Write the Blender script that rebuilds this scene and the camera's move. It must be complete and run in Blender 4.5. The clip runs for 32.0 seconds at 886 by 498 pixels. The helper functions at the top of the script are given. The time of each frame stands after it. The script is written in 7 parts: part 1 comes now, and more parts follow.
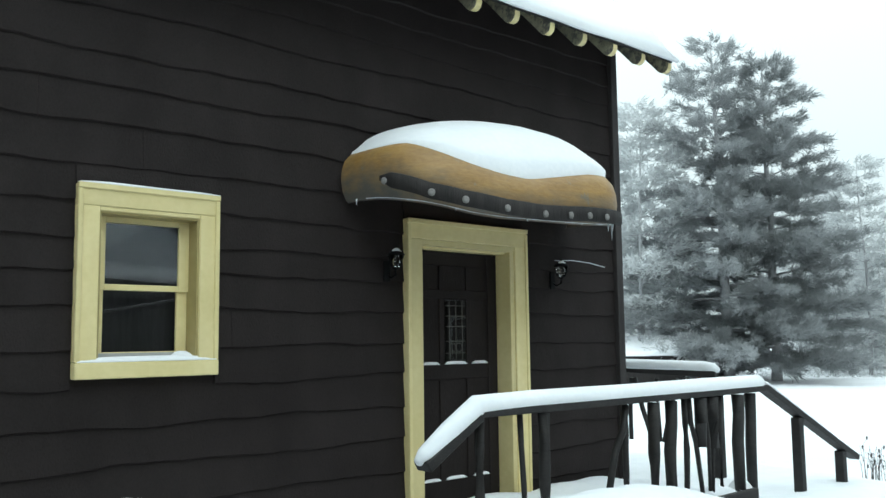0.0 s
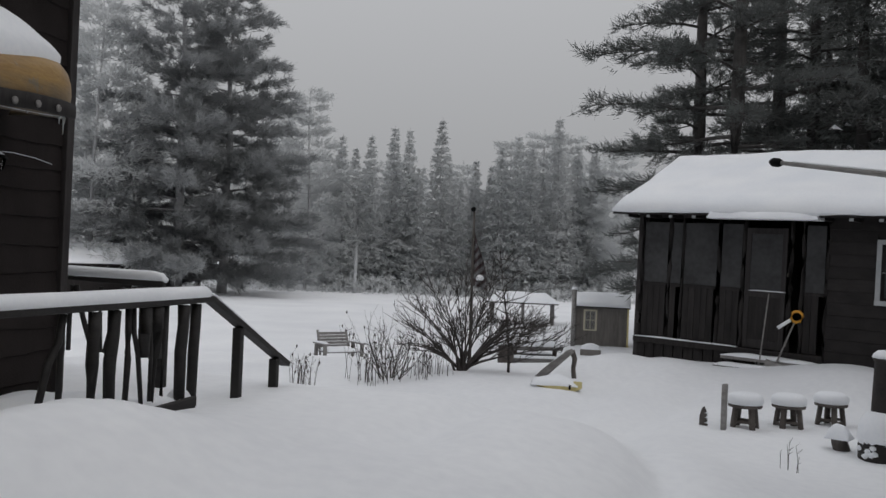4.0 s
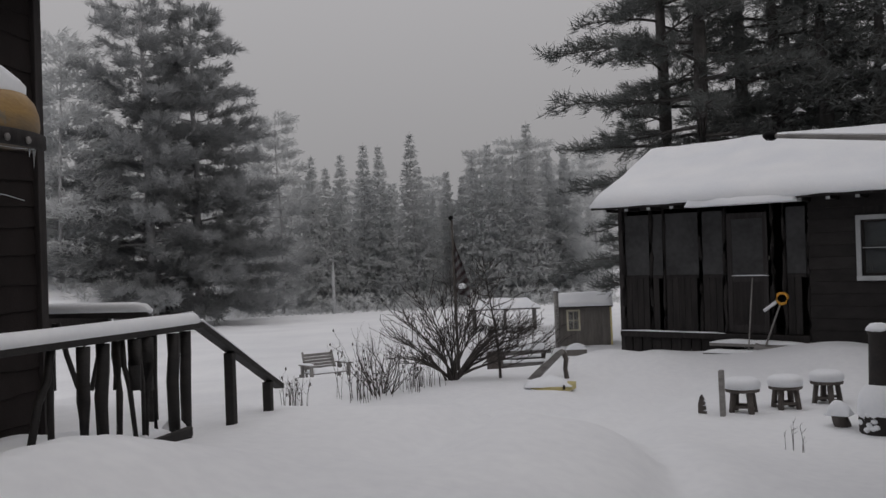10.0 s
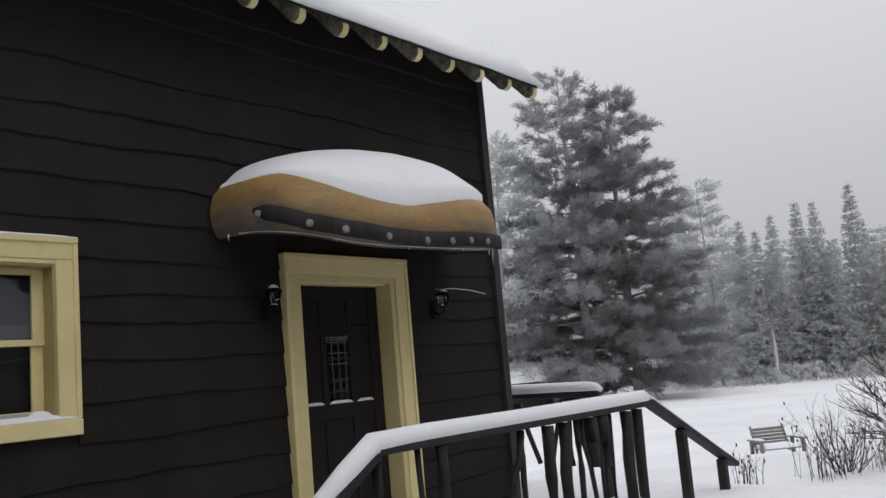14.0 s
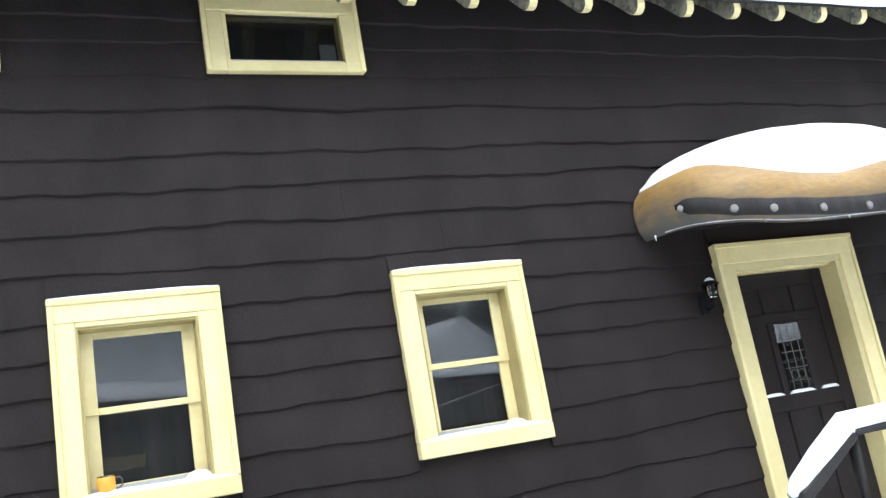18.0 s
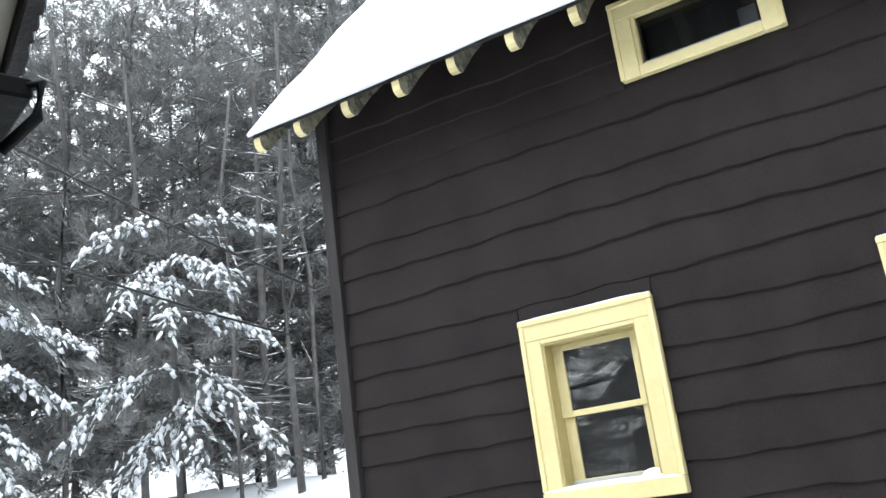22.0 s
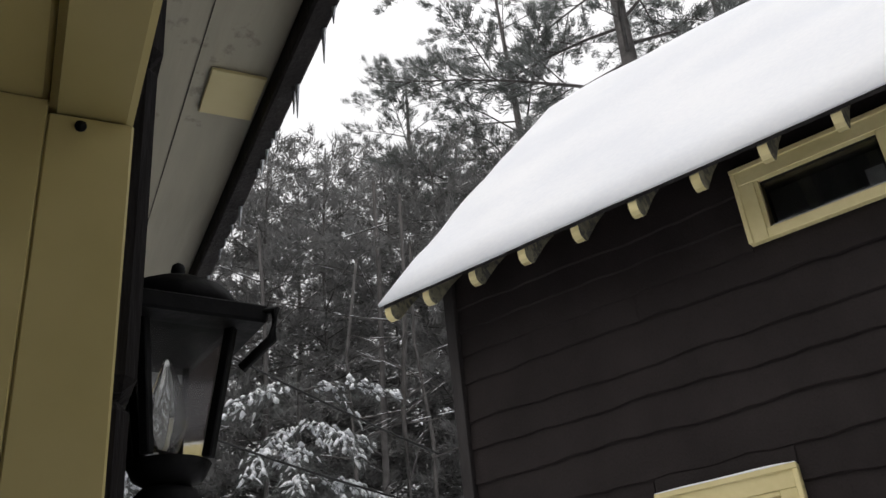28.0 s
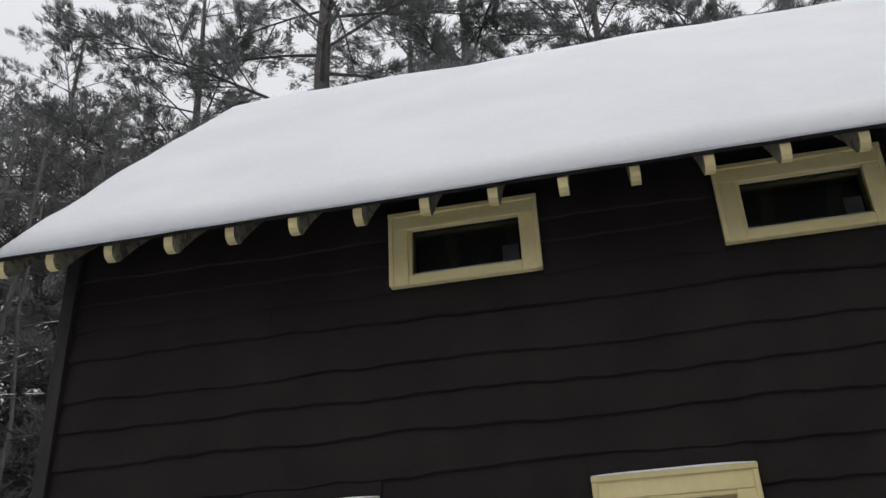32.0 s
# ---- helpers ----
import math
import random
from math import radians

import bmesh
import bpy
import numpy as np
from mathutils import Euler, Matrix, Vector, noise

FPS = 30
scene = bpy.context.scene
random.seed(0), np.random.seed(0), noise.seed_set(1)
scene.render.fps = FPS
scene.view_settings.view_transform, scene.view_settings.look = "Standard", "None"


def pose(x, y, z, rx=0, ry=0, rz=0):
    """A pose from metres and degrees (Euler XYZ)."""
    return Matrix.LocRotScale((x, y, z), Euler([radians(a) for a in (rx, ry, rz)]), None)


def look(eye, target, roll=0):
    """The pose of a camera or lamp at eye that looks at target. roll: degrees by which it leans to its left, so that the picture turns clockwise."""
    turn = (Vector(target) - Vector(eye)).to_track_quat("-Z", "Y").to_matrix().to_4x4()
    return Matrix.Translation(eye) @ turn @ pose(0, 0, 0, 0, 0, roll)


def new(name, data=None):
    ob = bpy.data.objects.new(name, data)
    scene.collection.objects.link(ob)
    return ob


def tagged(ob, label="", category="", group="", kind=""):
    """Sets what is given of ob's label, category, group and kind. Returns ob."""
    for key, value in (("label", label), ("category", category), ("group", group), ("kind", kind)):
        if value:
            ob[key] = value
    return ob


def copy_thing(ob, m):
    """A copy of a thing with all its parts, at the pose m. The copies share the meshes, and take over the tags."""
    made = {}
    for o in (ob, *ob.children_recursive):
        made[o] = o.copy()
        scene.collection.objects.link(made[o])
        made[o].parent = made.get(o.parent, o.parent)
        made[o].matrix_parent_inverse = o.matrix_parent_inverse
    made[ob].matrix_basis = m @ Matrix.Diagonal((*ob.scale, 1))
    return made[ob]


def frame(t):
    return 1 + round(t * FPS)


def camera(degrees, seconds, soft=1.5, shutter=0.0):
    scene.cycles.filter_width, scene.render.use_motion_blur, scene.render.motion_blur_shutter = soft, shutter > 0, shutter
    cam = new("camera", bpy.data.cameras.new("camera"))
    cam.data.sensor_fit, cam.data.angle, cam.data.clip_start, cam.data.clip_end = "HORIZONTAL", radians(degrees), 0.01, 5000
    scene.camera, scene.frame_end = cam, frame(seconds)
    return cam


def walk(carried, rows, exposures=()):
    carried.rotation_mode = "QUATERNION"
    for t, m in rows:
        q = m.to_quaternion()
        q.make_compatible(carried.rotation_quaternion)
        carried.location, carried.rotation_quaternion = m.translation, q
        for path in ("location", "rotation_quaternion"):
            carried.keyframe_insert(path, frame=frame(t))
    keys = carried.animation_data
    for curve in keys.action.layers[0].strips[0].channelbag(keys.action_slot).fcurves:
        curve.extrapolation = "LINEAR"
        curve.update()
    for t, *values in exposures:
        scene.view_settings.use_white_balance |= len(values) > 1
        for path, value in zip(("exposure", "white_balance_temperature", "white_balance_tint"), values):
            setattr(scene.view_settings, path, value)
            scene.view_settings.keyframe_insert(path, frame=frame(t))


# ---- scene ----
cam = camera(53.0, 32.0)
PATH = [
    (0, (-0.559, 0.523, 2.391), (0.773, 2.001, 2.595), -0.7),
    (0.5, (-0.53, 0.534, 2.366), (0.884, 1.941, 2.511), -0.5),
    (1, (-0.519, 0.537, 2.373), (0.974, 1.862, 2.489), 0.6),
    (1.5, (-0.502, 0.557, 2.378), (1.077, 1.781, 2.475), 1.3),
    (2, (-0.506, 0.544, 2.385), (1.14, 1.676, 2.493), 1.7),
    (2.5, (-0.467, 0.577, 2.374), (1.271, 1.562, 2.473), 3.1),
    (3, (-0.46, 0.586, 2.375), (1.362, 1.407, 2.435), 4.0),
    (3.5, (-0.445, 0.6, 2.386), (1.451, 1.234, 2.415), 3.2),
    (5.5, (-0.39, 0.659, 2.342), (1.61, 0.639, 2.352), 3.1),
    (6, (-0.338, 0.699, 2.321), (1.643, 0.427, 2.273), 4.2),
    (6.5, (-0.321, 0.686, 2.317), (1.628, 0.257, 2.19), 3.9),
    (7, (-0.318, 0.687, 2.313), (1.623, 0.224, 2.175), 5.2),
    (7.5, (-0.315, 0.687, 2.312), (1.635, 0.257, 2.196), 5.4),
    (8, (-0.312, 0.686, 2.311), (1.65, 0.313, 2.213), 4.6),
    (8.5, (-0.335, 0.693, 2.311), (1.652, 0.479, 2.228), 3.5),
    (9, (-0.36, 0.732, 2.334), (1.64, 0.708, 2.358), 1.9),
    (9.5, (-0.323, 0.748, 2.322), (1.663, 0.974, 2.386), -0.5),
    (10, (-0.348, 0.735, 2.334), (1.606, 1.155, 2.385), -2.3),
    (10.5, (-0.377, 0.732, 2.341), (1.542, 1.288, 2.438), -3.3),
    (11, (-0.404, 0.716, 2.344), (1.474, 1.393, 2.461), -4.5),
    (11.5, (-0.433, 0.707, 2.344), (1.417, 1.452, 2.498), -3.9),
    (12, (-0.444, 0.724, 2.352), (1.384, 1.513, 2.538), -3.7),
    (12.5, (-0.463, 0.713, 2.35), (1.316, 1.603, 2.551), -3.9),
    (13, (-0.458, 0.742, 2.355), (1.273, 1.725, 2.554), -4.2),
    (13.5, (-0.495, 0.724, 2.364), (1.141, 1.85, 2.598), -4.8),
    (14, (-0.505, 0.74, 2.368), (1.036, 1.985, 2.642), -5.0),
    (14.5, (-0.547, 0.703, 2.373), (0.904, 2.05, 2.654), -5.2),
    (16.5, (-0.55, 0.681, 2.365), (0.633, 2.246, 2.754), -7.1),
    (17, (-0.533, 0.639, 2.369), (0.513, 2.299, 2.761), -7.8),
    (17.5, (-0.558, 0.662, 2.342), (0.373, 2.384, 2.751), -8.7),
    (18, (-0.577, 0.681, 2.239), (0.217, 2.462, 2.681), -10.0),
    (18.5, (-0.487, 0.581, 2.326), (0.025, 2.471, 2.735), -7.8),
    (19, (-0.512, 0.58, 2.283), (-0.174, 2.504, 2.717), -10.2),
    (19.5, (-0.555, 0.63, 2.271), (-0.378, 2.571, 2.719), -10.2),
    (20, (-0.597, 0.621, 2.25), (-0.708, 2.549, 2.768), -9.4),
    (20.5, (-0.504, 0.616, 2.264), (-0.944, 2.491, 2.801), -8.5),
    (21, (-0.483, 0.615, 2.254), (-1.117, 2.427, 2.815), -8.8),
    (21.5, (-0.436, 0.641, 2.276), (-1.253, 2.381, 2.829), -8),
    (22, (-0.411, 0.665, 2.288), (-1.358, 2.335, 2.849), -7.6),
    (22.5, (-0.432, 0.659, 2.287), (-1.549, 2.181, 2.948), -7.9),
    (23, (-0.432, 0.669, 2.254), (-1.652, 2.066, 3.004), -8.6),
    (23.5, (-0.439, 0.67, 2.265), (-1.675, 2.042, 3.032), -7.9),
    (24, (-0.426, 0.658, 2.282), (-1.654, 1.97, 3.16), -8.3),
    (24.5, (-0.41, 0.639, 2.286), (-1.596, 1.93, 3.249), -7.8),
    (26.5, (-0.416, 0.603, 2.3), (-1.597, 1.872, 3.297), -5.7),
    (27, (-0.429, 0.578, 2.313), (-1.565, 1.876, 3.325), -4.5),
    (27.5, (-0.405, 0.565, 2.307), (-1.454, 1.94, 3.312), -4.7),
    (28, (-0.406, 0.573, 2.302), (-1.459, 2.002, 3.224), -6.1),
    (28.5, (-0.406, 0.576, 2.295), (-1.426, 2.073, 3.144), -5.8),
    (29, (-0.404, 0.575, 2.299), (-1.329, 2.14, 3.133), -5.5),
    (29.5, (-0.392, 0.564, 2.299), (-1.22, 2.182, 3.135), -4.7),
    (30, (-0.395, 0.567, 2.301), (-1.152, 2.227, 3.12), -3.9),
    (30.5, (-0.462, 0.577, 2.263), (-1.091, 2.284, 3.095), -3.3),
    (31, (-0.457, 0.582, 2.249), (-0.965, 2.321, 3.096), -2.9),
    (31.5, (-0.454, 0.595, 2.258), (-0.877, 2.363, 3.091), -2.7),
    (32, (-0.449, 0.6, 2.278), (-0.795, 2.349, 3.183), -2.9),
]
EXPOSURES = [
    (0.0, 1.2, 5900, -6), (0.5, 1.1, 6200, 2), (1.0, 0.88, 6500, 11), (1.5, 0.45, 6500, 11), (2.0, 0.35, 6500, 11), (3.0, -0.1, 6500, 10),
    (6.0, -0.1, 6600, 13), (7.0, 0.0, 6600, 13), (8.0, 0.05, 6700, 14), (9.0, 0.0, 6700, 14), (10.0, -0.35, 6700, 14), (11.0, -0.15, 6600, 14),
    (12.0, -0.15, 6600, 14), (13.0, 0.0, 6600, 14), (14.0, 0.4, 6500, 12), (14.5, 0.55, 6500, 11), (16.5, 1.2, 6000, 0), (17.0, 1.48, 6000, -2),
    (18.0, 2.4, 5900, 6), (19.0, 3.05, 6150, 8), (20.0, 3.05, 6200, 10), (21.0, 2.62, 5900, 6), (22.0, 2.2, 6100, 6), (22.5, 1.9, 6300, 8),
    (23.0, 1.62, 6350, 8), (24.0, 1.42, 6300, 8), (26.5, 0.75, 6700, 10), (29.0, 0.68, 6700, 12), (31.0, 0.62, 6750, 12), (32.0, 0.28, 6500, 12),
]
walk(cam, [(t, look(eye, target, roll)) for t, eye, target, roll in PATH], EXPOSURES)


# ---- world and light ----
world = bpy.data.worlds.new("overcast")
scene.world = world
world.use_nodes = True
wn, wl = world.node_tree.nodes, world.node_tree.links
sky = wn.new("ShaderNodeTexSky")
sky.sky_type, sky.sun_disc = "NISHITA", False
sky.sun_elevation, sky.sun_rotation = radians(28), radians(200)
sky.dust_density, sky.air_density = 4.0, 1.5
grey = wn.new("ShaderNodeHueSaturation")
grey.inputs["Saturation"].default_value = 0.12
grey.inputs["Value"].default_value = 0.09
cloud = wn.new("ShaderNodeMix")
cloud.data_type = "RGBA"
cloud.inputs[0].default_value = 0.85
cloud.inputs[7].default_value = (0.50, 0.512, 0.53, 1)
wl.new(sky.outputs[0], grey.inputs["Color"])
wl.new(grey.outputs[0], cloud.inputs[6])
# an overcast sky is brighter towards the zenith
at, split, lift, dome = wn.new("ShaderNodeTexCoord"), wn.new("ShaderNodeSeparateXYZ"), wn.new("ShaderNodeMapRange"), wn.new("ShaderNodeVectorMath")
lift.inputs[1].default_value, lift.inputs[2].default_value, lift.inputs[3].default_value, lift.inputs[4].default_value = 0.0, 1.0, 0.70, 1.85
dome.operation = "SCALE"
wl.new(at.outputs["Generated"], split.inputs[0])
wl.new(split.outputs[2], lift.inputs[0])
wl.new(cloud.outputs[2], dome.inputs[0]), wl.new(lift.outputs[0], dome.inputs["Scale"])
wl.new(dome.outputs[0], wn["Background"].inputs[0])
wn["Background"].inputs[1].default_value = 1.0
sun = new("sun", bpy.data.lights.new("sun", "SUN"))
sun.data.energy, sun.data.angle, sun.data.color = 0.5, radians(60), (1.0, 0.97, 0.93)
sun.matrix_world = look((0, 0, 0), (-math.sin(radians(200)), -math.cos(radians(200)), -0.75))


# ---- materials ----
def material(name, base, other, rough=0.7, fine=40.0, coarse=3.0, bump=0.2, stretch=(1, 1, 1), metal=0.0, vary=0.12, wear=None, wear_at=0.62, gloss=0.5, leafy=0.0):
    """Two scales of noise between two colours, a bump, a little change from object to object, and wear in patches."""
    m = bpy.data.materials.new(name)
    m.use_nodes = True
    n, l = m.node_tree.nodes, m.node_tree.links
    b = n["Principled BSDF"]
    b.inputs["Roughness"].default_value, b.inputs["Metallic"].default_value = rough, metal
    b.inputs["Specular IOR Level"].default_value = gloss
    at = n.new("ShaderNodeTexCoord")
    mp = n.new("ShaderNodeMapping")
    mp.inputs["Scale"].default_value = stretch
    l.new(at.outputs["Object"], mp.inputs[0])
    big, small = n.new("ShaderNodeTexNoise"), n.new("ShaderNodeTexNoise")
    for t, s, d in ((big, coarse, 4), (small, fine, 3)):
        t.inputs["Scale"].default_value, t.inputs["Detail"].default_value = s, d
        l.new(mp.outputs[0], t.inputs["Vector"])
    add = n.new("ShaderNodeMath")
    add.operation = "MULTIPLY_ADD"
    add.inputs[1].default_value, add.inputs[2].default_value = 0.5, -0.25
    l.new(small.outputs[0], add.inputs[0])
    both = n.new("ShaderNodeMath")
    l.new(add.outputs[0], both.inputs[0]), l.new(big.outputs[0], both.inputs[1])
    ramp = n.new("ShaderNodeMapRange")
    ramp.inputs[1].default_value, ramp.inputs[2].default_value = 0.3, 0.7
    l.new(both.outputs[0], ramp.inputs[0])
    mix = n.new("ShaderNodeMix")
    mix.data_type = "RGBA"
    mix.inputs[6].default_value, mix.inputs[7].default_value = (*base, 1), (*other, 1)
    l.new(ramp.outputs[0], mix.inputs[0])
    out = mix.outputs[2]
    if wear:
        patch = n.new("ShaderNodeTexNoise")
        patch.inputs["Scale"].default_value, patch.inputs["Detail"].default_value, patch.inputs["Roughness"].default_value = coarse * 2.3, 8, 0.7
        l.new(at.outputs["Object"], patch.inputs["Vector"])
        cut = n.new("ShaderNodeMapRange")
        cut.inputs[1].default_value, cut.inputs[2].default_value = wear_at, wear_at + 0.06
        l.new(patch.outputs[0], cut.inputs[0])
        worn = n.new("ShaderNodeMix")
        worn.data_type = "RGBA"
        worn.inputs[7].default_value = (*wear, 1)
        l.new(cut.outputs[0], worn.inputs[0]), l.new(out, worn.inputs[6])
        out = worn.outputs[2]
    info, hsv, val = n.new("ShaderNodeObjectInfo"), n.new("ShaderNodeHueSaturation"), n.new("ShaderNodeMapRange")
    val.inputs[3].default_value, val.inputs[4].default_value = 1 - vary, 1 + vary
    l.new(info.outputs["Random"], val.inputs[0])
    l.new(val.outputs[0], hsv.inputs["Value"]), l.new(out, hsv.inputs["Color"])
    l.new(hsv.outputs[0], b.inputs["Base Color"])
    bp = n.new("ShaderNodeBump")
    bp.inputs["Strength"].default_value, bp.inputs["Distance"].default_value = bump, 0.02
    l.new(both.outputs[0], bp.inputs["Height"]), l.new(bp.outputs[0], b.inputs["Normal"])
    if leafy:
        # thin needles let light through
        thin, both_ways = n.new("ShaderNodeBsdfTranslucent"), n.new("ShaderNodeMixShader")
        both_ways.inputs[0].default_value = leafy
        l.new(hsv.outputs[0], thin.inputs[0])
        l.new(b.outputs[0], both_ways.inputs[1]), l.new(thin.outputs[0], both_ways.inputs[2])
        l.new(both_ways.outputs[0], n["Material Output"].inputs[0])
    return m


SIDING = material("dark_stained_wood", (0.0168, 0.0134, 0.0130), (0.0250, 0.0203, 0.0197), 0.75, 70, 2.2, 0.4, (1.6, 1.6, 1.0), vary=0.05, wear=(0.075, 0.07, 0.07), wear_at=0.72, gloss=0.14)
# the dark siding lightened in colour for haze before the camp
CAMP_SIDING = material("hazed_brown_siding", (0.024, 0.0215, 0.0215), (0.038, 0.0345, 0.034), 0.8, 40, 3, 0.3, (1, 1, 2), gloss=0.2)
CREAM = material("cream_window_paint", (0.55, 0.51, 0.38), (0.64, 0.60, 0.46), 0.6, 20, 3, 0.1)
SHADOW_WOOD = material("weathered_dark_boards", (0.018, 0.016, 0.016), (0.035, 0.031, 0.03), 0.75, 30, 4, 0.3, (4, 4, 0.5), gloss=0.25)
NEAR_WOOD = material("black_stained_wood", (0.006, 0.0052, 0.0054), (0.014, 0.012, 0.012), 0.8, 30, 4, 0.4, (4, 4, 0.6), wear=(0.03, 0.028, 0.028), wear_at=0.70, gloss=0.12)
GABLE = material("dark_vertical_boards", (0.022, 0.019, 0.019), (0.045, 0.04, 0.04), 0.7, 30, 3, 0.3, (5, 5, 0.5), gloss=0.3)
TRIM = material("pale_yellow_paint", (0.66, 0.56, 0.27), (0.74, 0.64, 0.34), 0.5, 25, 2.5, 0.08, wear=(0.5, 0.42, 0.22), wear_at=0.72)
# ochre paint darkened for the shade under the eave and in reveals
REVEAL = material("shaded_ochre_paint", (0.35, 0.285, 0.11), (0.42, 0.345, 0.15), 0.5, 18, 3, 0.1, wear=(0.25, 0.18, 0.06), wear_at=0.70)
GREY_TRIM = material("grey_window_paint", (0.36, 0.37, 0.38), (0.46, 0.47, 0.48), 0.55, 30, 4, 0.1)
SOFFIT = material("cream_soffit_boards", (0.30, 0.28, 0.21), (0.39, 0.36, 0.27), 0.6, 14, 2, 0.15, (0.4, 3, 1), wear=(0.17, 0.15, 0.11), wear_at=0.64)
SNOW = material("fresh_snow", (0.80, 0.82, 0.86), (0.88, 0.89, 0.91), 0.65, 30, 1.2, 0.12, vary=0.02, gloss=0.2)
GROUND_SNOW = material("snow_cover", (0.78, 0.79, 0.82), (0.87, 0.88, 0.90), 0.7, 9, 0.35, 0.25, vary=0.0, gloss=0.2)
BLACK_METAL = material("black_painted_metal", (0.003, 0.003, 0.0033), (0.006, 0.006, 0.0063), 0.6, 60, 8, 0.15, gloss=0.10)
RUSTY = material("dark_cast_iron", (0.010, 0.009, 0.009), (0.028, 0.022, 0.02), 0.75, 40, 6, 0.4)
TAN = material("varnished_tan_hull", (0.23, 0.128, 0.034), (0.36, 0.22, 0.072), 0.5, 26, 3.0, 0.25, (0.8, 1, 2.2), wear=(0.24, 0.19, 0.13), wear_at=0.60)


def grey_down_hull(m):
    """Grey laid over the varnish colour for the exposure's dulling, with a ragged edge."""
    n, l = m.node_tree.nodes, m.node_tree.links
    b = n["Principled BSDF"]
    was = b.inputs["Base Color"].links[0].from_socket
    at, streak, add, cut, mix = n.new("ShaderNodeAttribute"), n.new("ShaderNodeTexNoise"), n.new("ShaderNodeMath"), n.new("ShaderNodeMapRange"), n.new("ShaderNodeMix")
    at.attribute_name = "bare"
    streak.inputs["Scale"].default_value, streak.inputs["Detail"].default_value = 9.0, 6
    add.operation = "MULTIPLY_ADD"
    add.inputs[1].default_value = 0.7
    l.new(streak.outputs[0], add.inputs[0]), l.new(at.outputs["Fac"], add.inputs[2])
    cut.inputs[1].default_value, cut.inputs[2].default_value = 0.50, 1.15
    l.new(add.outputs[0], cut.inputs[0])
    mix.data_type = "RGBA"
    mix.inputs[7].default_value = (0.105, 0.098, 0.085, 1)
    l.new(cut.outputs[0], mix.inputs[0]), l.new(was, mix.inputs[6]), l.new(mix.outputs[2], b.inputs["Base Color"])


grey_down_hull(TAN)
ICE = material("frosted_ice", (0.62, 0.66, 0.70), (0.8, 0.83, 0.86), 0.25, 20, 6, 0.2)
RAIL = material("dark_rail_wood", (0.009, 0.008, 0.008), (0.022, 0.019, 0.018), 0.7, 40, 6, 0.3, (1, 1, 3))
GREYWOOD = material("weathered_grey_wood", (0.16, 0.15, 0.145), (0.27, 0.26, 0.25), 0.8, 40, 6, 0.3, (1, 1, 4))
STOOL = material("wet_brown_wood", (0.055, 0.045, 0.04), (0.11, 0.095, 0.085), 0.7, 40, 6, 0.3)
BARK = material("pine_bark", (0.045, 0.038, 0.034), (0.10, 0.088, 0.08), 0.9, 14, 4, 0.8, (2, 2, 0.5))
# cream paint darkened for the shaded flanks of the rafter tails
SHADED_CREAM = material("shaded_cream_paint", (0.20, 0.19, 0.145), (0.40, 0.37, 0.25), 0.85, 40, 5, 0.3, (1, 3, 3), wear=(0.13, 0.125, 0.11), wear_at=0.5)
# bark paled for the haze over the far trees
FAR_BARK = material("hazed_bark", (0.30, 0.30, 0.305), (0.42, 0.42, 0.43), 0.9, 10, 3, 0.4)
WOOD_BARK = material("snow_flecked_bark", (0.06, 0.056, 0.054), (0.115, 0.108, 0.105), 0.9, 10, 3, 0.5)
BIRCH = material("birch_bark", (0.26, 0.25, 0.24), (0.42, 0.41, 0.40), 0.7, 10, 6, 0.4, (1, 1, 6), wear=(0.06, 0.055, 0.05), wear_at=0.66)
TWIG = material("bare_twigs", (0.035, 0.03, 0.028), (0.085, 0.075, 0.07), 0.85, 30, 6, 0.3)
SHED = material("taupe_shed_boards", (0.13, 0.12, 0.11), (0.19, 0.175, 0.16), 0.75, 20, 3, 0.3, (4, 4, 0.6))
YELLOW = material("orange_plastic", (0.66, 0.30, 0.03), (0.76, 0.38, 0.05), 0.4, 20, 5, 0.05)
MUSTARD = material("faded_mustard_shell", (0.40, 0.33, 0.12), (0.50, 0.43, 0.20), 0.7, 20, 5, 0.2)
HOSE = material("grey_green_hose", (0.03, 0.036, 0.034), (0.055, 0.064, 0.06), 0.5, 20, 5, 0.1)
TERRACOTTA = material("dark_clay", (0.035, 0.03, 0.03), (0.07, 0.06, 0.055), 0.7, 25, 6, 0.3)
PLANTER = material("dark_planter_wood", (0.014, 0.014, 0.013), (0.032, 0.031, 0.029), 0.55, 25, 6, 0.2)
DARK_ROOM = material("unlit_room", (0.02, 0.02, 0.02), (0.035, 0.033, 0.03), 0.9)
# near-black colour that puts the rooms' shade behind the panes
DARK_PANE = material("dark_pane_sheet", (0.028, 0.027, 0.028), (0.045, 0.043, 0.044), 0.95, 20, 3, 0.1, (3, 1, 0.3), gloss=0.05)
BLIND = material("grey_window_shade", (0.10, 0.105, 0.11), (0.16, 0.165, 0.17), 0.9)
SCREEN = material("dark_insect_screen", (0.030, 0.030, 0.031), (0.06, 0.06, 0.062), 0.8, 12, 1.5, 0.1)
CLOTH_RED = material("faded_red_cloth", (0.035, 0.02, 0.022), (0.055, 0.03, 0.032), 0.9)
CLOTH_WHITE = material("faded_white_cloth", (0.13, 0.13, 0.135), (0.20, 0.20, 0.20), 0.9)
BRASS = material("dull_lead", (0.10, 0.095, 0.085), (0.17, 0.16, 0.14), 0.5, metal=0.4)
CABLE = material("black_cable", (0.012, 0.012, 0.012), (0.02, 0.02, 0.02), 0.6)
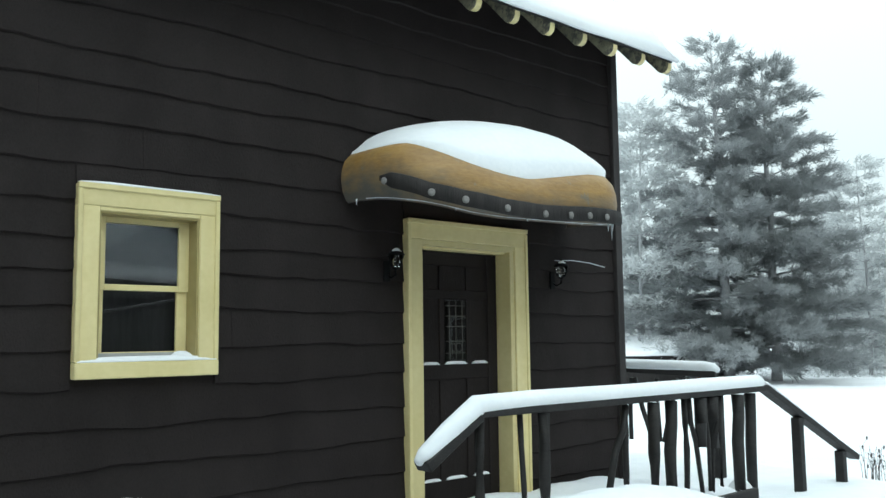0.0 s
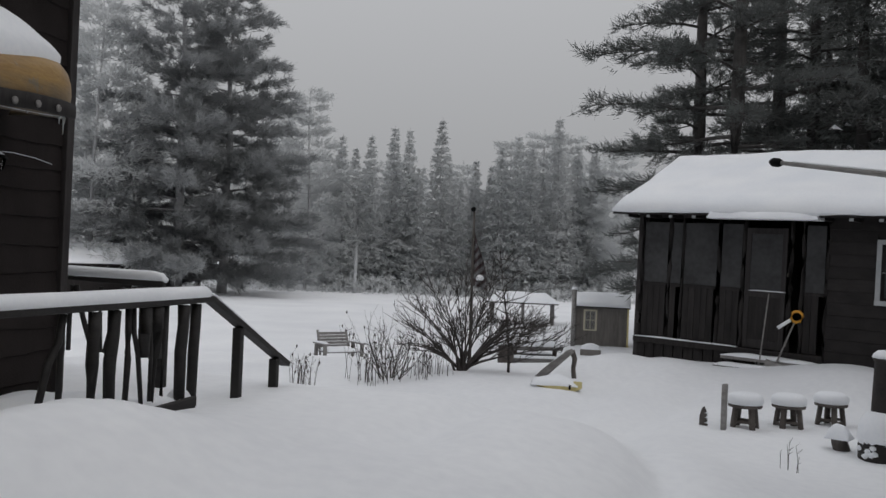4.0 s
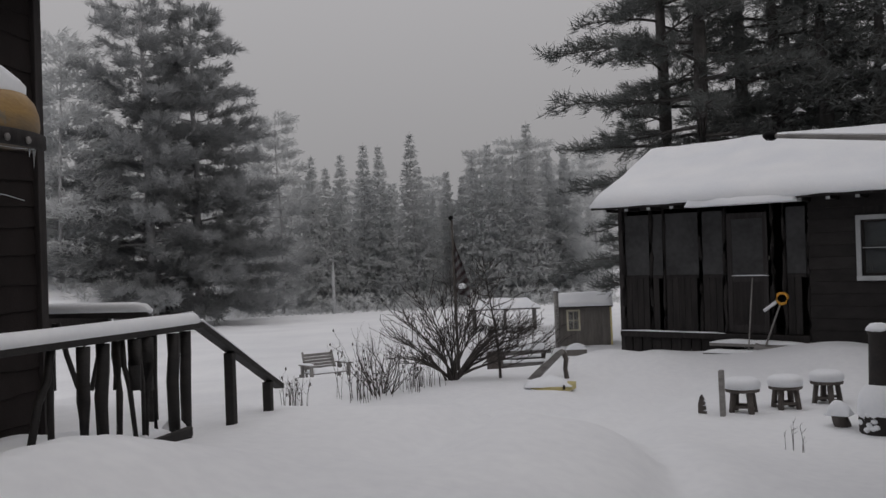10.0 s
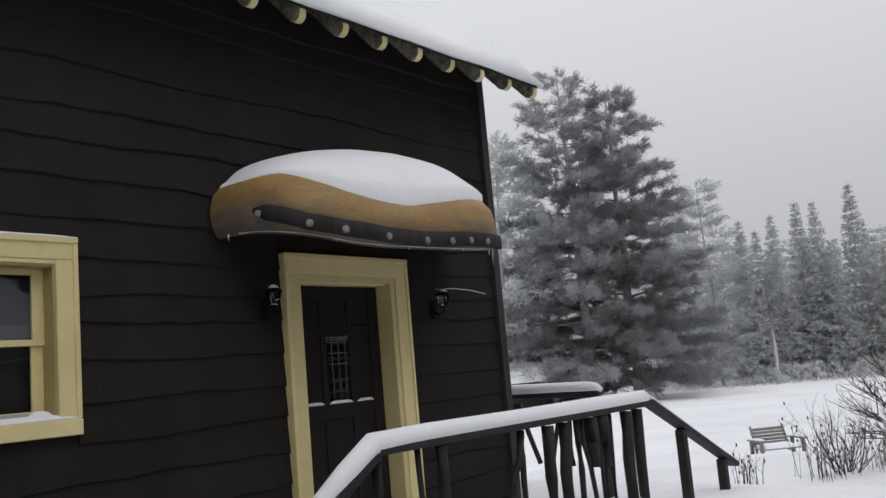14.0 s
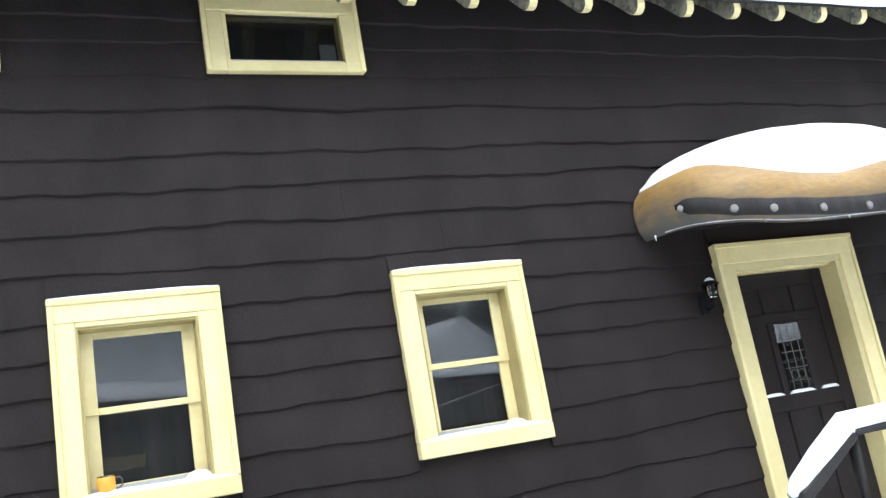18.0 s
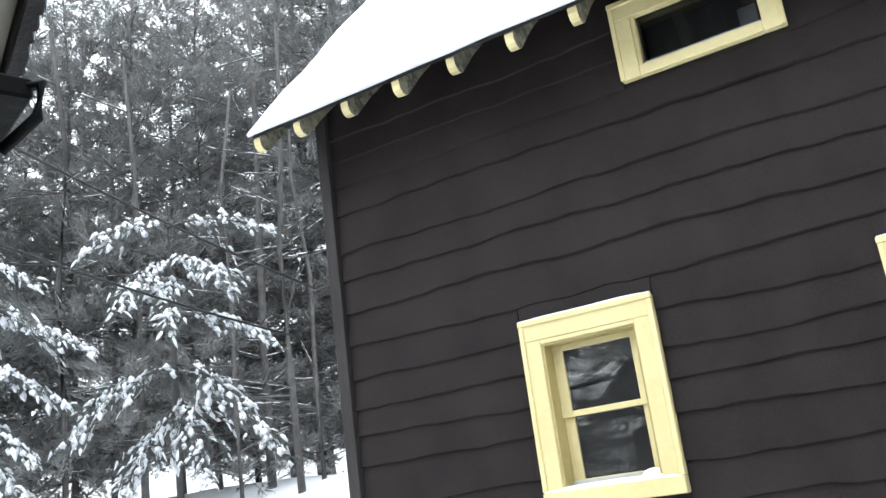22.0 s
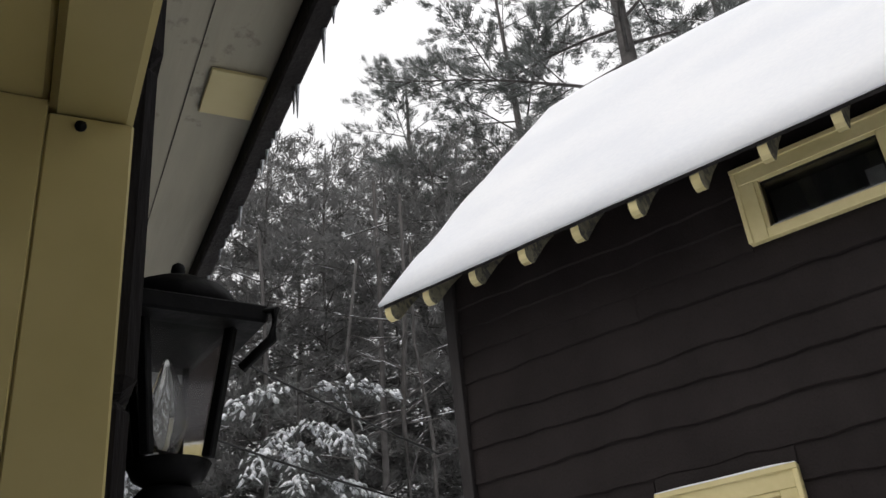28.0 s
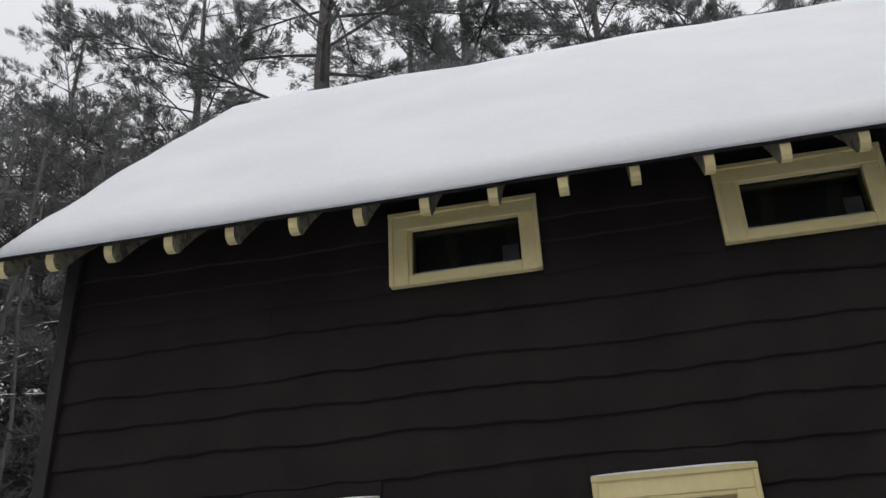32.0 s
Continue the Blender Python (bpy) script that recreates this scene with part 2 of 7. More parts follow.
# needles lightened for snow haze in the air as well as settled snow
NEEDLES = material("snowy_hazed_needles", (0.12, 0.132, 0.125), (0.22, 0.233, 0.226), 0.8, 3, 0.6, 0.0, vary=0.15, leafy=0.45)
WOODS_NEEDLES = material("woods_snow_haze_needles", (0.16, 0.16, 0.157), (0.27, 0.27, 0.265), 0.85, 3, 0.6, 0.0, vary=0.12, leafy=0.45)
CAMP_NEEDLES = material("camp_snow_haze_needles", (0.125, 0.136, 0.132), (0.21, 0.22, 0.216), 0.8, 3, 0.5, 0.0, vary=0.15, leafy=0.45)
# haze over the far trees, put into their needle colour
HAZE_NEEDLES = material("hazed_needles", (0.32, 0.33, 0.335), (0.37, 0.38, 0.385), 0.85, 3, 0.4, 0.0, vary=0.10, leafy=0.65)
FAR_NEEDLES = material("far_hazed_needles", (0.61, 0.62, 0.625), (0.66, 0.67, 0.675), 0.9, 1.5, 0.2, 0.0, vary=0.06, leafy=0.7)
HEDGE = material("hazed_woods", (0.64, 0.65, 0.66), (0.74, 0.75, 0.76), 0.9, 1.5, 0.2, 0.0, vary=0.0, leafy=0.5)


def glass(name, rough, tint):
    m = bpy.data.materials.new(name)
    m.use_nodes = True
    b = m.node_tree.nodes["Principled BSDF"]
    b.inputs["Base Color"].default_value = (*tint, 1)
    b.inputs["Roughness"].default_value, b.inputs["Transmission Weight"].default_value, b.inputs["IOR"].default_value = rough, 1.0, 1.5
    return m


GLASS = glass("window_glass", 0.0, (0.9, 0.92, 0.92))
LAMP_GLASS = glass("lantern_glass", 0.05, (0.92, 0.92, 0.90))


# ---- building helpers ----
def part(name, bm, mat, parent=None, label="", smooth=False):
    """Links a bmesh as one mesh object under a thing or a part."""
    me = bpy.data.meshes.new(name)
    bm.normal_update()
    bm.to_mesh(me)
    bm.free()
    me.materials.append(mat)
    if smooth:
        me.polygons.foreach_set("use_smooth", [True] * len(me.polygons))
    ob = new(name, me)
    ob.parent = parent
    if label:
        ob["label"] = label
    return ob


def raw_part(name, verts, faces, mat, parent=None, label="", smooth=False):
    me = bpy.data.meshes.new(name)
    me.from_pydata([tuple(v) for v in verts], [], [tuple(f) for f in faces])
    me.update()
    me.materials.append(mat)
    if smooth:
        me.polygons.foreach_set("use_smooth", [True] * len(me.polygons))
    ob = new(name, me)
    ob.parent = parent
    if label:
        ob["label"] = label
    return ob


def thing(name, m, label, category, group="", kind=""):
    ob = new(name)
    ob.empty_display_size = 0.2
    ob.matrix_world = m
    return tagged(ob, label, category, group, kind)


def add_box(bm, x0, x1, y0, y1, z0, z1, bevel=0.0, m=None):
    made = bmesh.ops.create_cube(bm, size=1.0)["verts"]
    box = Matrix.Translation(((x0 + x1) / 2, (y0 + y1) / 2, (z0 + z1) / 2)) @ Matrix.Diagonal((abs(x1 - x0), abs(y1 - y0), abs(z1 - z0), 1))
    bmesh.ops.transform(bm, matrix=(m @ box) if m else box, verts=made)
    if bevel:
        edges = {e for v in made for e in v.link_edges}
        bmesh.ops.bevel(bm, geom=list(edges), offset=bevel, segments=1, affect="EDGES")


def box(name, mat, parent, x0, x1, y0, y1, z0, z1, bevel=0.004, label="", m=None):
    bm = bmesh.new()
    add_box(bm, x0, x1, y0, y1, z0, z1, bevel, m)
    return part(name, bm, mat, parent, label)


def beam_matrix(a, b):
    a, b = Vector(a), Vector(b)
    return Matrix.Translation((a + b) / 2) @ (b - a).to_track_quat("Z", "Y").to_matrix().to_4x4(), (b - a).length


def beam(name, mat, parent, a, b, w, d, bevel=0.004, label=""):
    m, length = beam_matrix(a, b)
    return box(name, mat, parent, -w / 2, w / 2, -d / 2, d / 2, -length / 2, length / 2, bevel, label, m)


def tube_mesh(points, radii, sides=8):
    """Vertices and faces of a tapering tube along points."""
    points = [Vector(p) for p in points]
    verts, faces = [], []
    for i, p in enumerate(points):
        d = (points[min(i + 1, len(points) - 1)] - points[max(i - 1, 0)]).normalized()
        q = d.to_track_quat("Z", "Y")
        for k in range(sides):
            a = math.tau * k / sides
            verts.append(p + q @ Vector((math.cos(a) * radii[i], math.sin(a) * radii[i], 0)))
    for i in range(len(points) - 1):
        for k in range(sides):
            a, b = i * sides + k, i * sides + (k + 1) % sides
            faces.append((a, b, b + sides, a + sides))
    faces.append(tuple(range(sides))[::-1])
    faces.append(tuple(range((len(points) - 1) * sides, len(points) * sides)))
    return verts, faces


def tube(name, mat, parent, points, radii, sides=8, label=""):
    if not isinstance(radii, (list, tuple)):
        radii = [radii] * len(points)
    v, f = tube_mesh(points, radii, sides)
    return raw_part(name, v, f, mat, parent, label, True)


def lathe(name, mat, parent, profile, sides=20, centre=(0, 0, 0), label=""):
    """A turned shape from (radius, height) rows."""
    verts, faces = [], []
    for r, z in profile:
        for k in range(sides):
            a = math.tau * k / sides
            verts.append((centre[0] + r * math.cos(a), centre[1] + r * math.sin(a), centre[2] + z))
    for i in range(len(profile) - 1):
        for k in range(sides):
            a, b = i * sides + k, i * sides + (k + 1) % sides
            faces.append((a, b, b + sides, a + sides))
    faces.append(tuple(range(sides))[::-1])
    faces.append(tuple(range((len(profile) - 1) * sides, len(profile) * sides)))
    return raw_part(name, verts, faces, mat, parent, label, True)


def heap(name, parent, x0, x1, y0, y1, z, high, seed=0, nx=14, ny=8, mat=SNOW, edge=0.25, rim=0.012, label="", slope=None):
    """A rounded, uneven layer of snow on a rectangle, thinner towards its edges. slope(x, y) lifts the support."""
    top, bottom = [], []
    for j in range(ny + 1):
        for i in range(nx + 1):
            fx, fy = i / nx, j / ny
            x, y = x0 + (x1 - x0) * fx, y0 + (y1 - y0) * fy
            e = min(1.0, min(fx, 1 - fx) / edge) if edge else 1
            g = min(1.0, min(fy, 1 - fy) / edge) if edge else 1
            h = rim + high * (math.sin(e * math.pi / 2) * math.sin(g * math.pi / 2)) ** 0.6
            h *= 0.85 + 0.3 * noise.noise((x * 3.1 + seed, y * 3.1, seed * 1.7))
            s = z + (slope(x, y) if slope else 0)
            top.append((x, y, s + h))
            bottom.append((x, y, s - 0.002))
    n = (nx + 1) * (ny + 1)
    faces = []
    for j in range(ny):
        for i in range(nx):
            a = j * (nx + 1) + i
            faces.append((a, a + 1, a + nx + 2, a + nx + 1))
            faces.append((n + a, n + a + nx + 1, n + a + nx + 2, n + a + 1))
    ring = [i for i in range(nx)] + [nx + j * (nx + 1) for j in range(ny)] + [n - 1 - i for i in range(nx)] + [(ny - j) * (nx + 1) for j in range(ny)]
    for a, b in zip(ring, ring[1:] + ring[:1]):
        faces.append((a, n + a, n + b, b))
    return raw_part(name, top + bottom, faces, mat, parent, label, True)


def smooth(t):
    t = max(0.0, min(1.0, t))
    return t * t * (3 - 2 * t)


# ---- plan ----
HOUSE_TURN = -26.5
HOUSE = pose(-0.45, 0.6, 0, 0, 0, HOUSE_TURN)
HOUSE_BACK = HOUSE.inverted()
FLOOR = 0.75


HOLLOWS = ((10.4, 3.2, 0.5, 0.10), (8.2, 2.8, 0.38, 0.09), (9.2, 2.1, 0.3, 0.06))
TRODDEN = ((4.9, 2.2), (6.9, 2.0), (10.7, 1.6), (13.0, 1.3), (15.3, 0.8))


def segment_distance(x, y, ax, ay, bx, by):
    dx, dy = bx - ax, by - ay
    k = max(0.0, min(1.0, ((x - ax) * dx + (y - ay) * dy) / (dx * dx + dy * dy)))
    return math.hypot(x - ax - k * dx, y - ay - k * dy)


def ground_height(x, y):
    """The height of the snow: a yard that banks up to the cottage and a wooded rise behind it."""
    d = math.hypot(max(-6 - x, 0, x - 6.3), max(2.6 - y, 0, y - 14))
    h = 0.60 + 0.66 * smooth(1 - d / 4.2)
    h += 0.45 * math.exp(-((x - 2.65) / (1.10 if x < 2.65 else 1.55)) ** 2 - ((y - 3.2) / (0.55 if y < 3.2 else 0.40)) ** 2)
    h += 0.57 * math.exp(-((x - 0.75) / (1.1 if x < 0.75 else 0.62)) ** 2 - ((y - 3.7) / 0.7) ** 2)
    h -= 0.30 * math.exp(-((x - 2.25) / 0.40) ** 2 - ((y - 4.5) / 0.5) ** 2)
    h += 2.6 * smooth((y - 5.5) / 8) * smooth((-2.2 - x) / 3.5)
    a, n, _ = HOUSE_BACK @ Vector((x, y, 0))
    h += 0.36 * math.exp(-((a - 14.6) / 1.2) ** 2) * math.exp(-((n - 4.0) / 1.5) ** 2) + 0.10 * math.exp(-((a - 14.9) / 1.3) ** 2) * math.exp(-((n - 5.6) / 2.6) ** 2)
    h += 0.30 * math.exp(-((a - 13.6) / 1.1) ** 2 - ((n - 7.4) / 1.1) ** 2)
    h += 0.10 * math.exp(-((n - 0.6) / 0.8) ** 2) * smooth(a / 3)
    # a drift along the foot of the house wall
    h += 0.20 * math.exp(-((n - 0.05) / 0.42) ** 2) * smooth((a - 2.6) / 1.2) * (1 - smooth((a - 9.0) / 1.5))
    far = math.hypot(x, y)
    # the field beyond the bank lies lower
    h -= 1.35 * smooth((far - 13.6) / 14) * smooth((x - 6) / 5) * smooth((n - 5.5) / 4)
    roll = noise.noise((x * 0.35, y * 0.35, 3.1)) * 0.10 + noise.noise((x * 1.1, y * 1.1, 7.7)) * 0.035 + noise.noise((x * 2.9, y * 2.9, 4.4)) * 0.010
    h += roll * (1 - smooth((far - 30) / 40))
    track = abs((n - 3.2) - 0.35 * math.sin(a * 0.9) - (a - 6) * 0.42)
    h -= (0.12 + 0.06 * noise.noise((x * 2.6, y * 2.6, 1.0))) * math.exp(-((track / 0.30) ** 2)) * smooth((a - 2) / 3) * (1 - smooth((a - 11.5) / 2))
    # wind-scooped hollows and a half-filled trodden way towards the camp
    for px, py, size, deep in HOLLOWS:
        h -= deep * math.exp(-((x - px) ** 2 + (y - py) ** 2) / size ** 2)
    near = min(segment_distance(x, y, *a, *b) for a, b in zip(TRODDEN, TRODDEN[1:]))
    h -= (0.11 + 0.06 * noise.noise((x * 2.1, y * 2.1, 6.0))) * math.exp(-((near / 0.24) ** 2))
    h += 0.06 * math.exp(-((x - 5.2) / 1.0) ** 2 - ((y - 3.5) / 0.35) ** 2)
    return h


def build_ground():
    rings = [0.0] + [0.35 * 1.045 ** k for k in range(175)]
    rings = [r for r in rings if r < 700]
    spokes = 400
    verts, faces = [], []
    for r in rings:
        for k in range(spokes):
            t = math.tau * k / spokes
            x, y = r * math.cos(t), r * math.sin(t)
            verts.append((x, y, ground_height(x, y)))
    for i in range(len(rings) - 1):
        for k in range(spokes):
            a, b = i * spokes + k, i * spokes + (k + 1) % spokes
            faces.append((a, a + spokes, b + spokes, b))
    g = raw_part("ground", verts, faces, GROUND_SNOW, None, "", True)
    tagged(g, "deep undisturbed snow over a sloping yard and field", "snow ground", kind="structure")


build_ground()


def pieces_around(x0, x1, z0, z1, holes):
    """Rectangles of a wall that leave the holes (x0, x1, z0, z1) open."""
    xs = sorted({x0, x1, *[v for h in holes for v in h[:2] if x0 < v < x1]})
    out = []
    for a, b in zip(xs, xs[1:]):
        spans = sorted((h[2], h[3]) for h in holes if h[0] < b - 1e-6 and h[1] > a + 1e-6)
        low = z0
        for s, e in spans:
            if s > low:
                out.append((a, b, low, min(s, z1)))
            low = max(low, e)
        if low < z1:
            out.append((a, b, low, z1))
    return out


def wall(name, mat, parent, x0, x1, y0, y1, z0, z1, holes=(), label=""):
    bm = bmesh.new()
    for a, b, c, d in pieces_around(x0, x1, z0, z1, holes):
        add_box(bm, a, b, y0, y1, c, d)
    return part(name, bm, mat, parent, label)


def plank(parent, mat, x0, x1, z0, z1, y, seed, wavy=0.02, proud=0.028, name="plank"):
    """One board of lapped siding with a live lower edge; it faces -y and leans out at the bottom."""
    n = max(2, int((x1 - x0) / 0.06))
    verts, faces = [], []
    for i in range(n + 1):
        x = x0 + (x1 - x0) * i / n
        w = wavy * (noise.noise((x * 1.3, seed * 3.7, 0.5)) * 1.4 + noise.noise((x * 5.0, seed * 2.1, 4.0)) * 0.7 + noise.noise((x * 13.0, seed * 1.3, 9.0)) * 0.28)
        verts += [(x, y, z1 + 0.05), (x, y - proud, z0 + w), (x, y - proud + 0.012, z0 + w - 0.008), (x, y + 0.004, z0 + w)]
    for i in range(n):
        for k in range(3):
            a = i * 4 + k
            faces.append((a, a + 1, a + 5, a + 4))
    faces.append((0, 3, 2, 1))
    e = n * 4
    faces.append((e, e + 1, e + 2, e + 3))
    return raw_part(name, verts, faces, mat, parent)


def slab(name, mat, parent, corners, thick, nu=40, nv=14, rough=0.02, seed=0.0, edge=0.08, label="", droop=0.0):
    """A layer on a sloping quad: corners eave-left, eave-right, ridge-right, ridge-left; rounded, uneven edges."""
    c = [Vector(p) for p in corners]
    up = (c[1] - c[0]).cross(c[3] - c[0]).normalized()
    top, bottom = [], []
    for j in range(nv + 1):
        for i in range(nu + 1):
            s, t = i / nu, j / nv
            p = (c[0] * (1 - s) + c[1] * s) * (1 - t) + (c[3] * (1 - s) + c[2] * s) * t
            e = min(1.0, min(s * nu, (1 - s) * nu) / 1.5, j / 1.2 if j < 2 else 1.0)
            h = thick * (0.35 + 0.65 * math.sin(e * math.pi / 2)) * (1 + 0.5 * noise.noise((p.x * 0.5 + seed, p.y * 0.5, p.z * 0.5)))
            wob = rough * noise.noise((p.x * 2.2 + seed, p.y * 2.2, p.z * 2.2 + seed))
            q = p.copy()
            if j == 0:
                q += (c[0] - c[3]).normalized() * (0.03 + wob) + Vector((0, 0, -droop))
            top.append(q + up * (h + wob * 0.5))
            bottom.append(q + up * 0.003)
    n = (nu + 1) * (nv + 1)
    faces = []
    for j in range(nv):
        for i in range(nu):
            a = j * (nu + 1) + i
            faces.append((a, a + 1, a + nu + 2, a + nu + 1))
            faces.append((n + a, n + a + nu + 1, n + a + nu + 2, n + a + 1))
    ring = [i for i in range(nu)] + [nu + j * (nu + 1) for j in range(nv)] + [n - 1 - i for i in range(nu)] + [(nv - j) * (nu + 1) for j in range(nv)]
    for a, b in zip(ring, ring[1:] + ring[:1]):
        faces.append((a, n + a, n + b, b))
    return raw_part(name, top + bottom, faces, mat, parent, label, True)


def prism(name, mat, parent, outline, x0, x1, label="", axis="x"):
    """An outline of (y, z) drawn out along x, or of (x, z) along y."""
    n = len(outline)
    if axis == "x":
        verts = [(x0, p, q) for p, q in outline] + [(x1, p, q) for p, q in outline]
    else:
        verts = [(p, x0, q) for p, q in outline] + [(p, x1, q) for p, q in outline]
    faces = [tuple(range(n)), tuple(range(n, 2 * n))[::-1]] + [(i, i + n, (i + 1) % n + n, (i + 1) % n) for i in range(n)]
    bm = bmesh.new()
    vs = [bm.verts.new(v) for v in verts]
    for f in faces:
        bm.faces.new([vs[i] for i in f])
    bmesh.ops.recalc_face_normals(bm, faces=bm.faces)
    return part(name, bm, mat, parent, label)


def casing(parent, mat, x0, x1, z0, z1, w, y0, y1, sill=True, name="casing", moulding=True):
    """Boards round an opening on a wall that faces -y; the outer rectangle is given."""
    lows = z0 + w * 0.75 if sill else z0
    box(name, mat, parent, x0, x0 + w, y0, y1, lows, z1 - w, 0.004)
    box(name, mat, parent, x1 - w, x1, y0, y1, lows, z1 - w, 0.004)
    box(name, mat, parent, x0, x1, y0 - 0.002, y1, z1 - w, z1, 0.004)
    if moulding:
        for a, b in ((x0, x0 + 0.022), (x1 - 0.022, x1)):
            box("moulding", mat, parent, a - 0.002, b + 0.002, y0 - 0.010, y0 + 0.01, lows, z1 - w * 0.25, 0.004)
        box("moulding", mat, parent, x0 - 0.004, x1 + 0.004, y0 - 0.012, y0 + 0.01, z1 - 0.026, z1 + 0.003, 0.004)
    if sill:
        box("sill", mat, parent, x0, x1, y0 - 0.018, y1, z0, lows - 0.001, 0.005)


def sash_window(parent, opening, depth, trim, inner, snow_seed=0, shade=0.0, reveal=0.11, frame=0.03, stile=0.03):
    """Jambs, two sashes with panes and a dark room behind, in an opening (x0, x1, z0, z1) of a wall that faces -y."""
    x0, x1, z0, z1 = opening
    t = 0.012
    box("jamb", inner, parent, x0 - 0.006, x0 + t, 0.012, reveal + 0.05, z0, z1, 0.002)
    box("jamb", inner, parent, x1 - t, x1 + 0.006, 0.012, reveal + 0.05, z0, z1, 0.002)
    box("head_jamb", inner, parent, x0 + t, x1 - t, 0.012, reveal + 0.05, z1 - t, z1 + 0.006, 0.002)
    box("stool", trim, parent, x0 + t, x1 - t, 0.012, reveal + 0.05, z0 - 0.006, z0 + t, 0.002)
    mid = (z0 + z1) / 2
    for low, high, y in ((mid - 0.016, z1 - t, reveal), (z0 + t, mid + 0.016, reveal + 0.018)):
        s = bmesh.new()
        add_box(s, x0 + t, x0 + t + stile, y, y + 0.02, low, high, 0.002)
        add_box(s, x1 - t - stile, x1 - t, y, y + 0.02, low, high, 0.002)
        add_box(s, x0 + t + stile, x1 - t - stile, y, y + 0.02, low, low + frame, 0.002)
        add_box(s, x0 + t + stile, x1 - t - stile, y, y + 0.02, high - frame, high, 0.002)
        sash = part("sash", s, trim, parent)
        pane = box("pane", GLASS, sash, x0 + t + stile, x1 - t - stile, y + 0.008, y + 0.012, low + frame, high - frame, 0)
        pane.visible_shadow = False
    if shade:
        box("window_shade", BLIND, parent, x0 + t, x1 - t, reveal + 0.06, reveal + 0.064, z1 - (z1 - z0) * shade, z1, 0)


# ---- the cottage across the yard ----
COTTAGE_Y = 4.85
cottage = thing("cottage", pose(0, COTTAGE_Y, 0), "dark brown wooden cottage with yellow trim and snow-covered roof", "house")
AX0, AX1, AZ0, AZ1 = -3.60, 5.285, 0.3, 4.955
LOWER = [(0.975, 1.722), (-0.639, 0.106), (-2.394, -1.668)]
LOW_Z = (2.224, 3.175)
UPPER = [(-1.594, -0.760), (0.177, 1.016)]
UP_Z = (4.290, 4.735)
DOOR = (3.03, 4.14, 1.03, 3.168)
W = 0.108
holes = [(a + W, b - W, LOW_Z[0] + 0.085, LOW_Z[1] - 0.13) for a, b in LOWER]
up_holes = [(a + 0.125, b - 0.105, UP_Z[0] + 0.06, UP_Z[1] - 0.105) for a, b in UPPER]
door_hole = (DOOR[0] + 0.13, DOOR[1] - 0.155, DOOR[2], DOOR[3] - 0.165)
all_holes = holes + up_holes + [door_hole]
wall("wall", SHADOW_WOOD, cottage, AX0, AX1, 0.05, 0.19, AZ0, AZ1, all_holes, "board wall behind the siding")
RIDGE_Y, RIDGE_Z, EAVE_Y, EAVE_Z = 2.30, 7.44, -0.37, 4.60
BACK_Y = 4.55
for side in (AX0, AX1):
    d = 0.14 if side == AX0 else -0.14
    prism("gable_wall", GABLE, cottage, [(0.192, AZ0), (BACK_Y, AZ0), (BACK_Y, 4.95), (RIDGE_Y, RIDGE_Z - 0.12), (0.192, 5.0)], side, side + d)
box("back_wall", GABLE, cottage, AX0, AX1, BACK_Y + 0.002, BACK_Y + 0.14, AZ0, 4.9)
# unlit interior floors, dark by colour
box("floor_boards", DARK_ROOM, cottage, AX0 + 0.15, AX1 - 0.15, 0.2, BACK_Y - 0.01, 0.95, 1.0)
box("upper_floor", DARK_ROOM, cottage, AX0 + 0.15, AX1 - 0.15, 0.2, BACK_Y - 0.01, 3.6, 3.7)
for x0, x1 in ((AX0 - 0.004, AX0 + 0.075), (AX1 - 0.075, AX1 + 0.004)):
    box("corner_board", GABLE, cottage, x0, x1, 0.0, 0.05, AZ0, AZ1 + 0.02, 0.004)

# lapped siding with live edges
EDGES = [4.60, 4.45, 4.28, 4.10, 3.865, 3.69, 3.49, 3.285, 3.085, 2.905, 2.755, 2.58, 2.37, 2.18, 1.985, 1.79, 1.60, 1.41, 1.22, 1.03, 0.84, 0.65]
outer = [(a - 0.002, b + 0.002, LOW_Z[0], LOW_Z[1]) for a, b in LOWER] + [(a - 0.002, b + 0.002, UP_Z[0], UP_Z[1]) for a, b in UPPER] + [(DOOR[0], DOOR[1], DOOR[2] - 0.1, DOOR[3])]
rng = random.Random(5)
tops = [AZ1 - 0.05] + EDGES
for k, low in enumerate(EDGES):
    high = tops[k]
    spans = [(AX0 + 0.077, AX1 - 0.077)]
    joint = rng.uniform(-2.5, 4.5)
    cuts = [(joint, joint)] if rng.random() < 0.6 else []
    for a, b, c, d in outer:
        if c < high + 0.02 and d > low - 0.02:
            cuts.append((a, b))
    for a, b in sorted(cuts):
        s = spans.pop()
        if a > s[0]:
            spans.append((s[0], min(a, s[1])))
        if max(b, s[0]) < s[1]:
            spans.append((max(b, s[0]) + (0.002 if a == b else 0), s[1]))
        if not spans:
            break
    for a, b in spans:
        if b - a > 0.03:
            plank(cottage, SIDING, a, b, low, high, 0.049, k + 1, proud=0.02)
    # short boards that fill in above and below a window within a course
    for a, b, c, d in outer:
        if c < high + 0.02 and d > low - 0.02:
            if d < high - 0.03:
                plank(cottage, SIDING, a, b, max(low, d + 0.004), high, 0.049, k + 1, wavy=0.0 if d > low else 0.02)
            if c > low + 0.05:
                plank(cottage, SIDING, a, b, low, c - 0.052, 0.049, k + 1)


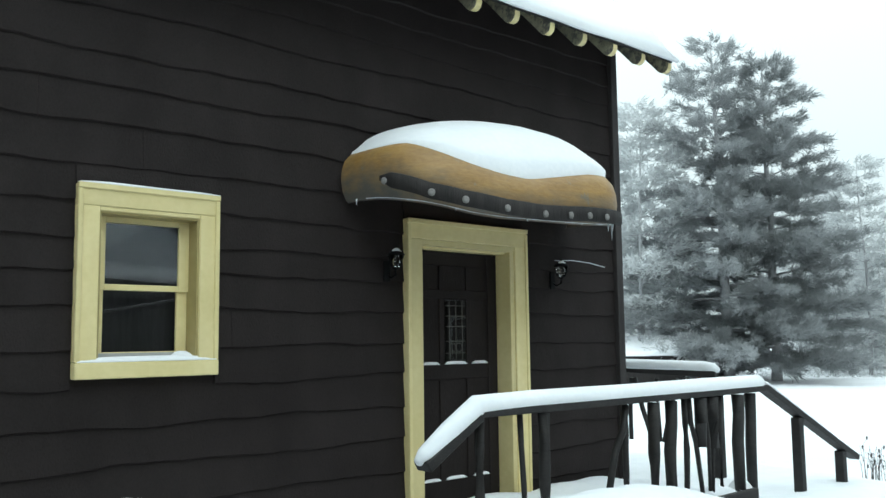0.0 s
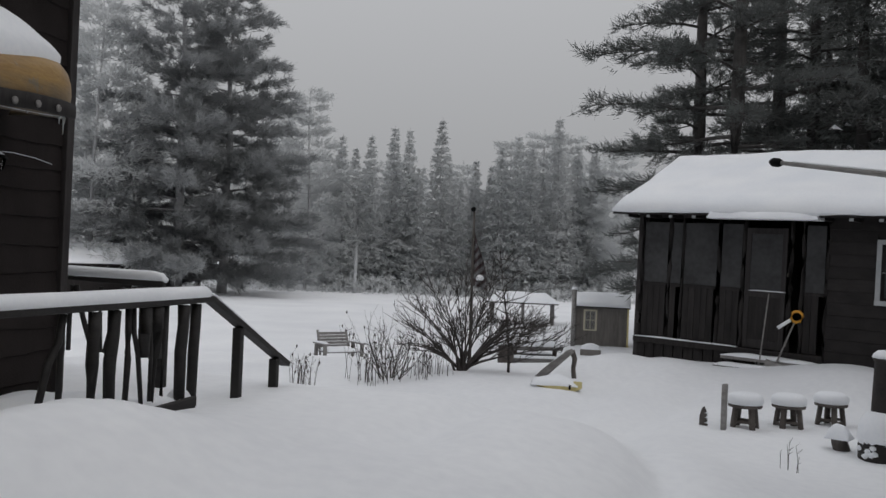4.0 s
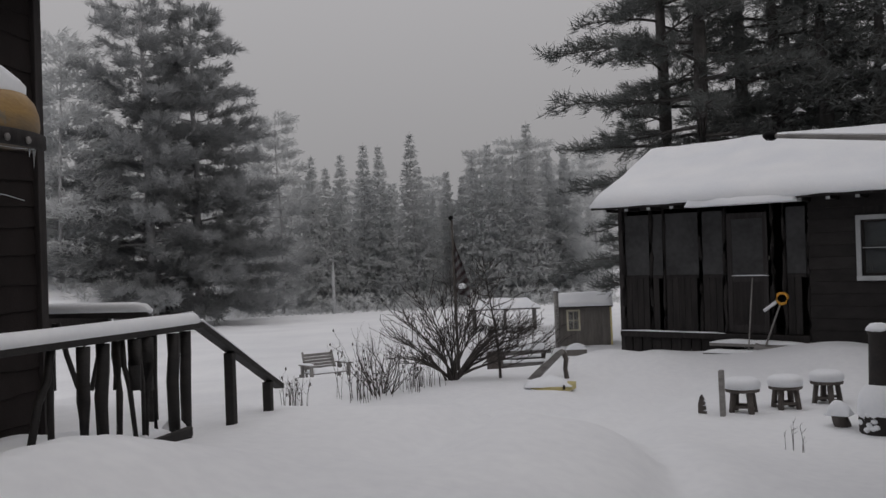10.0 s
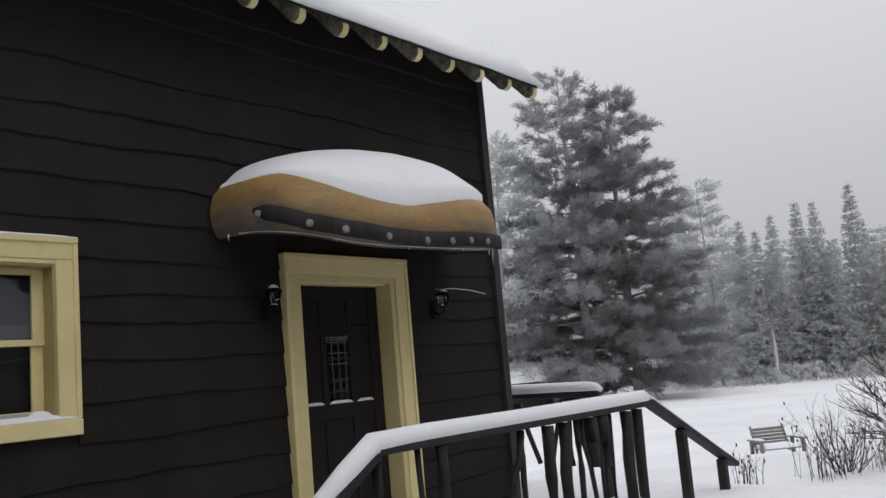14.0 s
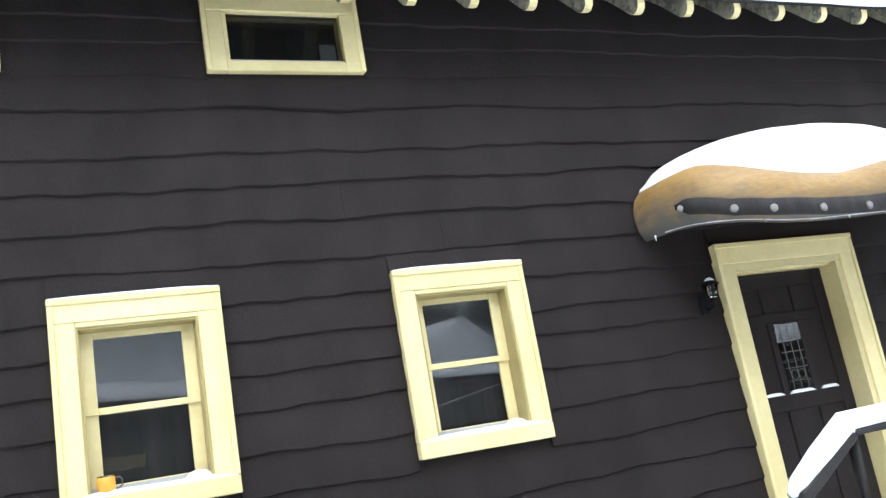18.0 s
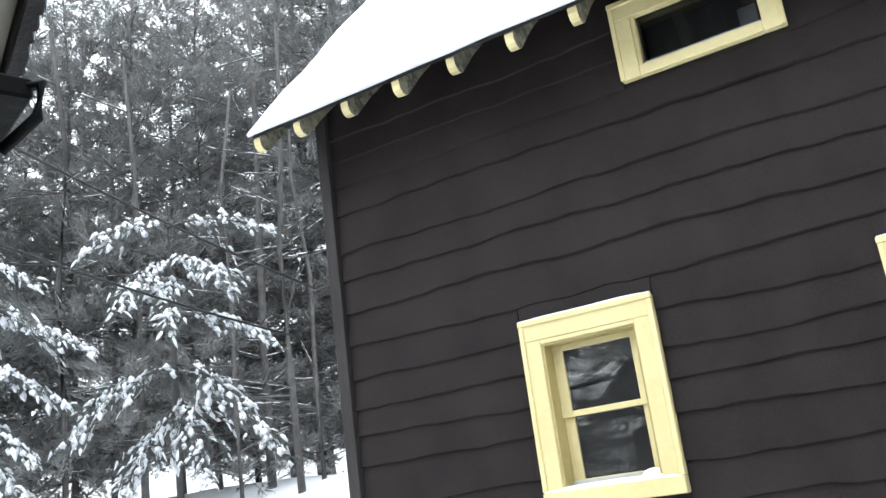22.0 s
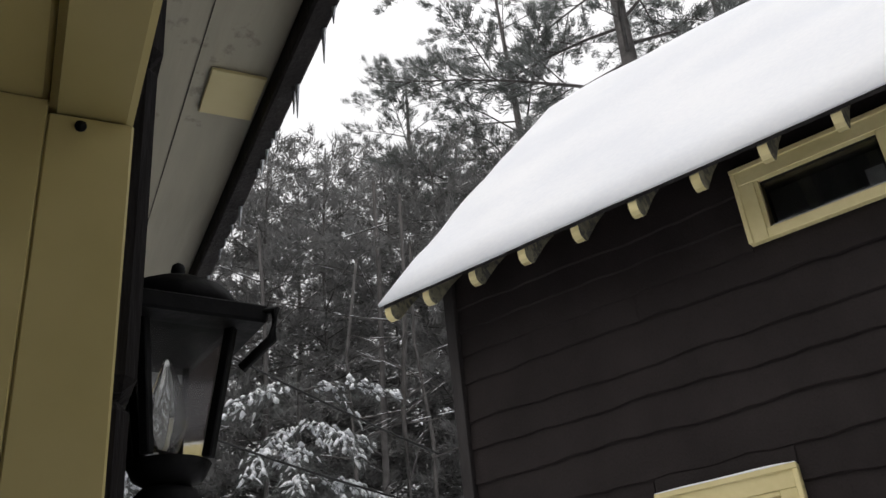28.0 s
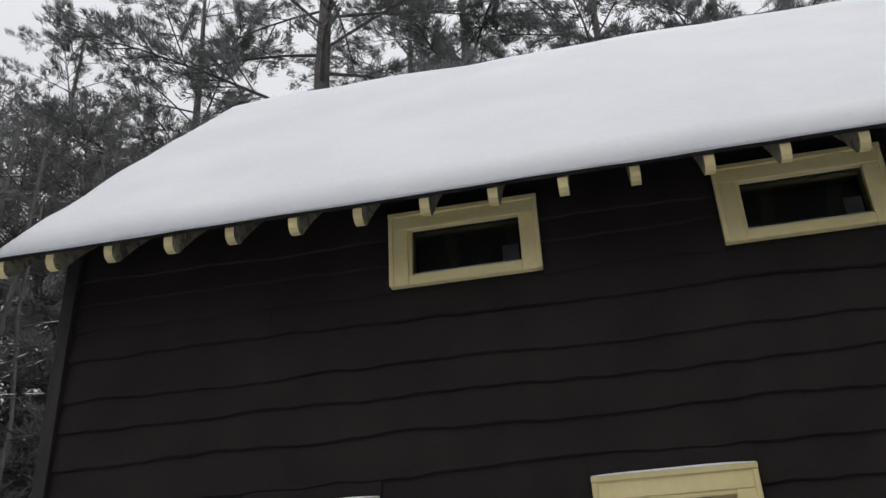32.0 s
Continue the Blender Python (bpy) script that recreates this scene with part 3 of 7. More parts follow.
def lower_window(a, b, seed, toy=False):
    w = new("window")
    w.parent = cottage
    casing(w, TRIM, a, b, LOW_Z[0], LOW_Z[1], W, 0.0, 0.046)
    box("frieze", TRIM, w, a + W, b - W, 0.002, 0.046, LOW_Z[1] - 0.13, LOW_Z[1] - W - 0.001, 0.003)
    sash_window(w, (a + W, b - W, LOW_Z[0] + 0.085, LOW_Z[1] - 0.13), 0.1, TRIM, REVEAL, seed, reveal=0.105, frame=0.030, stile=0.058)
    # dark sheet added in place of the unlit room
    box("drawn_curtain", DARK_PANE, w, a + W - 0.02, b - W + 0.02, 0.20, 0.206, LOW_Z[0] + 0.07, LOW_Z[1] - 0.11, 0, "dark sheet standing in for the unlit room behind the pane")
    heap("sill_snow", w, a + 0.012, b - 0.012, -0.016, 0.10, LOW_Z[0] + 0.082, 0.022, seed, 14, 4, rim=0.004)
    heap("sill_drift", w, b - W - 0.13, b - W + 0.004, 0.03, 0.10, LOW_Z[0] + 0.085, 0.05, seed + 1, 10, 5, rim=0.003, edge=0.45)
    box("bottom_rail", GREY_TRIM, w, a + W + 0.014, b - W - 0.014, 0.100, 0.1045, LOW_Z[0] + 0.099, LOW_Z[0] + 0.122, 0.001)
    heap("head_snow", w, a + 0.002, b - 0.002, -0.012, 0.03, LOW_Z[1] + 0.004, 0.010, seed + 4, 14, 3, rim=0.002)


for i, (a, b) in enumerate(LOWER):
    lower_window(a, b, i + 2)
for i, (a, b) in enumerate(UPPER):
    w = new("window")
    w.parent = cottage
    casing(w, TRIM, a, b, UP_Z[0], UP_Z[1], 0.105, 0.0, 0.046, sill=False)
    box("bottom_casing", TRIM, w, a + 0.105, b - 0.105, 0.0, 0.046, UP_Z[0], UP_Z[0] + 0.059, 0.004)
    h = up_holes[i]
    # same added sheet for the dark upstairs room
    box("drawn_curtain", DARK_PANE, w, h[0] - 0.03, h[1] + 0.03, 0.20, 0.206, h[2] - 0.03, h[3] + 0.03, 0, "dark sheet standing in for the unlit room behind the pane")
    # left jamb in trim paint, right jamb in the shaded ochre
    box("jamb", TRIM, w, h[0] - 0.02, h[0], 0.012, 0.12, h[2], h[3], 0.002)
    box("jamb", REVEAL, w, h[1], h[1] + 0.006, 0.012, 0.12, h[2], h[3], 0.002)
    sash = box("sash", GREY_TRIM, w, h[0], h[1], 0.05, 0.07, h[2], h[2] + 0.028, 0.002)
    pane = box("pane", GLASS, w, h[0], h[1], 0.058, 0.062, h[2] + 0.028, h[3], 0)
    pane.visible_shadow = False
    box("paper_card", BLIND, w, h[1] - 0.11, h[1] - 0.02, 0.085, 0.088, h[2] + 0.02, h[2] + 0.14, 0.001)

# a mug on a sill
mug = thing("mug", pose(-0.455, COTTAGE_Y + 0.035, LOW_Z[0] + 0.098, 0, 0, 8) @ Matrix.Scale(0.80, 4), "small orange glass mug with a curved handle on a window sill", "mug")
lathe("body", YELLOW, mug, [(0.040, 0.0), (0.046, 0.006), (0.048, 0.04), (0.046, 0.078), (0.042, 0.080), (0.041, 0.03)], 20)
lathe("rim", GLASS, mug, [(0.047, 0.0795), (0.047, 0.088), (0.043, 0.088)], 20, label="clear glass rim")
tube("handle", BRASS, mug, [(0.044, 0, 0.070), (0.070, 0, 0.074), (0.084, 0, 0.055), (0.082, 0, 0.030), (0.062, 0, 0.014), (0.044, 0, 0.014)], 0.0055, 8, "dark curved handle")

# front door
door = new("door")
door.parent = cottage
casing(door, TRIM, DOOR[0], DOOR[1], DOOR[2], DOOR[3], 0.125, -0.012, 0.046, sill=False)
dx0, dx1, dz0, dz1 = door_hole
box("head_casing", TRIM, door, dx0 - 0.004, dx1 + 0.03, -0.004, 0.046, dz1, DOOR[3] - 0.126, 0.003)
box("inner_casing", TRIM, door, dx1, DOOR[1] - 0.126, 0.0, 0.046, dz0, dz1 - 0.001, 0.003)
box("jamb", TRIM, door, dx0 - 0.006, dx0 + 0.008, 0.047, 0.20, dz0, dz1, 0.002)
box("jamb", TRIM, door, dx1 - 0.012, dx1 + 0.006, 0.0, 0.20, dz0, dz1, 0.002)
box("head_jamb", TRIM, door, dx0 + 0.008, dx1 - 0.012, 0.047, 0.20, dz1 - 0.012, dz1 + 0.006, 0.002)
box("threshold", GREYWOOD, door, dx0, dx1, -0.03, 0.2, dz0 - 0.04, dz0, 0.004)
slab_y = 0.135
leaf = box("door_leaf", SIDING, door, dx0 + 0.010, dx1 - 0.014, slab_y + 0.012, slab_y + 0.045, dz0 + 0.01, dz1 - 0.014, 0.003, "dark brown panelled door leaf")
lw = dx1 - dx0 - 0.024
lx = dx0 + 0.010
for a, b in ((0.0, 0.115), (0.885, 1.0)):
    box("stile", SIDING, leaf, lx + a * lw, lx + b * lw, slab_y, slab_y + 0.0118, dz0 + 0.01, dz1 - 0.014, 0.004)
for z, t in ((dz0 + 0.01, 0.43), (dz0 + 1.10, 0.10), (dz0 + 1.64, 0.06), (dz1 - 0.11, 0.095)):
    box("rail", SIDING, leaf, lx + 0.116 * lw, lx + 0.884 * lw, slab_y + 0.001, slab_y + 0.0118, z, z + t, 0.004)
for a in (0.345, 0.655):
    for z0, z1 in ((dz0 + 0.441, dz0 + 1.099), (dz0 + 1.201, dz0 + 1.639), (dz0 + 1.701, dz1 - 0.111)):
        box("mullion", SIDING, leaf, lx + (a - 0.03) * lw, lx + (a + 0.03) * lw, slab_y + 0.001, slab_y + 0.0118, z0, z1, 0.003)
light = box("leaded_light", GLASS, leaf, lx + 0.376 * lw, lx + 0.624 * lw, slab_y + 0.004, slab_y + 0.008, dz0 + 1.21, dz0 + 1.63, 0, "leaded glass light")
cx0, cx1 = lx + 0.376 * lw, lx + 0.624 * lw
for x in (cx0 + 0.04, cx0 + 0.10, cx1 - 0.04):
    box("came", BRASS, leaf, x, x + 0.005, slab_y, slab_y + 0.0035, dz0 + 1.215, dz0 + 1.625, 0.001)
for z in (dz0 + 1.27, dz0 + 1.35, dz0 + 1.45, dz0 + 1.52, dz0 + 1.59):
    box("came", BRASS, leaf, cx0 + 0.01, cx1 - 0.01, slab_y, slab_y + 0.003, z, z + 0.005, 0.001)
for z in (dz0 + 1.31, ):
    for x in (cx0 + 0.07, cx1 - 0.07):
        ring = [(x + 0.028 * math.cos(k * math.tau / 12), slab_y, z + 0.03 * math.sin(k * math.tau / 12)) for k in range(13)]
        tube("came_loop", BRASS, leaf, ring, 0.0025, 5)
for a, b, z in ((0.13, 0.31, dz0 + 1.20), (0.376, 0.624, dz0 + 1.20), (0.69, 0.87, dz0 + 1.20), (0.13, 0.31, dz0 + 0.44), (0.376, 0.6, dz0 + 0.44), (0.69, 0.87, dz0 + 0.44)):
    heap("ledge_snow", leaf, lx + a * lw, lx + b * lw, slab_y - 0.006, slab_y + 0.010, z, 0.016, a * 9, 8, 3, rim=0.004)
lathe("knob", BRASS, leaf, [(0.012, 0.0), (0.012, 0.02), (0.028, 0.03), (0.028, 0.045), (0.012, 0.055)], 14).matrix_local = pose(lx + 0.94 * lw, slab_y, dz0 + 0.95, 90)

# roof with rafter tails
RX0, RX1 = -3.80, 5.535
for y0, z0, name in ((EAVE_Y, EAVE_Z, "roof_front"), (2 * RIDGE_Y - EAVE_Y, EAVE_Z, "roof_back")):
    bm = bmesh.new()
    pts = [(x, y, z) for x in (RX0, RX1) for y, z in ((y0, z0), (RIDGE_Y, RIDGE_Z), (RIDGE_Y, RIDGE_Z + 0.018), (y0, z0 + 0.018))]
    v = [bm.verts.new(p) for p in pts]
    for f in ((0, 1, 2, 3), (7, 6, 5, 4), (0, 4, 5, 1), (3, 2, 6, 7), (0, 3, 7, 4), (1, 5, 6, 2)):
        bm.faces.new([v[i] for i in f])
    bmesh.ops.recalc_face_normals(bm, faces=bm.faces)
    roof = part("roof", bm, SHADOW_WOOD, cottage, "dark boarded roof slope")
slab("roof_snow", SNOW, cottage, [(RX0 - 0.01, EAVE_Y - 0.012, EAVE_Z + 0.020), (RX1 + 0.01, EAVE_Y - 0.012, EAVE_Z + 0.020), (RX1 + 0.01, RIDGE_Y, RIDGE_Z + 0.020), (RX0 - 0.01, RIDGE_Y, RIDGE_Z + 0.020)], 0.07, 120, 16, 0.03, 2.0, label="thick smooth snow on the roof slope")
slab("roof_snow", SNOW, cottage, [(RX1, 2 * RIDGE_Y - EAVE_Y, EAVE_Z + 0.020), (RX0, 2 * RIDGE_Y - EAVE_Y, EAVE_Z + 0.020), (RX0, RIDGE_Y, RIDGE_Z + 0.020), (RX1, RIDGE_Y, RIDGE_Z + 0.020)], 0.07, 30, 8, 0.03, 5.0)
SLOPE = (RIDGE_Z - EAVE_Z) / (RIDGE_Y - EAVE_Y)
for k in range(27):
    x = max(-3.815 + 0.3585 * k, RX0 + 0.03)
    tail = prism("rafter_tail", SHADED_CREAM, cottage, [(0.05, EAVE_Z + SLOPE * 0.42 - 0.01), (EAVE_Y + 0.004, EAVE_Z - 0.004), (EAVE_Y + 0.006, EAVE_Z - 0.034), (EAVE_Y + 0.015, EAVE_Z - 0.057), (EAVE_Y + 0.036, EAVE_Z - 0.073), (EAVE_Y + 0.062, EAVE_Z - 0.077), (EAVE_Y + 0.095, EAVE_Z - 0.062), (EAVE_Y + 0.25, EAVE_Z + 0.105), (0.05, EAVE_Z + 0.26)], x - 0.025, x + 0.025)
    # the sawn ends stay bright; the flanks' shade is in their colour
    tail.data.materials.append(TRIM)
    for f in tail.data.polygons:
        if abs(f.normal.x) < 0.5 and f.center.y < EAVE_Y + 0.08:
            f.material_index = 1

# canopy over the door: half a wooden canoe hull on its side
canopy = thing("door_canopy", pose(3.58, COTTAGE_Y, 0), "curved tan hull canopy with dark bolted band under snow", "canopy")
HALF, DEEP = 1.05, 0.74
KNOTS = (-1.0, -0.97, -0.92, -0.84, -0.63, -0.41, -0.16, 0.17, 0.46, 0.8, 1.0)
LOW = (3.24, 3.225, 3.205, 3.18, 3.122, 3.108, 3.114, 3.122, 3.135, 3.17, 3.235)
BRIM = (3.50, 3.555, 3.55, 3.495, 3.41, 3.372, 3.36, 3.415, 3.465, 3.49, 3.47)
CREST = (3.51, 3.575, 3.62, 3.66, 3.745, 3.80, 3.845, 3.87, 3.85, 3.72, 3.53)


def eased(s, values):
    """A table over KNOTS, smoothed."""
    return sum(float(np.interp(s + d, KNOTS, values)) for d in (-0.06, -0.03, 0, 0.03, 0.06)) / 5



def canopy_front(s):
    """Plan of the front edge, s from -1 to 1."""
    return HALF * s, -DEEP * (1 - abs(s) ** 4.5) ** 0.5


def canopy_low(s):
    return eased(s, LOW)


rows = []
NS = 48
for i in range(NS + 1):
    s = -1 + 2 * i / NS
    s = math.copysign(1 - (1 - abs(s)) ** 1.7, s)
    x, y = canopy_front(s)
    low = canopy_low(s)
    col = []
    brim = eased(s, BRIM)
    for f, h in ((0.975, 0.0), (1.0, 0.17), (1.012, 0.42), (1.006, 0.64), (0.985, 0.84), (0.94, 1.0), (0.75, 1.1), (0.5, 1.15), (0.25, 1.17), (0.0, 1.18)):
        col.append((x * (0.4 + 0.6 * f) if f < 0.9 else x * f, y * f - 0.004, low + (brim - low) * h))
    rows.append(col)
nv = len(rows[0])
verts = [p for col in rows for p in col]
faces = [(i * nv + j, (i + 1) * nv + j, (i + 1) * nv + j + 1, i * nv + j + 1) for i in range(NS) for j in range(nv - 1)]
inner = [(x * 0.985, y * 0.97, z - 0.012) for x, y, z in verts]
n0 = len(verts)
faces += [(n0 + a, n0 + d, n0 + c, n0 + b) for a, b, c, d in faces]
faces += [(i * nv, n0 + i * nv, n0 + (i + 1) * nv, (i + 1) * nv) for i in range(NS)]
hull = raw_part("hull", verts + inner, faces, TAN, canopy, "tan varnished hull, greyed in colour along its lower strake", True)
# "bare" is the painted greying: strongest on the lower strake, slight at the stem
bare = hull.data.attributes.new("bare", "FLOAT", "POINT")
greying = (0.70, 0.60, 0.42, 0.22, 0.05, 0.0, 0.0, 0.0, 0.0, 0.0)
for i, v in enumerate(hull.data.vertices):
    bare.data[i].value = min(1.0, greying[i % nv] + 0.15 * smooth((-0.84 - v.co.x / HALF) / 0.16))
BAND_S = (-1.0, -0.965, -0.945, -0.81, -0.66, -0.4, -0.1, 0.12, 0.295, 0.5, 0.75)
BAND_Z = (3.345, 3.328, 3.315, 3.232, 3.192, 3.162, 3.155, 3.168, 3.182, 3.19, 3.20)
band = []
BAND0, BAND1 = 4, 38
for i in range(BAND0, BAND1 + 1):
    x, y, _ = rows[i][1]
    z = float(np.interp(x / HALF, BAND_S, BAND_Z))
    t = min(1.0, (i - BAND0 + 0.35) / 1.6, (BAND1 - i + 0.35) / 1.6)
    tall = 0.048 * math.sin(t * math.pi / 2)
    for f, h in ((1.020, -1.0), (1.040, -0.85), (1.040, 0.85), (1.020, 1.0)):
        band.append((x * (f if abs(x) > 0.5 else 1.0), y * f - 0.004, z + h * tall))
nb = BAND1 - BAND0 + 1
faces = [(i * 4 + j, (i + 1) * 4 + j, (i + 1) * 4 + j + 1, i * 4 + j + 1) for i in range(nb - 1) for j in range(3)] + [(0, 1, 2, 3), ((nb - 1) * 4 + 3, (nb - 1) * 4 + 2, (nb - 1) * 4 + 1, (nb - 1) * 4)]
raw_part("band", band, faces, SHADOW_WOOD, canopy, "black wooden band", True)
for s in (-0.945, -0.81, -0.66, -0.40, -0.10, 0.12, 0.295, 0.47):
    x, y = canopy_front(s)
    d = Vector((x * abs(s) ** 3 * 0.9, y, 0)).normalized()
    b = lathe("bolt", GREYWOOD, canopy, [(0.022, 0.0), (0.022, 0.006), (0.015, 0.012), (0.004, 0.013)], 12)
    b.matrix_local = Matrix.Translation((x * 1.03, y * 1.05 - 0.008, float(np.interp(s, BAND_S, BAND_Z)) - 0.012)) @ d.to_track_quat("Z", "Y").to_matrix().to_4x4()
tube("lip", ICE, canopy, [(r[0][0], r[0][1], r[0][2] - 0.002) for r in rows[2:-3]], [0.0022 + 0.0018 * (k % 5 == 0) for k in range(NS - 4)], 6, "thin icy lower lip")
for s, long in ((-0.995, 0.035), (-0.7, 0.018), (-0.2, 0.02), (0.3, 0.015), (0.62, 0.05), (0.70, 0.11), (0.76, 0.04)):
    x, y = canopy_front(s)
    tube("icicle", ICE, canopy, [(x * 0.98, y * 0.98, canopy_low(s)), (x * 0.98, y * 0.98, canopy_low(s) - long)], [0.007, 0.0012], 6)
cap = []
NC = 12
for i in range(NS + 1):
    x, y, z = rows[i][5]
    s = -1 + 2 * i / NS
    s = math.copysign(1 - (1 - abs(s)) ** 1.7, s)
    crest = eased(s, CREST)
    for j in range(NC + 1):
        f = j / NC
        out = 1.03 + 0.012 * noise.noise((x * 5, 3.0, 1.0)) if j else 0.985
        z0 = z - (0.014 if not j else -0.004 - 0.006 * noise.noise((x * 6, 1.0, 2.0)))
        cap.append((x * (1.0 - 0.02 * f), y * out * (1 - f ** 1.35) - 0.002, z0 + max(0.0, crest - z) * math.sin(f * math.pi / 2) ** 0.85))
faces = [(i * (NC + 1) + j, (i + 1) * (NC + 1) + j, (i + 1) * (NC + 1) + j + 1, i * (NC + 1) + j + 1) for i in range(NS) for j in range(NC)]
raw_part("snow_cap", cap, faces, SNOW, canopy, "domed cap of snow", True)


# wall lanterns of the cottage
def small_lantern(x):
    m = pose(x, COTTAGE_Y, 2.80) @ Matrix.Scale(0.74, 4)
    t = thing("wall_lantern", m, "small black wall lantern dusted with snow beside the cottage door", "wall lamp", "lanterns by the cottage door")
    box("back_plate", BLACK_METAL, t, -0.035, 0.035, 0.0, 0.02, -0.06, 0.12, 0.006)
    tube("arm", BLACK_METAL, t, [(0, 0.0, 0.0), (0, -0.05, -0.03), (0, -0.10, -0.01), (0, -0.11, 0.04)], 0.008, 8)
    lathe("base", BLACK_METAL, t, [(0.01, 0.03), (0.035, 0.045), (0.04, 0.055)], 6, (0, -0.11, 0))
    lathe("glass", LAMP_GLASS, t, [(0.038, 0.056), (0.062, 0.155)], 6, (0, -0.11, 0))
    for k in range(6):
        a = math.tau * k / 6
        c, s = math.cos(a), math.sin(a)
        beam("bar", BLACK_METAL, t, (0.040 * c, -0.11 + 0.040 * s, 0.056), (0.064 * c, -0.11 + 0.064 * s, 0.156), 0.007, 0.007, 0)
    lathe("cap", BLACK_METAL, t, [(0.078, 0.156), (0.074, 0.166), (0.03, 0.20), (0.012, 0.215), (0.014, 0.23), (0.003, 0.24)], 12, (0, -0.11, 0))
    lathe("cap_snow", SNOW, t, [(0.045, 0.188), (0.035, 0.198), (0.015, 0.214)], 12, (0, -0.115, 0))
    lathe("finial", BLACK_METAL, t, [(0.004, -0.02), (0.012, 0.0), (0.006, 0.03)], 8, (0, -0.11, 0))


small_lantern(2.875)
small_lantern(4.43)
# a loose wire beside the lantern
cable = thing("wall_wire", pose(4.47, COTTAGE_Y, 2.99), "thin pale wire on the cottage wall", "wire")
tube("wire", ICE, cable, [(0.0, 0.012, -0.02), (0.2, 0.01, -0.01), (0.42, 0.012, -0.02), (0.6, 0.012, -0.045)], 0.003, 6)


# porch of the cottage with its rustic railing
porch = thing("porch_deck", pose(0, 0, 0), "dark wooden porch deck under snow at the cottage door", "porch")
for k in range(10):
    box("deck_board", RAIL, porch, 2.68, 5.04, 3.66 + k * 0.118, 3.66 + k * 0.118 + 0.112, 1.215, 1.25, 0.004)
box("rim_joist", RAIL, porch, 2.68, 5.04, 3.62, 3.658, 0.60, 1.25, 0.004)
beam("kerb", RAIL, porch, (4.32, 3.63, 1.355), (5.02, 3.63, 1.357), 0.04, 0.065, 0.006)
heap("kerb_snow", porch, 4.42, 4.88, 3.66, 3.80, 1.36, 0.07, 7, 12, 6, edge=0.4)
heap("kerb_snow", porch, 4.86, 5.04, 3.64, 3.78, 1.35, 0.11, 8, 8, 6, edge=0.45)
box("end_joist", RAIL, porch, 2.64, 2.678, 3.66, 4.84, 0.60, 1.255, 0.004)
for x in (2.74, 3.8, 4.98):
    box("post", RAIL, porch, x - 0.05, x + 0.05, 3.67, 3.77, 0.2, 1.214, 0.004)
heap("deck_snow", porch, 2.65, 5.04, 3.665, 4.835, 1.256, 0.13, 3, 30, 12, edge=0.10)
railing = thing("porch_railing", pose(0, 0, 0), "rustic dark pole railing with a thick ridge of snow", "railing")
RY = 3.69
RT = 2.055
box("top_rail", RAIL, railing, 2.50, 5.28, RY - 0.05, RY + 0.05, RT - 0.042, RT, 0.006)
beam("sloping_rail", RAIL, railing, (2.50, RY, RT - 0.03), (2.15, RY, RT - 0.245), 0.10, 0.055, 0.006)
beam("sloping_rail", RAIL, railing, (5.28, RY, RT - 0.02), (6.66, RY, 1.43), 0.09, 0.042, 0.006)
tube("rail_snow", SNOW, railing, [(2.12, RY, 1.835), (2.17, RY, 1.862), (2.32, RY, 1.955), (2.50, RY, RT + 0.01), (2.9, RY, RT + 0.018), (3.7, RY, RT + 0.016), (4.6, RY, RT + 0.018), (5.2, RY, RT + 0.018), (5.29, RY, RT + 0.0)], [0.02, 0.045, 0.055, 0.058, 0.056, 0.055, 0.057, 0.055, 0.02], 10)
beam("rail_snow", SNOW, railing, (5.27, RY, RT + 0.016), (6.60, RY, 1.472), 0.086, 0.026, 0.012)
rr = random.Random(11)
BALUSTERS = ((2.52, 2.52, 1.2, 0.05), (2.83, 2.85, 1.2, 0.03), (2.98, 2.98, 1.2, 0.06), (3.70, 3.50, 1.45, 0.042), (3.72, 3.71, 1.40, 0.036), (3.96, 3.95, 1.36, 0.072), (4.16, 4.14, 1.36, 0.074), (4.33, 4.32, 1.36, 0.04), (4.46, 4.46, 1.70, 0.075), (4.60, 4.61, 1.68, 0.095), (4.38, 4.50, 1.40, 0.032), (4.52, 4.54, 1.42, 0.026), (4.64, 4.59, 1.40, 0.026), (4.74, 4.73, 1.36, 0.038), (4.92, 4.90, 1.34, 0.080), (5.10, 5.08, 1.28, 0.074))
for k, (x, foot, low, w) in enumerate(BALUSTERS):
    mid = (x + foot) / 2 + rr.uniform(-0.012, 0.012)
    y = RY + (0.0, 0.018, -0.012)[k % 3]
    tube("baluster", RAIL, railing, [(x, y, RT - 0.05), (x * 0.7 + mid * 0.3, y, RT - 0.2), (mid, y + rr.uniform(-0.008, 0.008), (RT + low) / 2), (foot, y, low)], [w * 0.54, w * 0.5, w * 0.52, w * 0.46], 7)
for x, top in ((5.75, 1.80), (6.42, 1.50)):
    box("post", RAIL, railing, x - 0.032, x + 0.032, RY - 0.035, RY + 0.035, 0.9, top, 0.006)
side = thing("side_railing", pose(0, 0, 0), "dark pole railing with snow ridge behind the cottage corner", "railing")
beam("top_rail", RAIL, side, (6.00, 4.48, 2.085), (6.00, 6.1, 2.135), 0.05, 0.055, 0.006)
tube("rail_snow", SNOW, side, [(6.00, 4.46, 2.115), (6.00, 4.51, 2.14), (6.00, 4.6, 2.148), (6.00, 5.3, 2.158), (6.00, 6.1, 2.175)], [0.02, 0.038, 0.045, 0.048, 0.046], 10)
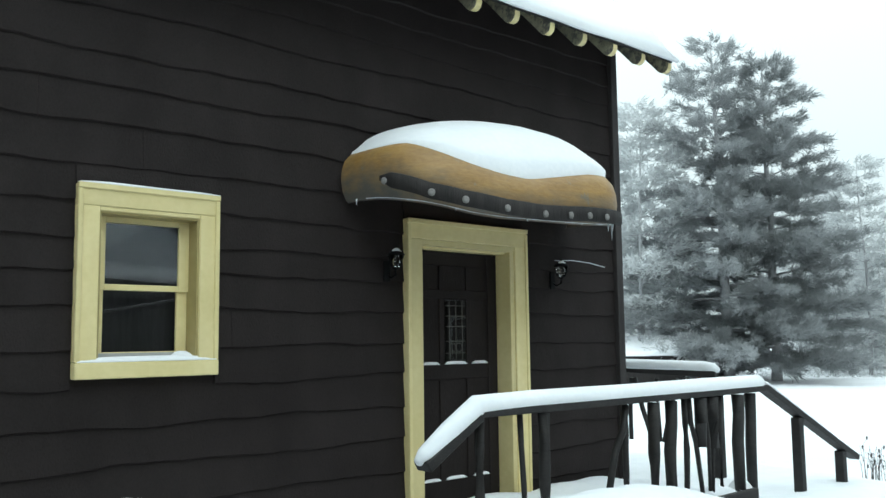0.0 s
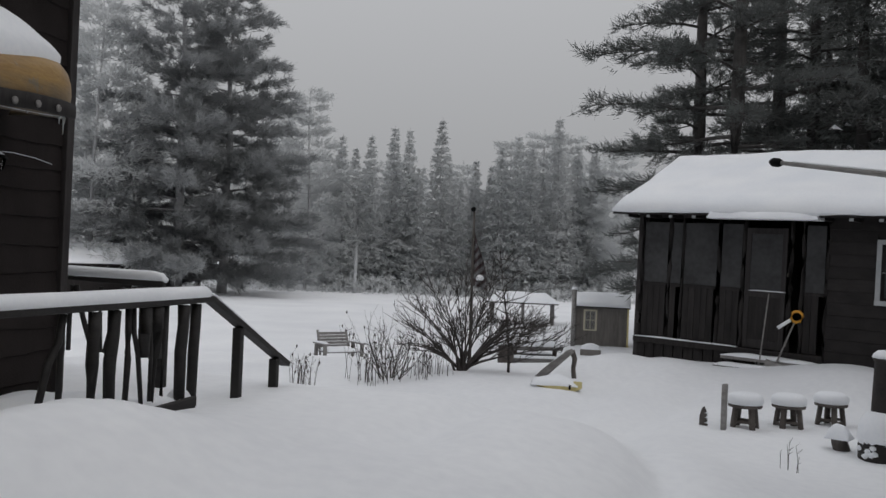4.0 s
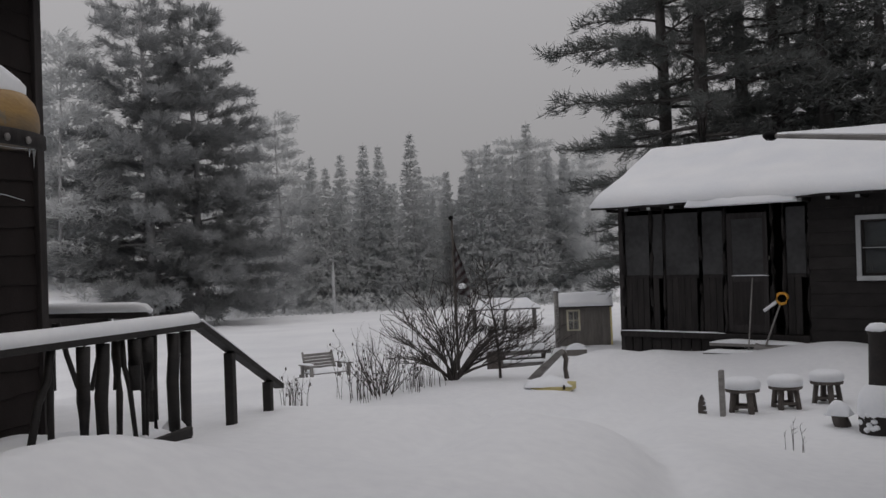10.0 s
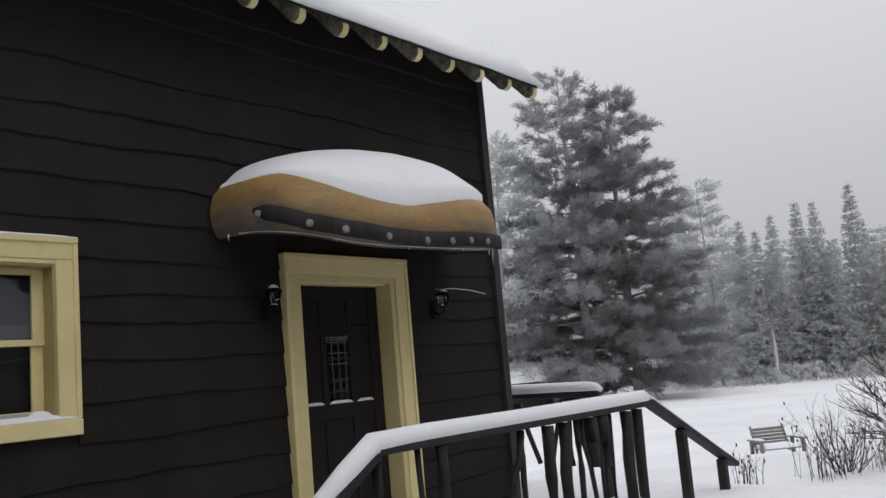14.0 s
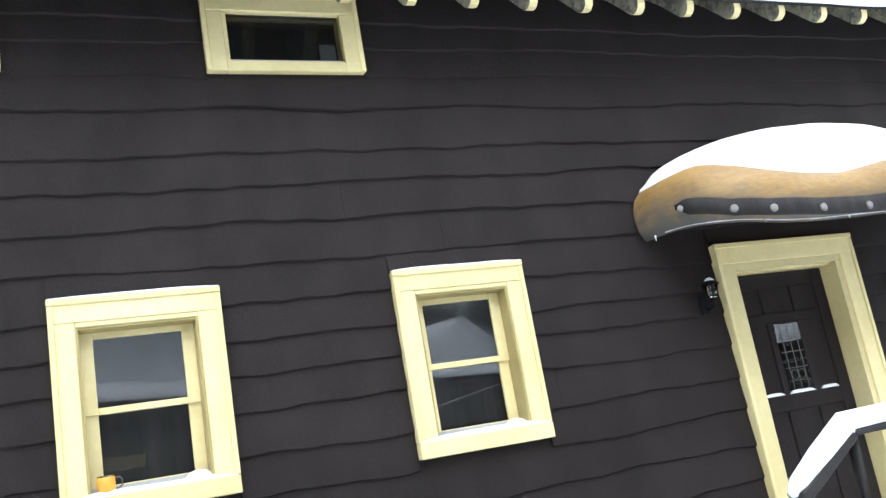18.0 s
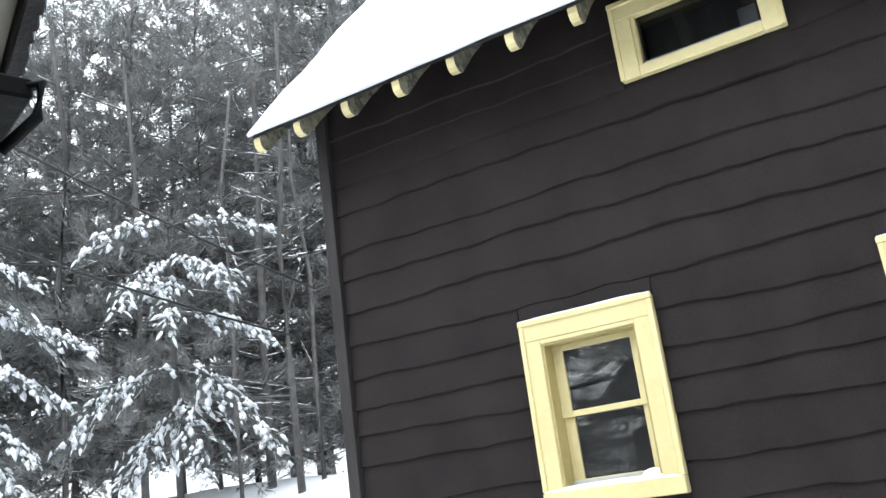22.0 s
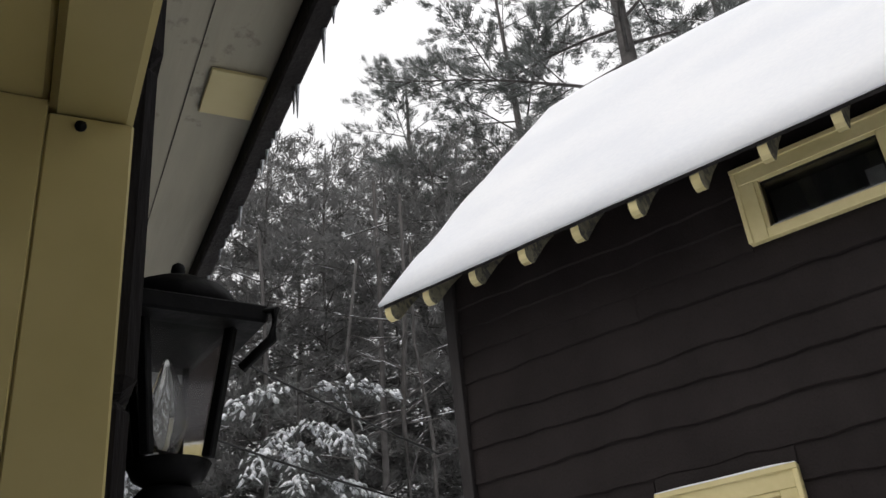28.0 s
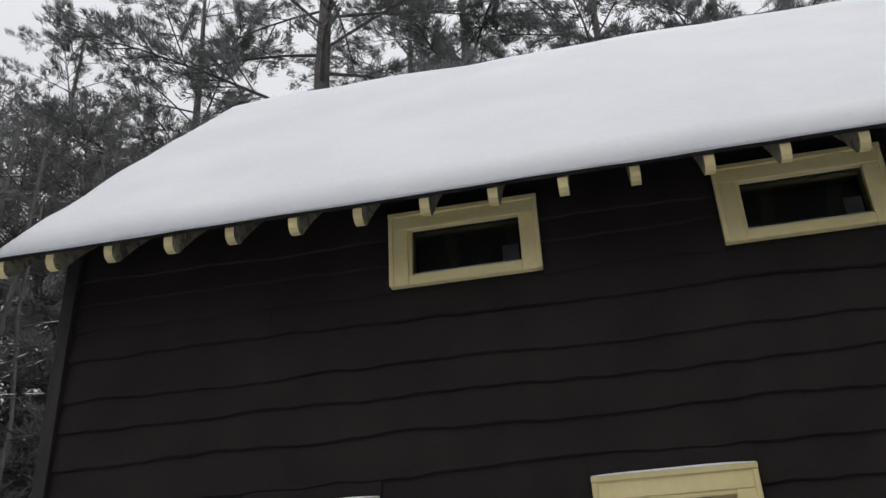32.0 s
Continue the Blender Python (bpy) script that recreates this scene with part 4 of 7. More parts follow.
for y, foot, low, w in ((4.50, 4.50, 1.2, 0.07), (4.65, 4.65, 1.50, 0.045), (4.80, 4.81, 1.50, 0.04), (4.86, 5.02, 1.50, 0.04), (5.07, 5.06, 1.50, 0.04), (5.31, 5.14, 1.52, 0.045), (5.34, 5.36, 1.50, 0.04), (5.55, 5.62, 1.50, 0.04), (5.80, 5.74, 1.50, 0.04)):
    tube("baluster", RAIL, side, [(6.02, y, 2.04), (6.02, (y + foot) / 2 + 0.01, (2.04 + low) / 2), (6.02, foot, low)], [w * 0.55, w * 0.5, w * 0.5], 7)
for y in (4.50, 6.05):
    box("post", RAIL, side, 5.98, 6.06, y - 0.04, y + 0.04, 0.8, 2.02, 0.005)


# ---- the camp with a screened porch ----
CAMP = HOUSE @ pose(15, 4, 0) @ pose(0, 0, 0, 0, 0, -90) @ pose(0, 0, 0, 0, 1.0, 0)
camp = thing("camp", CAMP, "low dark brown camp with screened porch and snowy roof", "house")
CX0, CX1, CZ0, CZ1 = -3.97, 5.2, 0.2, 3.30
WINDOWS = [(0.14, 0.925), (2.68, 3.445)]
WZ = (1.935, 2.965)
chole = [(a + 0.075, b - 0.075, WZ[0] + 0.075, WZ[1] - 0.075) for a, b in WINDOWS]
wall("wall", SHADOW_WOOD, camp, -0.59, CX1, 0.03, 0.15, CZ0, CZ1, chole)
for k in range(14):
    z = 0.55 + k * 0.197
    spans = [(-0.58, CX1)]
    for a, b in WINDOWS:
        if WZ[0] < z + 0.197 and WZ[1] > z:
            s = spans.pop()
            spans += [(s[0], a), (b, s[1])]
    for a, b in spans:
        plank(camp, CAMP_SIDING, a, b, z, min(z + 0.197, CZ1 - 0.05), 0.029, k + 40, 0.006, 0.016)
for i, (a, b) in enumerate(WINDOWS):
    w = new("window")
    w.parent = camp
    box("casing", GREY_TRIM, w, a, a + 0.075, -0.012, 0.03, WZ[0] + 0.075, WZ[1] - 0.075, 0.004)
    box("casing", GREY_TRIM, w, b - 0.075, b, -0.012, 0.03, WZ[0] + 0.075, WZ[1] - 0.075, 0.004)
    box("casing", GREY_TRIM, w, a, b, -0.014, 0.03, WZ[1] - 0.075, WZ[1], 0.004)
    box("sill", GREY_TRIM, w, a, b, -0.03, 0.03, WZ[0], WZ[0] + 0.075, 0.004)
    sash_window(w, chole[i], 0.1, SHADOW_WOOD, SHADOW_WOOD, i, reveal=0.03, frame=0.03)
    x0, x1, z0, z1 = chole[i]
    # grey sheet added to give the panes their even tone
    box("drawn_curtain", BLIND, w, x0 + 0.01, x1 - 0.01, 0.105, 0.11, z0, z1, 0, "grey sheet added behind the camp panes")
    box("meeting_rail", GREY_TRIM, w, x0 + 0.012, x1 - 0.012, 0.022, 0.0295, (z0 + z1) / 2 - 0.008, (z0 + z1) / 2 + 0.008, 0.001)
# screened porch
for x, w in ((-3.92, 0.10), (-3.36, 0.06), (-3.10, 0.05), (-2.42, 0.07), (-1.98, 0.07), (-1.18, 0.07), (-0.98, 0.06), (-0.60, 0.06)):
    rp = random.Random(int(x * 100))
    tube("porch_post", SHADOW_WOOD, camp, [(x + rp.uniform(-0.02, 0.02), 0.035, 0.95 + (CZ1 - 1.01) * k / 8) for k in range(9)], [w * rp.uniform(0.42, 0.75) for _ in range(9)], 8)
for x0, x1 in ((-3.865, -3.395), (-3.325, -3.13), (-3.07, -2.46), (-2.38, -2.02), (-0.94, -0.635)):
    box("screen", SCREEN, camp, x0, x1, 0.03, 0.036, 2.06, 3.16, 0, "dark insect screen")
    box("cross_rail", SHADOW_WOOD, camp, x0, x1, 0.012, 0.07, 2.0, 2.058, 0.003)
    for k in range(int((x1 - x0) / 0.115)):
        a = x0 + k * 0.115
        box("board", SHADOW_WOOD, camp, a + 0.003, a + 0.112, 0.02, 0.045, 1.06, 1.998, 0.002)
box("porch_plate", SHADOW_WOOD, camp, CX0, -0.57, -0.005, 0.10, CZ1 - 0.055, CZ1 + 0.03, 0.004)
box("porch_back_wall", SHADOW_WOOD, camp, CX0 + 0.1, -0.6, 2.0, 2.1, 0.9, CZ1 + 0.3, 0)
box("porch_floor", SHADOW_WOOD, camp, CX0, -0.59, -0.06, 2.0, 0.94, 1.045, 0.004)
heap("ledge_snow", camp, CX0, -2.0, -0.06, 0.0, 1.046, 0.02, 6, 30, 4, rim=0.004)
for k in range(18):
    a = CX0 + 0.04 + k * 0.188
    box("skirt_board", SHADOW_WOOD, camp, a, a + 0.17, 0.0, 0.03, 0.25, 0.935, 0.003)
screen_door = new("screen_door")
screen_door.parent = camp
for a, b, c, d in ((-1.93, -1.85, 1.06, 3.10), (-1.32, -1.24, 1.06, 3.10), (-1.849, -1.321, 1.06, 1.20), (-1.849, -1.321, 1.93, 2.03), (-1.849, -1.321, 3.0, 3.10)):
    box("frame", GABLE, screen_door, a, b, -0.012, 0.02, c, d, 0.003)
box("screen", SCREEN, screen_door, -1.849, -1.321, 0.0, 0.005, 2.031, 2.999, 0, "grey screen panel")
box("panel", SHADOW_WOOD, screen_door, -1.849, -1.321, 0.0, 0.008, 1.201, 1.929, 0, "dark lower panel")
heap("rail_snow", screen_door, -1.86, -1.22, -0.03, 0.0, 2.03, 0.02, 2, 16, 3, rim=0.003)
box("handle", BRASS, screen_door, -1.215, -1.20, -0.04, -0.012, 2.30, 2.36, 0.003)
for k in range(2):
    box("door_step", GREYWOOD, camp, -2.15, -0.55 - 0.4 * k, -0.36 - 0.3 * k, -0.07 - 0.3 * k, 0.86 - 0.14 * k, 0.91 - 0.14 * k, 0.005)
    heap("step_snow", camp, -2.15, -0.6 - 0.4 * k, -0.36 - 0.3 * k, -0.10 - 0.3 * k, 0.912 - 0.14 * k, 0.05, 5 + k, 20, 6)
# roof
RY0, RZ0, RYR, RZR = -0.5, 3.27, 1.95, 4.43
for ya, za in ((RY0, RZ0), (2 * RYR - RY0, RZ0)):
    bm = bmesh.new()
    pts = [(x, y, z) for x in (-4.27, 5.6) for y, z in ((ya, za), (RYR, RZR), (RYR, RZR + 0.06), (ya, za + 0.06))]
    v = [bm.verts.new(p) for p in pts]
    for f in ((0, 1, 2, 3), (7, 6, 5, 4), (0, 4, 5, 1), (3, 2, 6, 7), (0, 3, 7, 4), (1, 5, 6, 2)):
        bm.faces.new([v[i] for i in f])
    bmesh.ops.recalc_face_normals(bm, faces=bm.faces)
    part("roof", bm, SHADOW_WOOD, camp)
slab("roof_snow", SNOW, camp, [(-4.28, RY0 - 0.02, RZ0 + 0.062), (5.6, RY0 - 0.02, RZ0 + 0.062), (5.6, RYR, RZR + 0.062), (-4.28, RYR, RZR + 0.062)], 0.14, 90, 12, 0.05, 9.0, label="deep snow with a soft edge on the roof", droop=0.02)
slab("roof_snow", SNOW, camp, [(5.6, 2 * RYR - RY0, RZ0 + 0.062), (-4.28, 2 * RYR - RY0, RZ0 + 0.062), (-4.28, RYR, RZR + 0.062), (5.6, RYR, RZR + 0.062)], 0.12, 20, 6, 0.05, 4.0)
heap("eave_snow", camp, -2.42, -0.58, RY0 - 0.11, RY0 + 0.2, RZ0 - 0.05, 0.14, 8, 40, 5, edge=0.03)
for k in range(23):
    x = -4.0 + 0.43 * k
    tail = box("rafter_tail", SHADOW_WOOD, camp, x - 0.03, x + 0.03, RY0 + 0.03, 0.03, RZ0 - 0.045, RZ0 + 0.02, 0.003)
    box("end_cap", GREY_TRIM, tail, x - 0.032, x + 0.032, RY0 + 0.018, RY0 + 0.029, RZ0 - 0.05, RZ0 - 0.005, 0.002, "pale painted end")
for x in (CX0, CX1 - 0.12):
    prism("gable_wall", SHADOW_WOOD, camp, [(0.10, CZ0), (3.9, CZ0), (3.9, 3.3), (RYR, RZR - 0.06), (0.10, 3.5)], x, x + 0.12)
box("back_wall", SHADOW_WOOD, camp, CX0, CX1, 3.9, 4.0, CZ0, 3.3)
box("corner_board", GABLE, camp, CX0 - 0.012, CX0 + 0.07, -0.012, 0.08, 0.3, CZ1 + 0.03, 0.004)
# things on the camp's wall
vent = thing("wall_vent", CAMP @ pose(3.12, 0.0, 1.42), "small round metal vent on the camp wall", "vent")
lathe("ring", GREYWOOD, vent, [(0.055, 0.0), (0.055, 0.03), (0.035, 0.03), (0.03, 0.01)], 16).matrix_local = pose(0, 0.02, 0, 90)
hose = thing("hose_reel", CAMP @ pose(1.78, -0.05, 1.12), "garden hose coiled on a hanger on the camp wall", "garden hose")
for k in range(3):
    r = 0.24 + 0.012 * k
    tube("coil", HOSE, hose, [(r * 0.92 * math.cos(a * math.tau / 24), -0.012 * k, 1.25 * r * math.sin(a * math.tau / 24) + 0.02) for a in range(25)], 0.016, 6)
tube("hose_end", HOSE, hose, [(-0.22, -0.02, 0.05), (-0.4, -0.03, -0.12), (-0.62, -0.04, -0.25)], 0.015, 6)
box("hanger", BLACK_METAL, hose, -0.05, 0.05, 0.0, 0.06, 0.20, 0.26, 0.004)
for name, lab, x0, x1, col in (("ski_pole", "thin grey ski pole leaning beside the camp door", -1.42, -1.44, GREYWOOD),):
    t = thing(name, CAMP @ pose(0, 0, 0), lab, "ski pole")
    tube("shaft", col, t, [(x0, -0.55, 0.75), (x1, -0.20, 2.0)], 0.012, 6)
shovel = thing("snow_shovel", CAMP @ pose(-1.22, -0.42, 0.78, -14, 16, 0), "snow shovel with an orange grip leaning by the camp door", "shovel")
tube("shaft", GREYWOOD, shovel, [(0, 0, 0.1), (0, 0, 0.86)], 0.016, 8)
ring = [(0.095 * math.cos(a), 0, 0.94 + 0.095 * math.sin(a)) for a in (-1.57, -0.6, 0.45, 0.9, 1.57, 2.24, 2.69, 3.74, 4.71)]
tube("grip", YELLOW, shovel, ring, 0.024, 8, "bright orange D-shaped grip")
tube("mitten_grip", SNOW, shovel, [(-0.06, -0.03, 0.86), (-0.20, -0.03, 0.66)], 0.03, 8, "snow-crusted second grip")
box("blade", GREYWOOD, shovel, -0.17, 0.17, -0.015, 0.01, -0.26, 0.12, 0.006)


# ---- the main house whose doorway the camera stands in ----
MAIN = HOUSE @ pose(0, 0, 0, 0, 0, 180)
main = thing("main_house", MAIN, "dark boarded house with ochre yellow casings and cream soffit", "house")
P = -0.020
DOORWAY = (-0.50, 0.365, 0.60, 2.600)
WIN_A = (-1.045, -0.650, 0.80, 2.385)
WIN_B = (-2.40, -1.52, 0.80, 2.505)
mholes = [(-0.545, 0.405, 0.60, 2.64), WIN_A, WIN_B]
wall("wall", NEAR_WOOD, main, -15.0, 2.25, 0.02, 0.17, 0.0, 3.0, mholes, "dark lapped board wall")
for k in range(14):
    z = 0.42 + 0.19 * k
    cuts = [(a - (0.115 if h != WIN_B else 0.30), b + 0.10) for h in mholes for a, b in (h[:2],) if h[2] - 0.1 < z + 0.19 and h[3] + 0.10 > z]
    spans = [(-15.0, 2.25)]
    for a, b in sorted(cuts):
        s = spans.pop()
        if a > s[0]:
            spans.append((s[0], a))
        spans.append((max(b, s[0]), s[1]))
    for a, b in spans:
        while b - a > 0.02:
            e = min(b, a + 3.1 + 0.4 * (k % 3))
            plank(main, NEAR_WOOD, a, e - 0.003, z, min(z + 0.19, 2.93), 0.019, k + 70, 0.008, 0.018)
            a = e
main_door = new("doorway")
main_door.parent = main
dw = DOORWAY
leg = box("casing_leg", REVEAL, main_door, 0.357, 0.465, -0.030, 0.012, 0.6, 2.592, 0.0012, "ochre painted casing darkened for eave shade")
box("casing_leg", NEAR_WOOD, main_door, -0.535, -0.492, -0.024, 0.012, 0.6, 2.592, 0.004)
box("head_casing", REVEAL, main_door, -0.53, 0.465, -0.030, 0.012, 2.593, 2.71, 0.004)
box("jamb", REVEAL, main_door, 0.3575, 0.40, 0.0123, 0.30, 0.6, 2.600, 0.0008)
box("jamb", NEAR_WOOD, main_door, -0.54, -0.501, 0.0125, 0.30, 0.6, 2.600, 0.003)
box("head_jamb", REVEAL, main_door, -0.54, 0.40, 0.0125, 0.30, 2.6005, 2.635, 0.003)
lathe("nail_hole", BLACK_METAL, main_door, [(0.003, 0), (0.003, 0.002)], 8).matrix_local = pose(0.3565, -0.004, 2.585, 0, -90)
for name, h, far, top in (("window", WIN_A, 0.205, 0.075), ("window", WIN_B, 0.34, 0.088)):
    w = new(name)
    w.parent = main
    x0, x1, z0, z1 = h
    box("casing", REVEAL, w, x0 - far, x0, P, 0.012, z0, z1, 0.004)
    box("moulding", REVEAL, w, x0 - far, x0 - far * 0.72, P - 0.006, P + 0.01, z0, z1 + top * 0.6, 0.003)
    box("moulding", REVEAL, w, x0 - far * 0.45, x0 - far * 0.28, P - 0.004, P + 0.01, z0, z1, 0.003)
    box("head_casing", REVEAL, w, x0 - far, x1 - 0.004, P - 0.002, 0.012, z1 + 0.001, z1 + top, 0.004)
    box("sill", REVEAL, w, x0 - far, x1 - 0.004, P - 0.02, 0.012, z0 - 0.08, z0 - 0.001, 0.004)
    box("jamb", REVEAL, w, x0 - 0.006, x0 + 0.004, 0.0125, 0.16, z0, z1, 0.002)
    box("jamb", REVEAL, w, x1 - 0.004, x1 + 0.006, 0.0125, 0.16, z0, z1, 0.002)
    box("head_jamb", REVEAL, w, x0 + 0.004, x1 - 0.004, 0.0125, 0.16, z1 - 0.004, z1 + 0.0008, 0.002)
    pane = box("pane", GLASS, w, x0 + 0.004, x1 - 0.004, 0.12, 0.126, z0, z1 - 0.005, 0)
    pane.visible_shadow = False
    w.matrix_local = Matrix.Translation((0, P, 2.45)) @ pose(0, 0, 0, -1.6) @ Matrix.Translation((0, -P, -2.45))
    box("edge_strip", NEAR_WOOD, main, x1 - 0.003, x1 + 0.10, -0.026, 0.02, z0 - 0.1, 2.72, 0.003, "dark upright board beside the window")
# unseen room behind the doorway; its darkness is in the colour
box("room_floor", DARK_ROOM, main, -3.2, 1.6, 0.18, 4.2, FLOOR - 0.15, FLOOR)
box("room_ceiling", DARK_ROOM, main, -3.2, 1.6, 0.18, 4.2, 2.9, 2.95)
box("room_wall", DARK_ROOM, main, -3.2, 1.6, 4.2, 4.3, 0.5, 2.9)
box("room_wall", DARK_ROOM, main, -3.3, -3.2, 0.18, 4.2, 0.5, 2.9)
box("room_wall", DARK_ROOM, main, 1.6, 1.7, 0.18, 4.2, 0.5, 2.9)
box("gable_end", SHADOW_WOOD, main, 2.13, 2.25, 0.171, 5.0, 0.0, 3.0)
# eave
EY, EZ = -0.215, 2.99
SN = 9
for i in range(SN):
    a = 2.55 - i * 1.97
    near = i < 2
    # farther boards go dark by colour where the soffit reads unlit
    box("soffit_board", SOFFIT if near else SHADOW_WOOD, main, a - 1.966, a, EY if near else -0.155, -0.0, EZ, EZ + 0.02, 0.002)
    if not near:
        for k in range(3):
            box("rafter_end", TRIM, main, a - 0.3 - 0.62 * k, a - 0.28 - 0.62 * k, -0.152, -0.10, EZ - 0.012, EZ - 0.001, 0.004)
box("soffit_seam", SHADOW_WOOD, main, -1.38, 2.5, -0.1275, -0.1265, EZ - 0.0012, EZ + 0.001, 0)
box("fascia", SHADOW_WOOD, main, -1.39, 2.56, EY - 0.026, EY - 0.001, EZ - 0.03, EZ + 0.12, 0.003, "dark fascia board")
box("fascia", SHADOW_WOOD, main, -15.2, -1.392, -0.18, -0.156, EZ - 0.03, EZ + 0.12, 0.003, "dark fascia board")
box("barge_board", SHADOW_WOOD, main, 2.551, 2.58, EY - 0.026, 0.3, EZ - 0.02, EZ + 0.14, 0.003)
for x0, x1, y0 in ((-1.391, 2.6, EY - 0.05), (-15.2, -1.392, -0.19)):
    prism("roof", SHADOW_WOOD, main, [(y0, EZ + 0.121), (1.2, 3.46), (8.2, 3.46), (8.2, 3.52), (1.2, 3.52), (y0, EZ + 0.18)], x0, x1)
    slab("roof_snow", SNOW, main, [(x0, y0 + 0.01, EZ + 0.19), (x1, y0 + 0.01, EZ + 0.19), (x1, 1.2, 3.523), (x0, 1.2, 3.523)], 0.06, 20, 6, 0.02, 7.0)
for mid, half, top in ((-6.5, 1.35, 4.26), (-1.15, 1.9, 4.40)):
    prism("cross_gable", SNOW, main, [(mid - half, 3.45), (mid, top - 0.1), (mid + half, 3.45)], 1.0, 8.0, axis="y")
    for sgn in (-1, 1):
        a, b = (mid + sgn * (half + 0.15), 0.8, 3.42), (mid + sgn * (half + 0.15), 8.0, 3.42)
        c, d = (mid, 8.0, top - 0.04), (mid, 0.8, top - 0.04)
        slab("gable_snow", SNOW, main, [b, a, d, c] if sgn > 0 else [a, b, c, d], 0.10, 12, 6, 0.02, mid)
rng = random.Random(21)
for k in range(80):
    x = 2.5 - rng.random() ** 1.2 * 3.8
    length = rng.choice((0.006, 0.010, 0.014, 0.02, 0.03, 0.045))
    tube("icicle", ICE, main, [(x, EY - 0.022, EZ - 0.026), (x + 0.003, EY - 0.022, EZ - 0.03 - length)], [0.0032, 0.0006], 5)
box("mending_patch", TRIM, main, 0.775, 0.86, -0.21, -0.145, EZ - 0.006, EZ - 0.001, 0.001, "small cream patch on the soffit")

# thick butt boards on the wall beside the doorway
for k in range(9):
    z = 0.75 + 0.248 * k
    box("wall_board", NEAR_WOOD, main, 0.468, 2.12, -0.050 - 0.003 * (k % 3), 0.004, z, z + 0.243, 0.008)
# lantern beside the doorway
lamp = thing("wall_lantern", MAIN @ pose(0.62, -0.095, 2.535, 0, 0, 7), "black metal coach lantern with clear glass on the house wall", "wall lamp")
wide, low, top = 0.034, 0.022, 0.058
for sx in (-1, 1):
    for sy in (-1, 1):
        beam("corner_bar", BLACK_METAL, lamp, (sx * low, sy * low, -0.052), (sx * wide, sy * wide, 0.05), 0.008, 0.008, 0.001)
for k in range(4):
    g = raw_part("glass_pane", [(-low, low - 0.002, -0.05), (low, low - 0.002, -0.05), (wide, wide - 0.002, 0.048), (-wide, wide - 0.002, 0.048)], [(0, 1, 2, 3)], LAMP_GLASS, lamp)
    g.matrix_local = pose(0, 0, 0, 0, 0, 90 * k)
bm = bmesh.new()
for a, b, c, d in ((-0.056, 0.056, -0.056, 0.056), ):
    add_box(bm, a, b, c, d, 0.046, 0.061, 0.002)
part("top_frame", bm, BLACK_METAL, lamp)
for sx, sy in ((-1, -1), (1, -1), (-1, 1), (1, 1)):
    tube("scroll", BLACK_METAL, lamp, [(sx * 0.046, sy * 0.046, 0.055), (sx * 0.060, sy * 0.060, 0.055), (sx * 0.058, sy * 0.058, 0.032), (sx * 0.040, sy * 0.040, 0.012)], 0.004, 6)
lathe("roof", BLACK_METAL, lamp, [(0.046, 0.0615), (0.050, 0.066), (0.050, 0.071), (0.042, 0.083), (0.026, 0.092), (0.008, 0.097), (0.004, 0.101), (0.006, 0.106), (0.005, 0.111), (0.001, 0.114)], 24)
lathe("bottom_plate", BLACK_METAL, lamp, [(0.012, -0.072), (0.026, -0.064), (0.031, -0.053), (0.02, -0.050)], 20)
lathe("stem", BLACK_METAL, lamp, [(0.003, -0.225), (0.007, -0.215), (0.004, -0.205), (0.011, -0.195), (0.014, -0.15), (0.016, -0.11), (0.024, -0.104), (0.025, -0.078), (0.020, -0.072)], 18)
lathe("bulb", LAMP_GLASS, lamp, [(0.006, -0.048), (0.010, -0.040), (0.016, -0.020), (0.012, 0.006), (0.005, 0.026), (0.003, 0.034)], 16, label="clear flame-shaped bulb")
box("back_plate", BLACK_METAL, lamp, -0.028, 0.028, 0.088, 0.096, -0.15, 0.06, 0.006)
prism("bracket", BLACK_METAL, lamp, [(0.090, -0.055), (0.045, -0.082), (0.014, -0.088), (0.012, -0.125), (0.040, -0.128), (0.062, -0.150), (0.070, -0.185), (0.090, -0.20)], -0.010, 0.010, "flat scrolled bracket")
tube("arm", BLACK_METAL, lamp, [(0, 0.09, -0.06), (0, 0.06, -0.10), (0, 0.02, -0.11), (0, 0.0, -0.10)], 0.008, 8)

# pole on the wall, with a chain
pole = thing("wooden_boom", MAIN @ pose(0, 0, 0), "grey wooden pole jutting from the house wall with a short chain", "pole")
pa, pb = Vector((-3.55, 0.02, 2.625)), Vector((-4.2, -1.52, 2.90))
tube("pole", GREYWOOD, pole, [pa, pa.lerp(pb, 0.5), pb], [0.017, 0.014, 0.010], 10)
tube("snow_line", SNOW, pole, [pa.lerp(pb, 0.12) + Vector((0, 0, 0.018)), pa.lerp(pb, 0.5) + Vector((0, 0, 0.016)), pa.lerp(pb, 0.95) + Vector((0, 0, 0.011))], [0.008, 0.007, 0.005], 6)
lathe("tip", BLACK_METAL, pole, [(0.014, -0.02), (0.022, 0.0), (0.022, 0.03), (0.01, 0.05)], 10).matrix_local = Matrix.Translation(pb) @ (pb - pa).to_track_quat("Z", "Y").to_matrix().to_4x4()
hang = pa.lerp(pb, 0.20)
for k in range(7):
    link = [(0.009 * math.cos(a * math.tau / 8), 0, 0.016 * math.sin(a * math.tau / 8)) for a in range(9)]
    tube("chain_link", GREYWOOD, pole, link, 0.003, 5).matrix_local = pose(hang.x, hang.y, hang.z - 0.03 - 0.026 * k, 0, 0, 90 * (k % 2))


